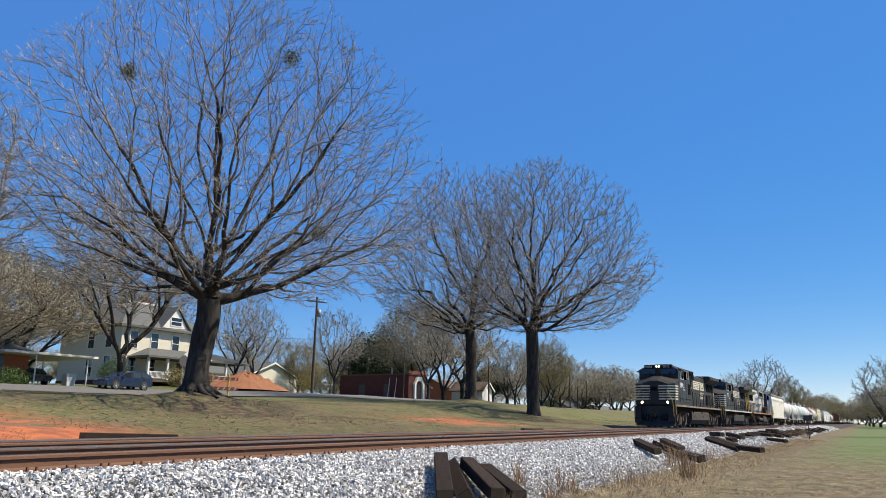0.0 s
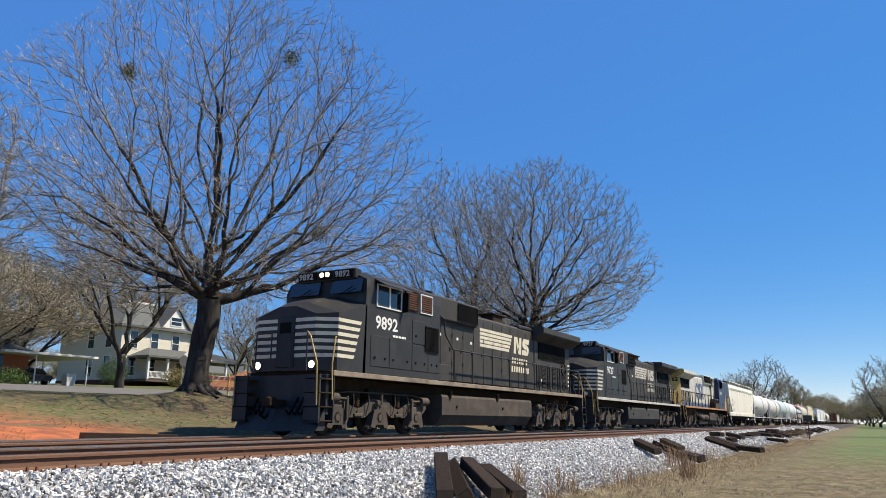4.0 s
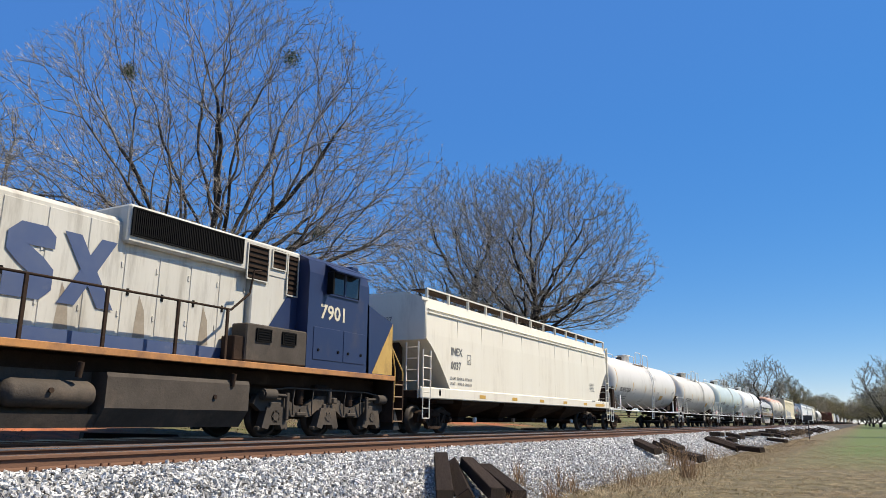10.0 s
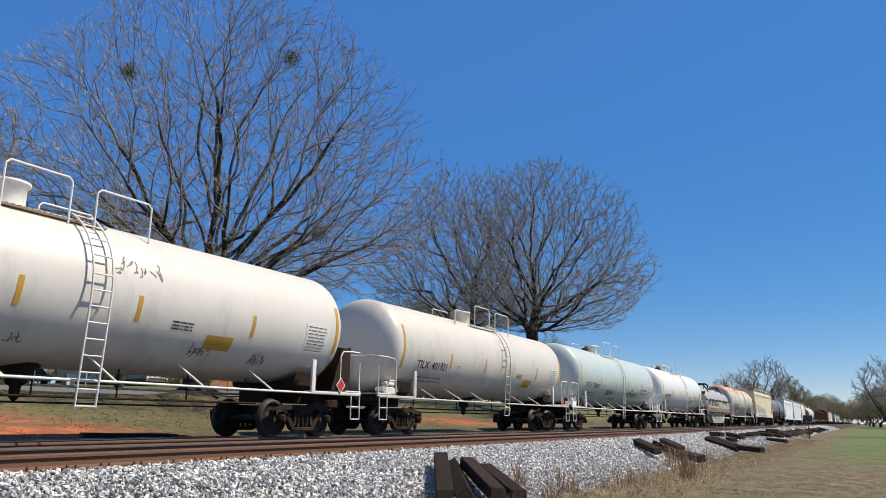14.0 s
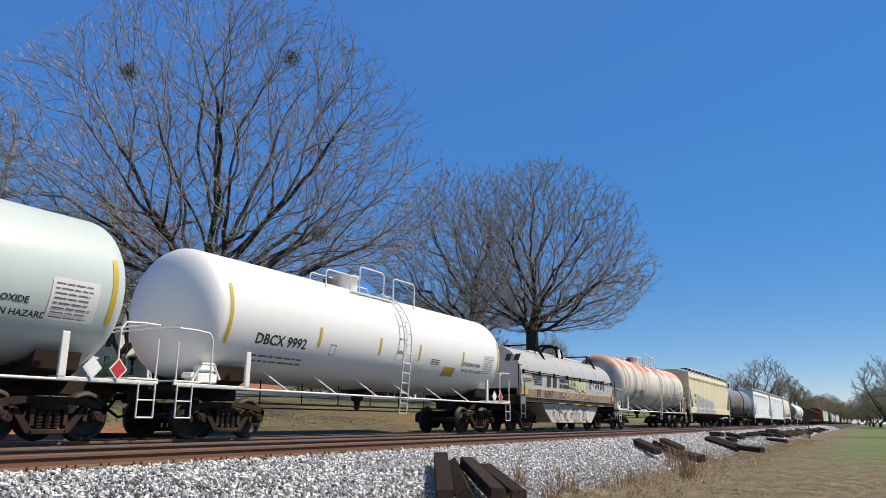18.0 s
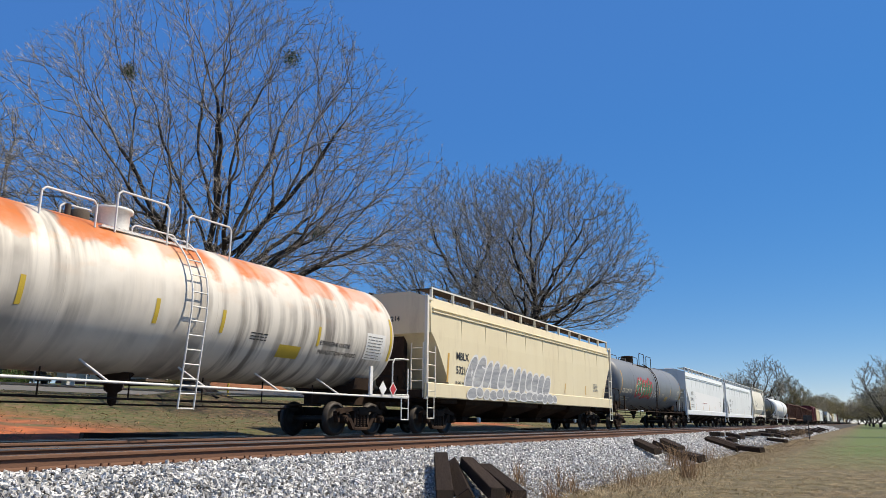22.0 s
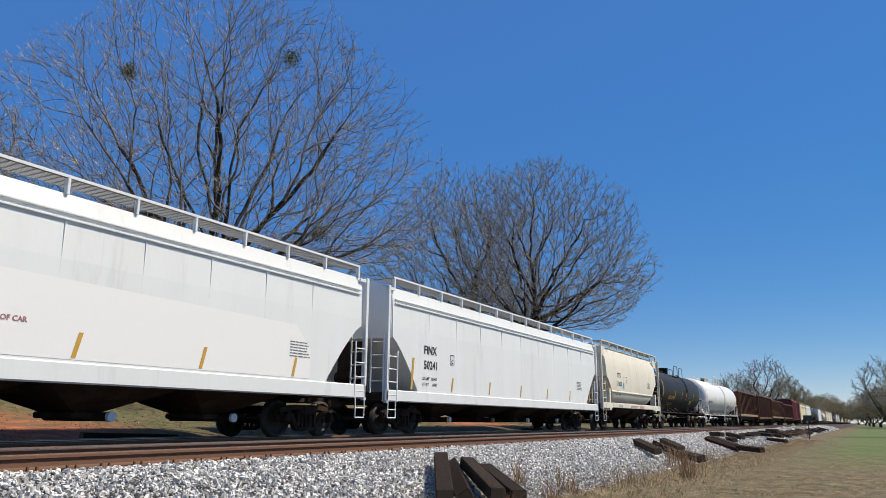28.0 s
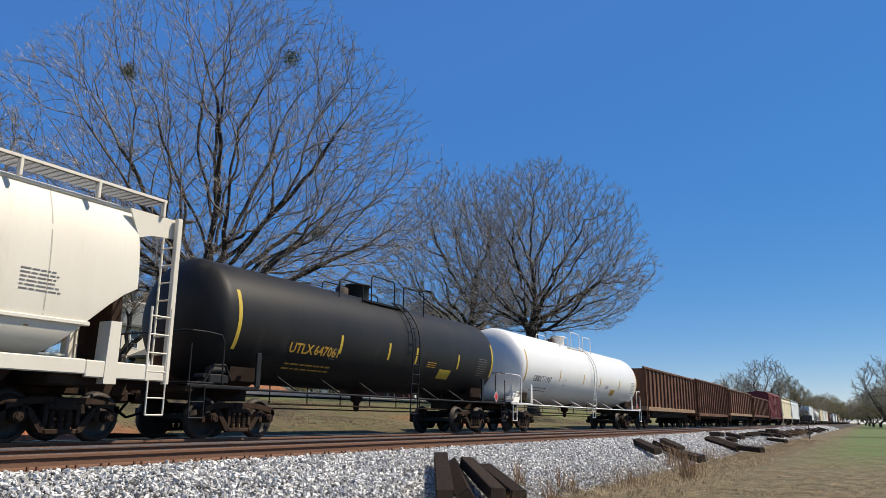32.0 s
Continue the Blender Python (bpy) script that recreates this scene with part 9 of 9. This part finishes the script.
            part("step_edge", Mesh().box(d * 10.72 - 0.03, d * 10.72 + 0.03, *sorted((s * 1.0, s * 1.5)), 0.36, 1.6), BLACK if kind == "ns" else UNDER, swp)
            hr = Mesh()
            hr.tube([(d * 10.2, s * 1.5, 0.95), (d * 10.25, s * 1.5, 1.9), (d * 10.1, s * 1.46, 2.6), (d * 9.85, s * 1.45, 2.85)], 0.022, 6)
            hr.tube([(d * 10.78, s * 1.45, 0.8), (d * 10.8, s * 1.42, 1.9), (d * 10.7, s * 1.1, 2.6), (d * 10.6, s * 0.9, 2.75)], 0.022, 6)
            part("grab_rail", hr, hand_mat, loco)
        for s in (-1, 1):
            part("end_rail", Mesh().tube([(d * 10.6, s * 0.9, 1.7), (d * 10.6, s * 0.9, 2.75), (d * 10.6, s * 0.35, 2.75), (d * 10.6, s * 0.35, 1.7)], 0.022, 6), BLACK, loco)
        for y in (-0.95, 0.95):
            dl = Mesh().cyl((xe + d * 0.14, y, 1.78 + 0.1), (xe + d * 0.24, y, 1.88), 0.13, n=14)
            part("ditch_light", dl, BLACK, loco)
            part("lamp_lens", Mesh().cyl((xe + d * 0.235, y, 1.88), (xe + d * 0.25, y, 1.88), 0.1, n=14), HEADLIGHT if (d < 0 and x0 < 75) else PALE, loco)
    # side hand rails with stanchions
    for s in (-1, 1):
        rail = Mesh()
        pts = [(-4.3, s * 1.46, 3.9), (-4.05, s * 1.46, 3.85), (-3.95, s * 1.46, 3.3), (-3.4, s * 1.46, 2.85), (9.85, s * 1.46, 2.85)]
        rail.tube(pts, 0.028, 6)
        hrl = part("handrail", rail, BLACK if kind == "ns" else UNDER, loco)
        for x in (-3.3, -1.9, -0.2, 1.4, 3.0, 4.6, 5.9, 7.2, 8.5, 9.8):
            part("stanchion", Mesh().box(x - 0.035, x + 0.035, *sorted((s * 1.44, s * 1.49)), 1.6, 2.86, 0.006), BLACK if kind == "ns" else UNDER, hrl)
    if number == "9892":
        hang_chains(loco, 8.2, S, 2, 1.3)
    part("toolbox", Mesh().box(-4.35, -3.6, *sorted((S * 1.0, S * 1.42)), 1.74, 2.3, 0.02), hood_mat if kind == "ns" else UNDER, loco)
    # painted marks on the side that faces the camera
    if kind == "ns":
        for k in range(6):
            z, h = 2.08 + k * 0.195, 0.1
            e = -9.32 + 0.06 * k
            st_ = Mesh()
            st_.add([(-10.05, S * 1.506, z), (e, S * 1.506, z), (e + 0.06, S * 1.506, z + h), (-10.05, S * 1.506, z + h)], [(0, 1, 2, 3)])
            for q in (-1, 1):
                st_.add([(-10.055, q * 1.505, z), (-10.427, q * 1.023, z), (-10.427, q * 1.023, z + h), (-10.055, q * 1.505, z + h)], [(0, 1, 2, 3)])
            st_.box(-10.428, -10.422, -1.02, 1.02, z, z + h)
            part("nose_stripe", st_, stripe_mat, loco, "pale nose stripe")
        for k in range(5):
            part("hood_stripe", on_side(rect(3.1 - 0.08 * k, 0.115), -0.3, 3.86 - k * 0.152, S * 0.974, S), stripe_mat, hd)
        # the road's mark: two letters built from pale polygons
        part("logo", on_side(([(0, 0), (0.24, 0), (0.32, 0.72), (0.08, 0.72)], [(0, 1, 2, 3)]), 2.95, 3.24, S * 0.974, S), stripe_mat, hd, "pale upright stroke of a letter N")
        part("logo", on_side(([(0, 0.72), (0.2, 0.72), (0.5, 0), (0.3, 0)], [(0, 1, 2, 3)]), 3.16, 3.24, S * 0.976, S), stripe_mat, hd)
        part("logo", on_side(([(0, 0), (0.24, 0), (0.32, 0.72), (0.08, 0.72)], [(0, 1, 2, 3)]), 3.5, 3.24, S * 0.974, S), stripe_mat, hd)
        part("logo", on_side(([(0, 0), (0.6, 0), (0.74, 0.14), (0.74, 0.34), (0.6, 0.44), (0.32, 0.5), (0.76, 0.5), (0.8, 0.72), (0.2, 0.72), (0.06, 0.58), (0.06, 0.4), (0.2, 0.3), (0.48, 0.22), (0.02, 0.22)], [(0, 1, 2, 12, 13), (2, 3, 11, 12), (3, 4, 10, 11), (4, 5, 9, 10), (5, 6, 7, 8, 9)]), 3.86, 3.24, S * 0.974, S), stripe_mat, hd, "pale letter S, drawn as a notched block")
        part("road_name", on_side(blocks(7, 1.75, 0.24, 0.03), 2.75, 2.82, S * 0.974, S), stripe_mat, hd, "plain blocks in place of the road's name")
        part("road_name", on_side(blocks(8, 1.95, 0.24, 0.03), 2.7, 2.46, S * 0.974, S), stripe_mat, hd)
        for k in range(6):
            part("rear_stripe", on_side(rect(0.28, 0.1), 9.62, 2.1 + k * 0.2, S * 0.978, S), stripe_mat, rd)
        part("number", on_side(glyphs(number, 0.53, 1.15), -8.28, 3.07, S * 1.508, S), WHITE, body, "large white road number")
        part("data_mark", on_side(bars(0.75, 0.075, 1, 0.1, 0, 3), -7.35, 2.88, S * 1.518, S), WHITE, body)
        for x, z in ((-3.55, 3.35), (-2.25, 3.3), (-1.15, 3.25), (6.0, 2.2)):
            part("warning_label", on_side(rect(0.14, 0.1), x, z, S * 0.985, S), WHITE, hd)
    else:
        # camera side runs the other way round
        part("number", on_side(glyphs(number, 0.53, 1.1), -6.55, 3.05, S * 1.508, S), CREAM_INK, body, "large white road number")
        band = Mesh().box(-4.4, 9.08, *sorted((S * 0.968, S * 0.974)), 1.76, 2.02)
        part("blue_band", band, LOGO_BLUE, hd)
        # the road's mark, its three letters drawn as polygons
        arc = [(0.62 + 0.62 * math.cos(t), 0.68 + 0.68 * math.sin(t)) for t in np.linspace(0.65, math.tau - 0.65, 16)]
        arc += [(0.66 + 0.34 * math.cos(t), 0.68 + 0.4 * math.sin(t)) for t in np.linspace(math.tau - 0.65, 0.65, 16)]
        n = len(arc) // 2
        part("logo", on_side((arc, [(i, i + 1, 2 * n - 2 - i, 2 * n - 1 - i) for i in range(n - 1)]), 2.95, 2.5, S * 0.99, S), LOGO_BLUE, hd, "large blue letter C, drawn as an open ring")
        part("logo", on_side(([(0.1, 0), (0.8, 0), (1.02, 0.2), (1.02, 0.58), (0.8, 0.78), (0.5, 0.96), (1.0, 0.96), (1.0, 1.2), (0.82, 1.36), (0.32, 1.36), (0.1, 1.15), (0.1, 0.82), (0.32, 0.62), (0.62, 0.42), (0.1, 0.42)], [(0, 1, 2, 13, 14), (2, 3, 12, 13), (3, 4, 11, 12), (4, 5, 10, 11), (5, 6, 7, 8, 9, 10)]), 1.65, 2.5, S * 0.99, S), LOGO_BLUE, hd, "large blue letter S, drawn as a notched block")
        part("logo", on_side(([(0, 0), (0.36, 0), (1.15, 1.36), (0.8, 1.36)], [(0, 1, 2, 3)]), 0.5, 2.5, S * 0.99, S), LOGO_BLUE, hd, "first bar of a large blue letter X")
        part("logo", on_side(([(0.84, 0), (1.2, 0), (0.36, 1.36), (0, 1.36)], [(0, 1, 2, 3)]), 0.5, 2.5, S * 0.992, S), LOGO_BLUE, hd)
        part("blue_sweep", Mesh().add([(-6.04, S * 1.124, 4.05), (-6.04, S * 1.124, 2.64), (-5.0, S * 1.124, 2.64)], [(0, 1, 2)]), LOCO_BLUE, hd)
        fl_ = Mesh().add([(-10.05, S * 1.507, 1.74), (-9.0, S * 1.507, 1.74), (-10.05, S * 1.507, 3.28)], [(0, 1, 2)])
        fl_.add([(-10.056, S * 1.506, 1.74), (-10.427, S * 1.026, 1.74), (-10.427, S * 1.026, 3.2), (-10.056, S * 1.506, 3.25)], [(0, 1, 2, 3)])
        part("nose_flash", fl_, SUN_YELLOW, loco, "ochre yellow nose flash")
        part("end_band", Mesh().box(10.1, 10.106, -0.42, 0.42, 2.85, 3.35), LOGO_BLUE, rd)
        hang_chains(loco, 9.1, S)
        corner = lambda u, z, d: (9.99 - 0.515 * u + 0.6 * d, S * (0.468 + 0.39 * u + 0.8 * d), z)
        nb = part("number_board", Mesh().add([corner(0.04, 3.68, 0.014), corner(0.96, 3.68, 0.014), corner(0.96, 3.98, 0.014), corner(0.04, 3.98, 0.014)], [(0, 1, 2, 3)]), DARK, rd, "number board")
        gv, gf = glyphs(number, 0.3, 0.95)
        part("board_number", Mesh().add([corner(0.1 + u / 0.66, 3.73 + w, 0.02) for u, w in gv], gf), SILL_WHITE, nb)
        for z in (4.2, 4.42):
            part("headlight", Mesh().cyl((10.2, S * 0.45, z), (10.26, S * 0.45, z), 0.1, n=14), DARK, rd)
        for k in range(7):
            part("hose", Mesh().tube([(10.3, S * (0.2 + 0.15 * k), 1.35), (10.6, S * (0.25 + 0.14 * k), 0.9 - 0.05 * (k % 3)), (10.85, S * (0.3 + 0.12 * k), 0.5), (11.1, S * (0.3 + 0.1 * k), 0.62)], 0.03, 6), DARK, loco)
    return loco


def build_train():
    locomotive("black diesel locomotive with cream nose stripes and lit headlights, leading", 68.2, DUSTY, BLACK, SILL_TAN, CREAM_INK, HAND_YELLOW, "9892")
    locomotive("black diesel locomotive with white nose stripes, second in the train", 91.1, DUSTY, BLACK, SILL_WHITE, SILL_WHITE, HAND_YELLOW, "9727")
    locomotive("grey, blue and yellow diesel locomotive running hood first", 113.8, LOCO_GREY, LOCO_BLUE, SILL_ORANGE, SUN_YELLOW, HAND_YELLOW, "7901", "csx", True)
    hopper_car("cream covered hopper car with clean tall sides", 125.3, 145.7, CREAM, CREAM, WORN_INK, "0037", 4, (1.12, 1.5), 4.38, (2.1, 3.0), strip=YELLOW)
    tank_car("dull white tank car with black lettering and rust by the dome", 146.3, 164.4, 1.5, TANK_GREY, WHITE, YELLOW, INK, "73350", 1.3, 2.85, 0.006, head=UNDER)
    dow = CARS[-1][0]
    for x, z, w, h, seed in ((0.75, 3.15, 1.1, 0.45, 61), (3.0, 1.75, 0.6, 0.4, 62), (4.9, 1.7, 0.55, 0.4, 63), (-1.6, 1.7, 1.0, 0.25, 64)):
        scrawl(dow, x, z, w, h, WORN_INK, seed, 8, 0.022, lambda sh, xx, zz, d: on_tank(sh, xx, zz, 1.5, 2.85, 0.002 + d))
    tank_car("tan-white tank car with weathered shell", 165.2, 181.6, 1.48, TANK_TAN, TANK_TAN, YELLOW, INK, "401921", 0.9, 2.75, 0.03)
    mint = tank_car("pale mint-grey tank car with black scrawls", 182.0, 199.4, 1.52, TANK_MINT, WHITE, OLIVE, INK, "930019", 1.2, 2.85, -0.012, hazard=("ETHYLENE OXIDE", "INHALATION HAZARD"))
    bend = lambda sh, x, z, d: on_tank(sh, x, z, 1.52, 2.85, 0.006 + d)
    scrawl(mint, -2.7, 1.85, 1.35, 0.5, DARK_SPRAY, 41, 13, 0.035, bend)
    scrawl(mint, -1.7, 1.62, 1.4, 0.4, DARK_SPRAY, 44, 12, 0.03, bend)
    scrawl(mint, 1.5, 1.85, 1.75, 0.5, DARK_SPRAY, 42, 13, 0.035, bend)
    tank_car("clean white tank car with olive reflective strips", 199.75, 216.7, 1.52, TANK_WHITE, WHITE, OLIVE, INK, "9992", 1.1, 2.85, 0.0, hazard=("ETHYLENE OXIDE", "INHALATION HAZARD"))
    coil_car("coil car with grey rounded hood over a rusty sill", 217.2, 231.1)
    tank_car("white tank car with large orange rust patches along the top", 231.9, 251.0, 1.55, TANK_RUSTING, WHITE, OLIVE, INK, "930572", 1.15, 2.85, 0.017, shift=1.3, hazard=("ETHYLENE OXIDE", "INHALATION HAZARD"))
    mb = hopper_car("beige covered hopper car with grey and white sprayed shapes", 251.6, 272.3, BEIGE, CREAM, INK, "53214", 4, (1.15, 1.66), 4.44, (1.7, 3.25), strip=YELLOW, mark_at=(2.17, 2.5))
    rr = random.Random(5)
    tall = [(0.35 + 0.66 * k, 0.45 + 0.05 * math.sin(k * 1.7) - 0.015 * k, 0.80 + rr.uniform(-0.1, 0.12), 1.3 - 0.03 * k + rr.uniform(-0.2, 0.15), rr.uniform(0.3, 0.6)) for k in range(12)]
    bubbles(mb, -7.35, 1.66, -1.612, tall, WHITE_SPRAY, STREAK_SPRAY, 0.085, 0.85)
    scrawl(mb, -7.2, 1.75, 7.6, 0.8, WHITE_SPRAY, 27, 9, 0.06, y=-1.614)
    low = [(0.2 + 0.58 * k, 0.24 + rr.uniform(-0.05, 0.03), 0.68 + rr.uniform(-0.15, 0.2), 0.52 + rr.uniform(-0.16, 0.0), rr.uniform(-0.2, 0.5)) for k in range(15)]
    bubbles(mb, -7.2, 1.18, -1.645, low, WHITE_SPRAY, STREAK_SPRAY, 0.05)
    cr = tank_car("slate grey tank car with red and green sprayed shapes", 273.2, 291.8, 1.55, TANK_SLATE, UNDER, YELLOW, CREAM_INK, "29178", 1.0, 2.8, -0.006, shift=-0.6, seams=3, placard=False)
    curve = lambda sh, d: on_tank(([(u - 4.6, w) for u, w in sh[0]], sh[1]), 0.0, 1.95, 1.55, 2.8, 0.006 + d)
    bubbles(cr, 0, 0, 0, [(0.4 + 0.62 * k, 0.62 + 0.1 * math.sin(2 * k), 0.85, 1.35 - 0.12 * (k % 2), 0.15) for k in range(6)], RED_SPRAY, GREEN_SPRAY, 0.17, 0.8, 14, curve)
    scrawl(cr, -4.6, 2.0, 3.7, 1.2, WHITE_SPRAY, 35, 8, 0.05, lambda sh, x, z, d: on_tank(sh, x, z, 1.55, 2.8, 0.009 + d))
    scrawl(cr, 2.4, 1.75, 3.6, 0.6, GREY_SPRAY, 33, 10, 0.04, lambda sh, x, z, d: on_tank(sh, x, z, 1.55, 2.8, 0.006 + d))
    scrawl(cr, -0.9, 1.9, 1.6, 0.9, WHITE_SPRAY, 34, 5, 0.05, lambda sh, x, z, d: on_tank(sh, x, z, 1.55, 2.8, 0.006 + d))
    LAST.append(hopper_car("pale grey covered hopper car with clean ribbed eaves", 292.3, 311.5, PALE, PALE, WORN_INK, "40415", 4, (1.02, 1.42), 4.4, (2.0, 3.0), strip=YELLOW))
    part("repainted_band", on_side(([(-6.0, 0), (7.0, 0), (7.0, 0.75), (6.4, 1.3), (-6.0, 1.5)], [(0, 1, 2, 3, 4)]), 0.0, 1.44, -1.606), PATCH_WHITE, LAST[-1], "paler lower side")
    part("warning_words", on_side(glyphs("DO NOT HAMMER ON SIDE OF CAR", 0.13), -2.6, 2.0, -1.612), FADED_RED, LAST[-1], "faded red warning words")
    hopper_car("white-grey covered hopper car with black number", 312.3, 332.7, PALE, PALE, INK, "50241", 4, (0.97, 1.33), 4.4, (2.0, 2.85), strip=YELLOW, mark_at=(2.27, 2.53))
    two = hopper_car("small cream two-bay covered hopper car with bowed sides", 333.3, 346.6, CREAM, CREAM, INK, "31655", 2, (1.15, 1.46), 4.5, (2.2, 2.9), "round", strip=YELLOW, mark_at=(3.08, 2.92))
    part("round_sticker", on_side(([(0.17 * math.cos(a), 0.17 * math.sin(a)) for a in np.linspace(0, math.tau, 17)[:-1]], [tuple(range(16))]), -2.3, 2.5, -1.609), CYAN, two, "round light blue sticker")
    for k, (x, w) in enumerate(((-3.6, 0.9), (-1.05, 1.8), (1.1, 1.15))):
        part("warning_words", on_side(bars(w, 0.16, 3 - k % 2, 0.45, 0.15, 50 + k), x, 1.24, -1.634), FADED_RED if k else WORN_INK, two, "faded red warning lines")
    tank_car("matt black tank car with yellow number and strips", 347.1, 363.3, 1.45, TANK_BLACK, TANK_BLACK, OLIVE, YELLOW, "647061", 0.95, 2.75, 0.041, shift=0.95)
    tank_car("clean white tank car with long guard rails on top", 363.8, 384.0, 1.55, TANK_WHITE, WHITE, YELLOW, WORN_INK, "711967", 1.0, 2.8, 0.0)
    gondola("rust-brown high-sided gondola with close ribs", 384.6, 401.6, 1.3, 3.85, 16, RUSTY, RUST_TAN)
    gondola("dark rusty ribbed gondola", 402.0, 418.6, 1.1, 3.95, 17, RUSTY, RUSTY)
    gondola("dark rusty gondola with scrawled panels", 419.0, 438.0, 1.3, 3.8, 13, RUSTY, RUST_TAN)
    gondola("black-brown gondola with worn sides", 438.4, 457.2, 1.3, 3.6, 13, RUSTY, RUSTY)
    box_car("dark red high box car", 457.8, 476.5, BOX_RED)


build_train()


# ---- the rest of the train, far off ----
def build_tail():
    a = 477.2
    order = "HHTTHTTHHHBTTHTHGTHHTTBHTTHHTGHTHTBHT"
    hop = (PALE, PALE, CREAM, PALE, BEIGE)
    tanks = (TANK_SLATE, TANK_GREY, TANK_BLACK, TANK_BLACK, TANK_WHITE, TANK_TAN)
    r = random.Random(6)
    made = {}
    for n, k in enumerate(order):
        L = {"H": 18.6, "T": 16.4, "B": 18.4, "G": 17.0}[k]
        key = k + str(r.randrange(5 if k == "H" else 6 if k == "T" else 1))
        mid = a + L / 2
        if key in made:
            ob = copy_thing(made[key], pose(mid, TRACK_FAR, 0))
            CARS.append((ob, mid, 0))
        else:
            i = int(key[1])
            if k == "H":
                made[key] = hopper_car(("pale grey covered hopper car far down the train", "cream covered hopper car far down the train")[hop[i] is not PALE], a, a + L, hop[i], hop[i], WORN_INK, "", 3, marks=False)
            elif k == "T":
                made[key] = tank_car("tank car far down the train with plain shell", a, a + L, 1.45, tanks[i], tanks[i], YELLOW, INK, "", 0.9, lettered=False, placard=False)
            elif k == "B":
                made[key] = box_car("dark red box car far down the train", a, a + L, BOX_RED)
            else:
                made[key] = gondola("rusty gondola far down the train", a, a + L, 1.3, 3.7, 14, RUSTY, RUSTY)
        a += L + 0.8


build_tail()


# ---- what moves ----
def motions():
    for car, x0, turn in CARS:
        walk(car, [(t, pose(x0 - SPEED * t, TRACK_FAR, 0, 0, 0, turn)) for t in (0.0, 8.0, 16.0, 24.0, 32.0)])
    for ob in SUV:
        walk(ob, [(t, pose(37.7 - 12.1 * t, 48.4, 2.37)) for t in (0.0, 0.5, 1.0, 2.0, 8.0, 32.0)])
    # wheels of the vehicles that pass close by: under 90 degrees from row to row
    near = {car: turn for car, x0, turn in CARS if x0 < 385}
    for wheel, x, r in WHEELSETS:
        car = wheel.parent.parent
        if car not in near:
            continue
        way = -1 if near[car] == 0 else 1
        walk(wheel, [(k / 15, pose(x, 0, r, 0, way * math.degrees(SPEED * k / 15 / r) % 360, 0)) for k in range(481)])


motions()
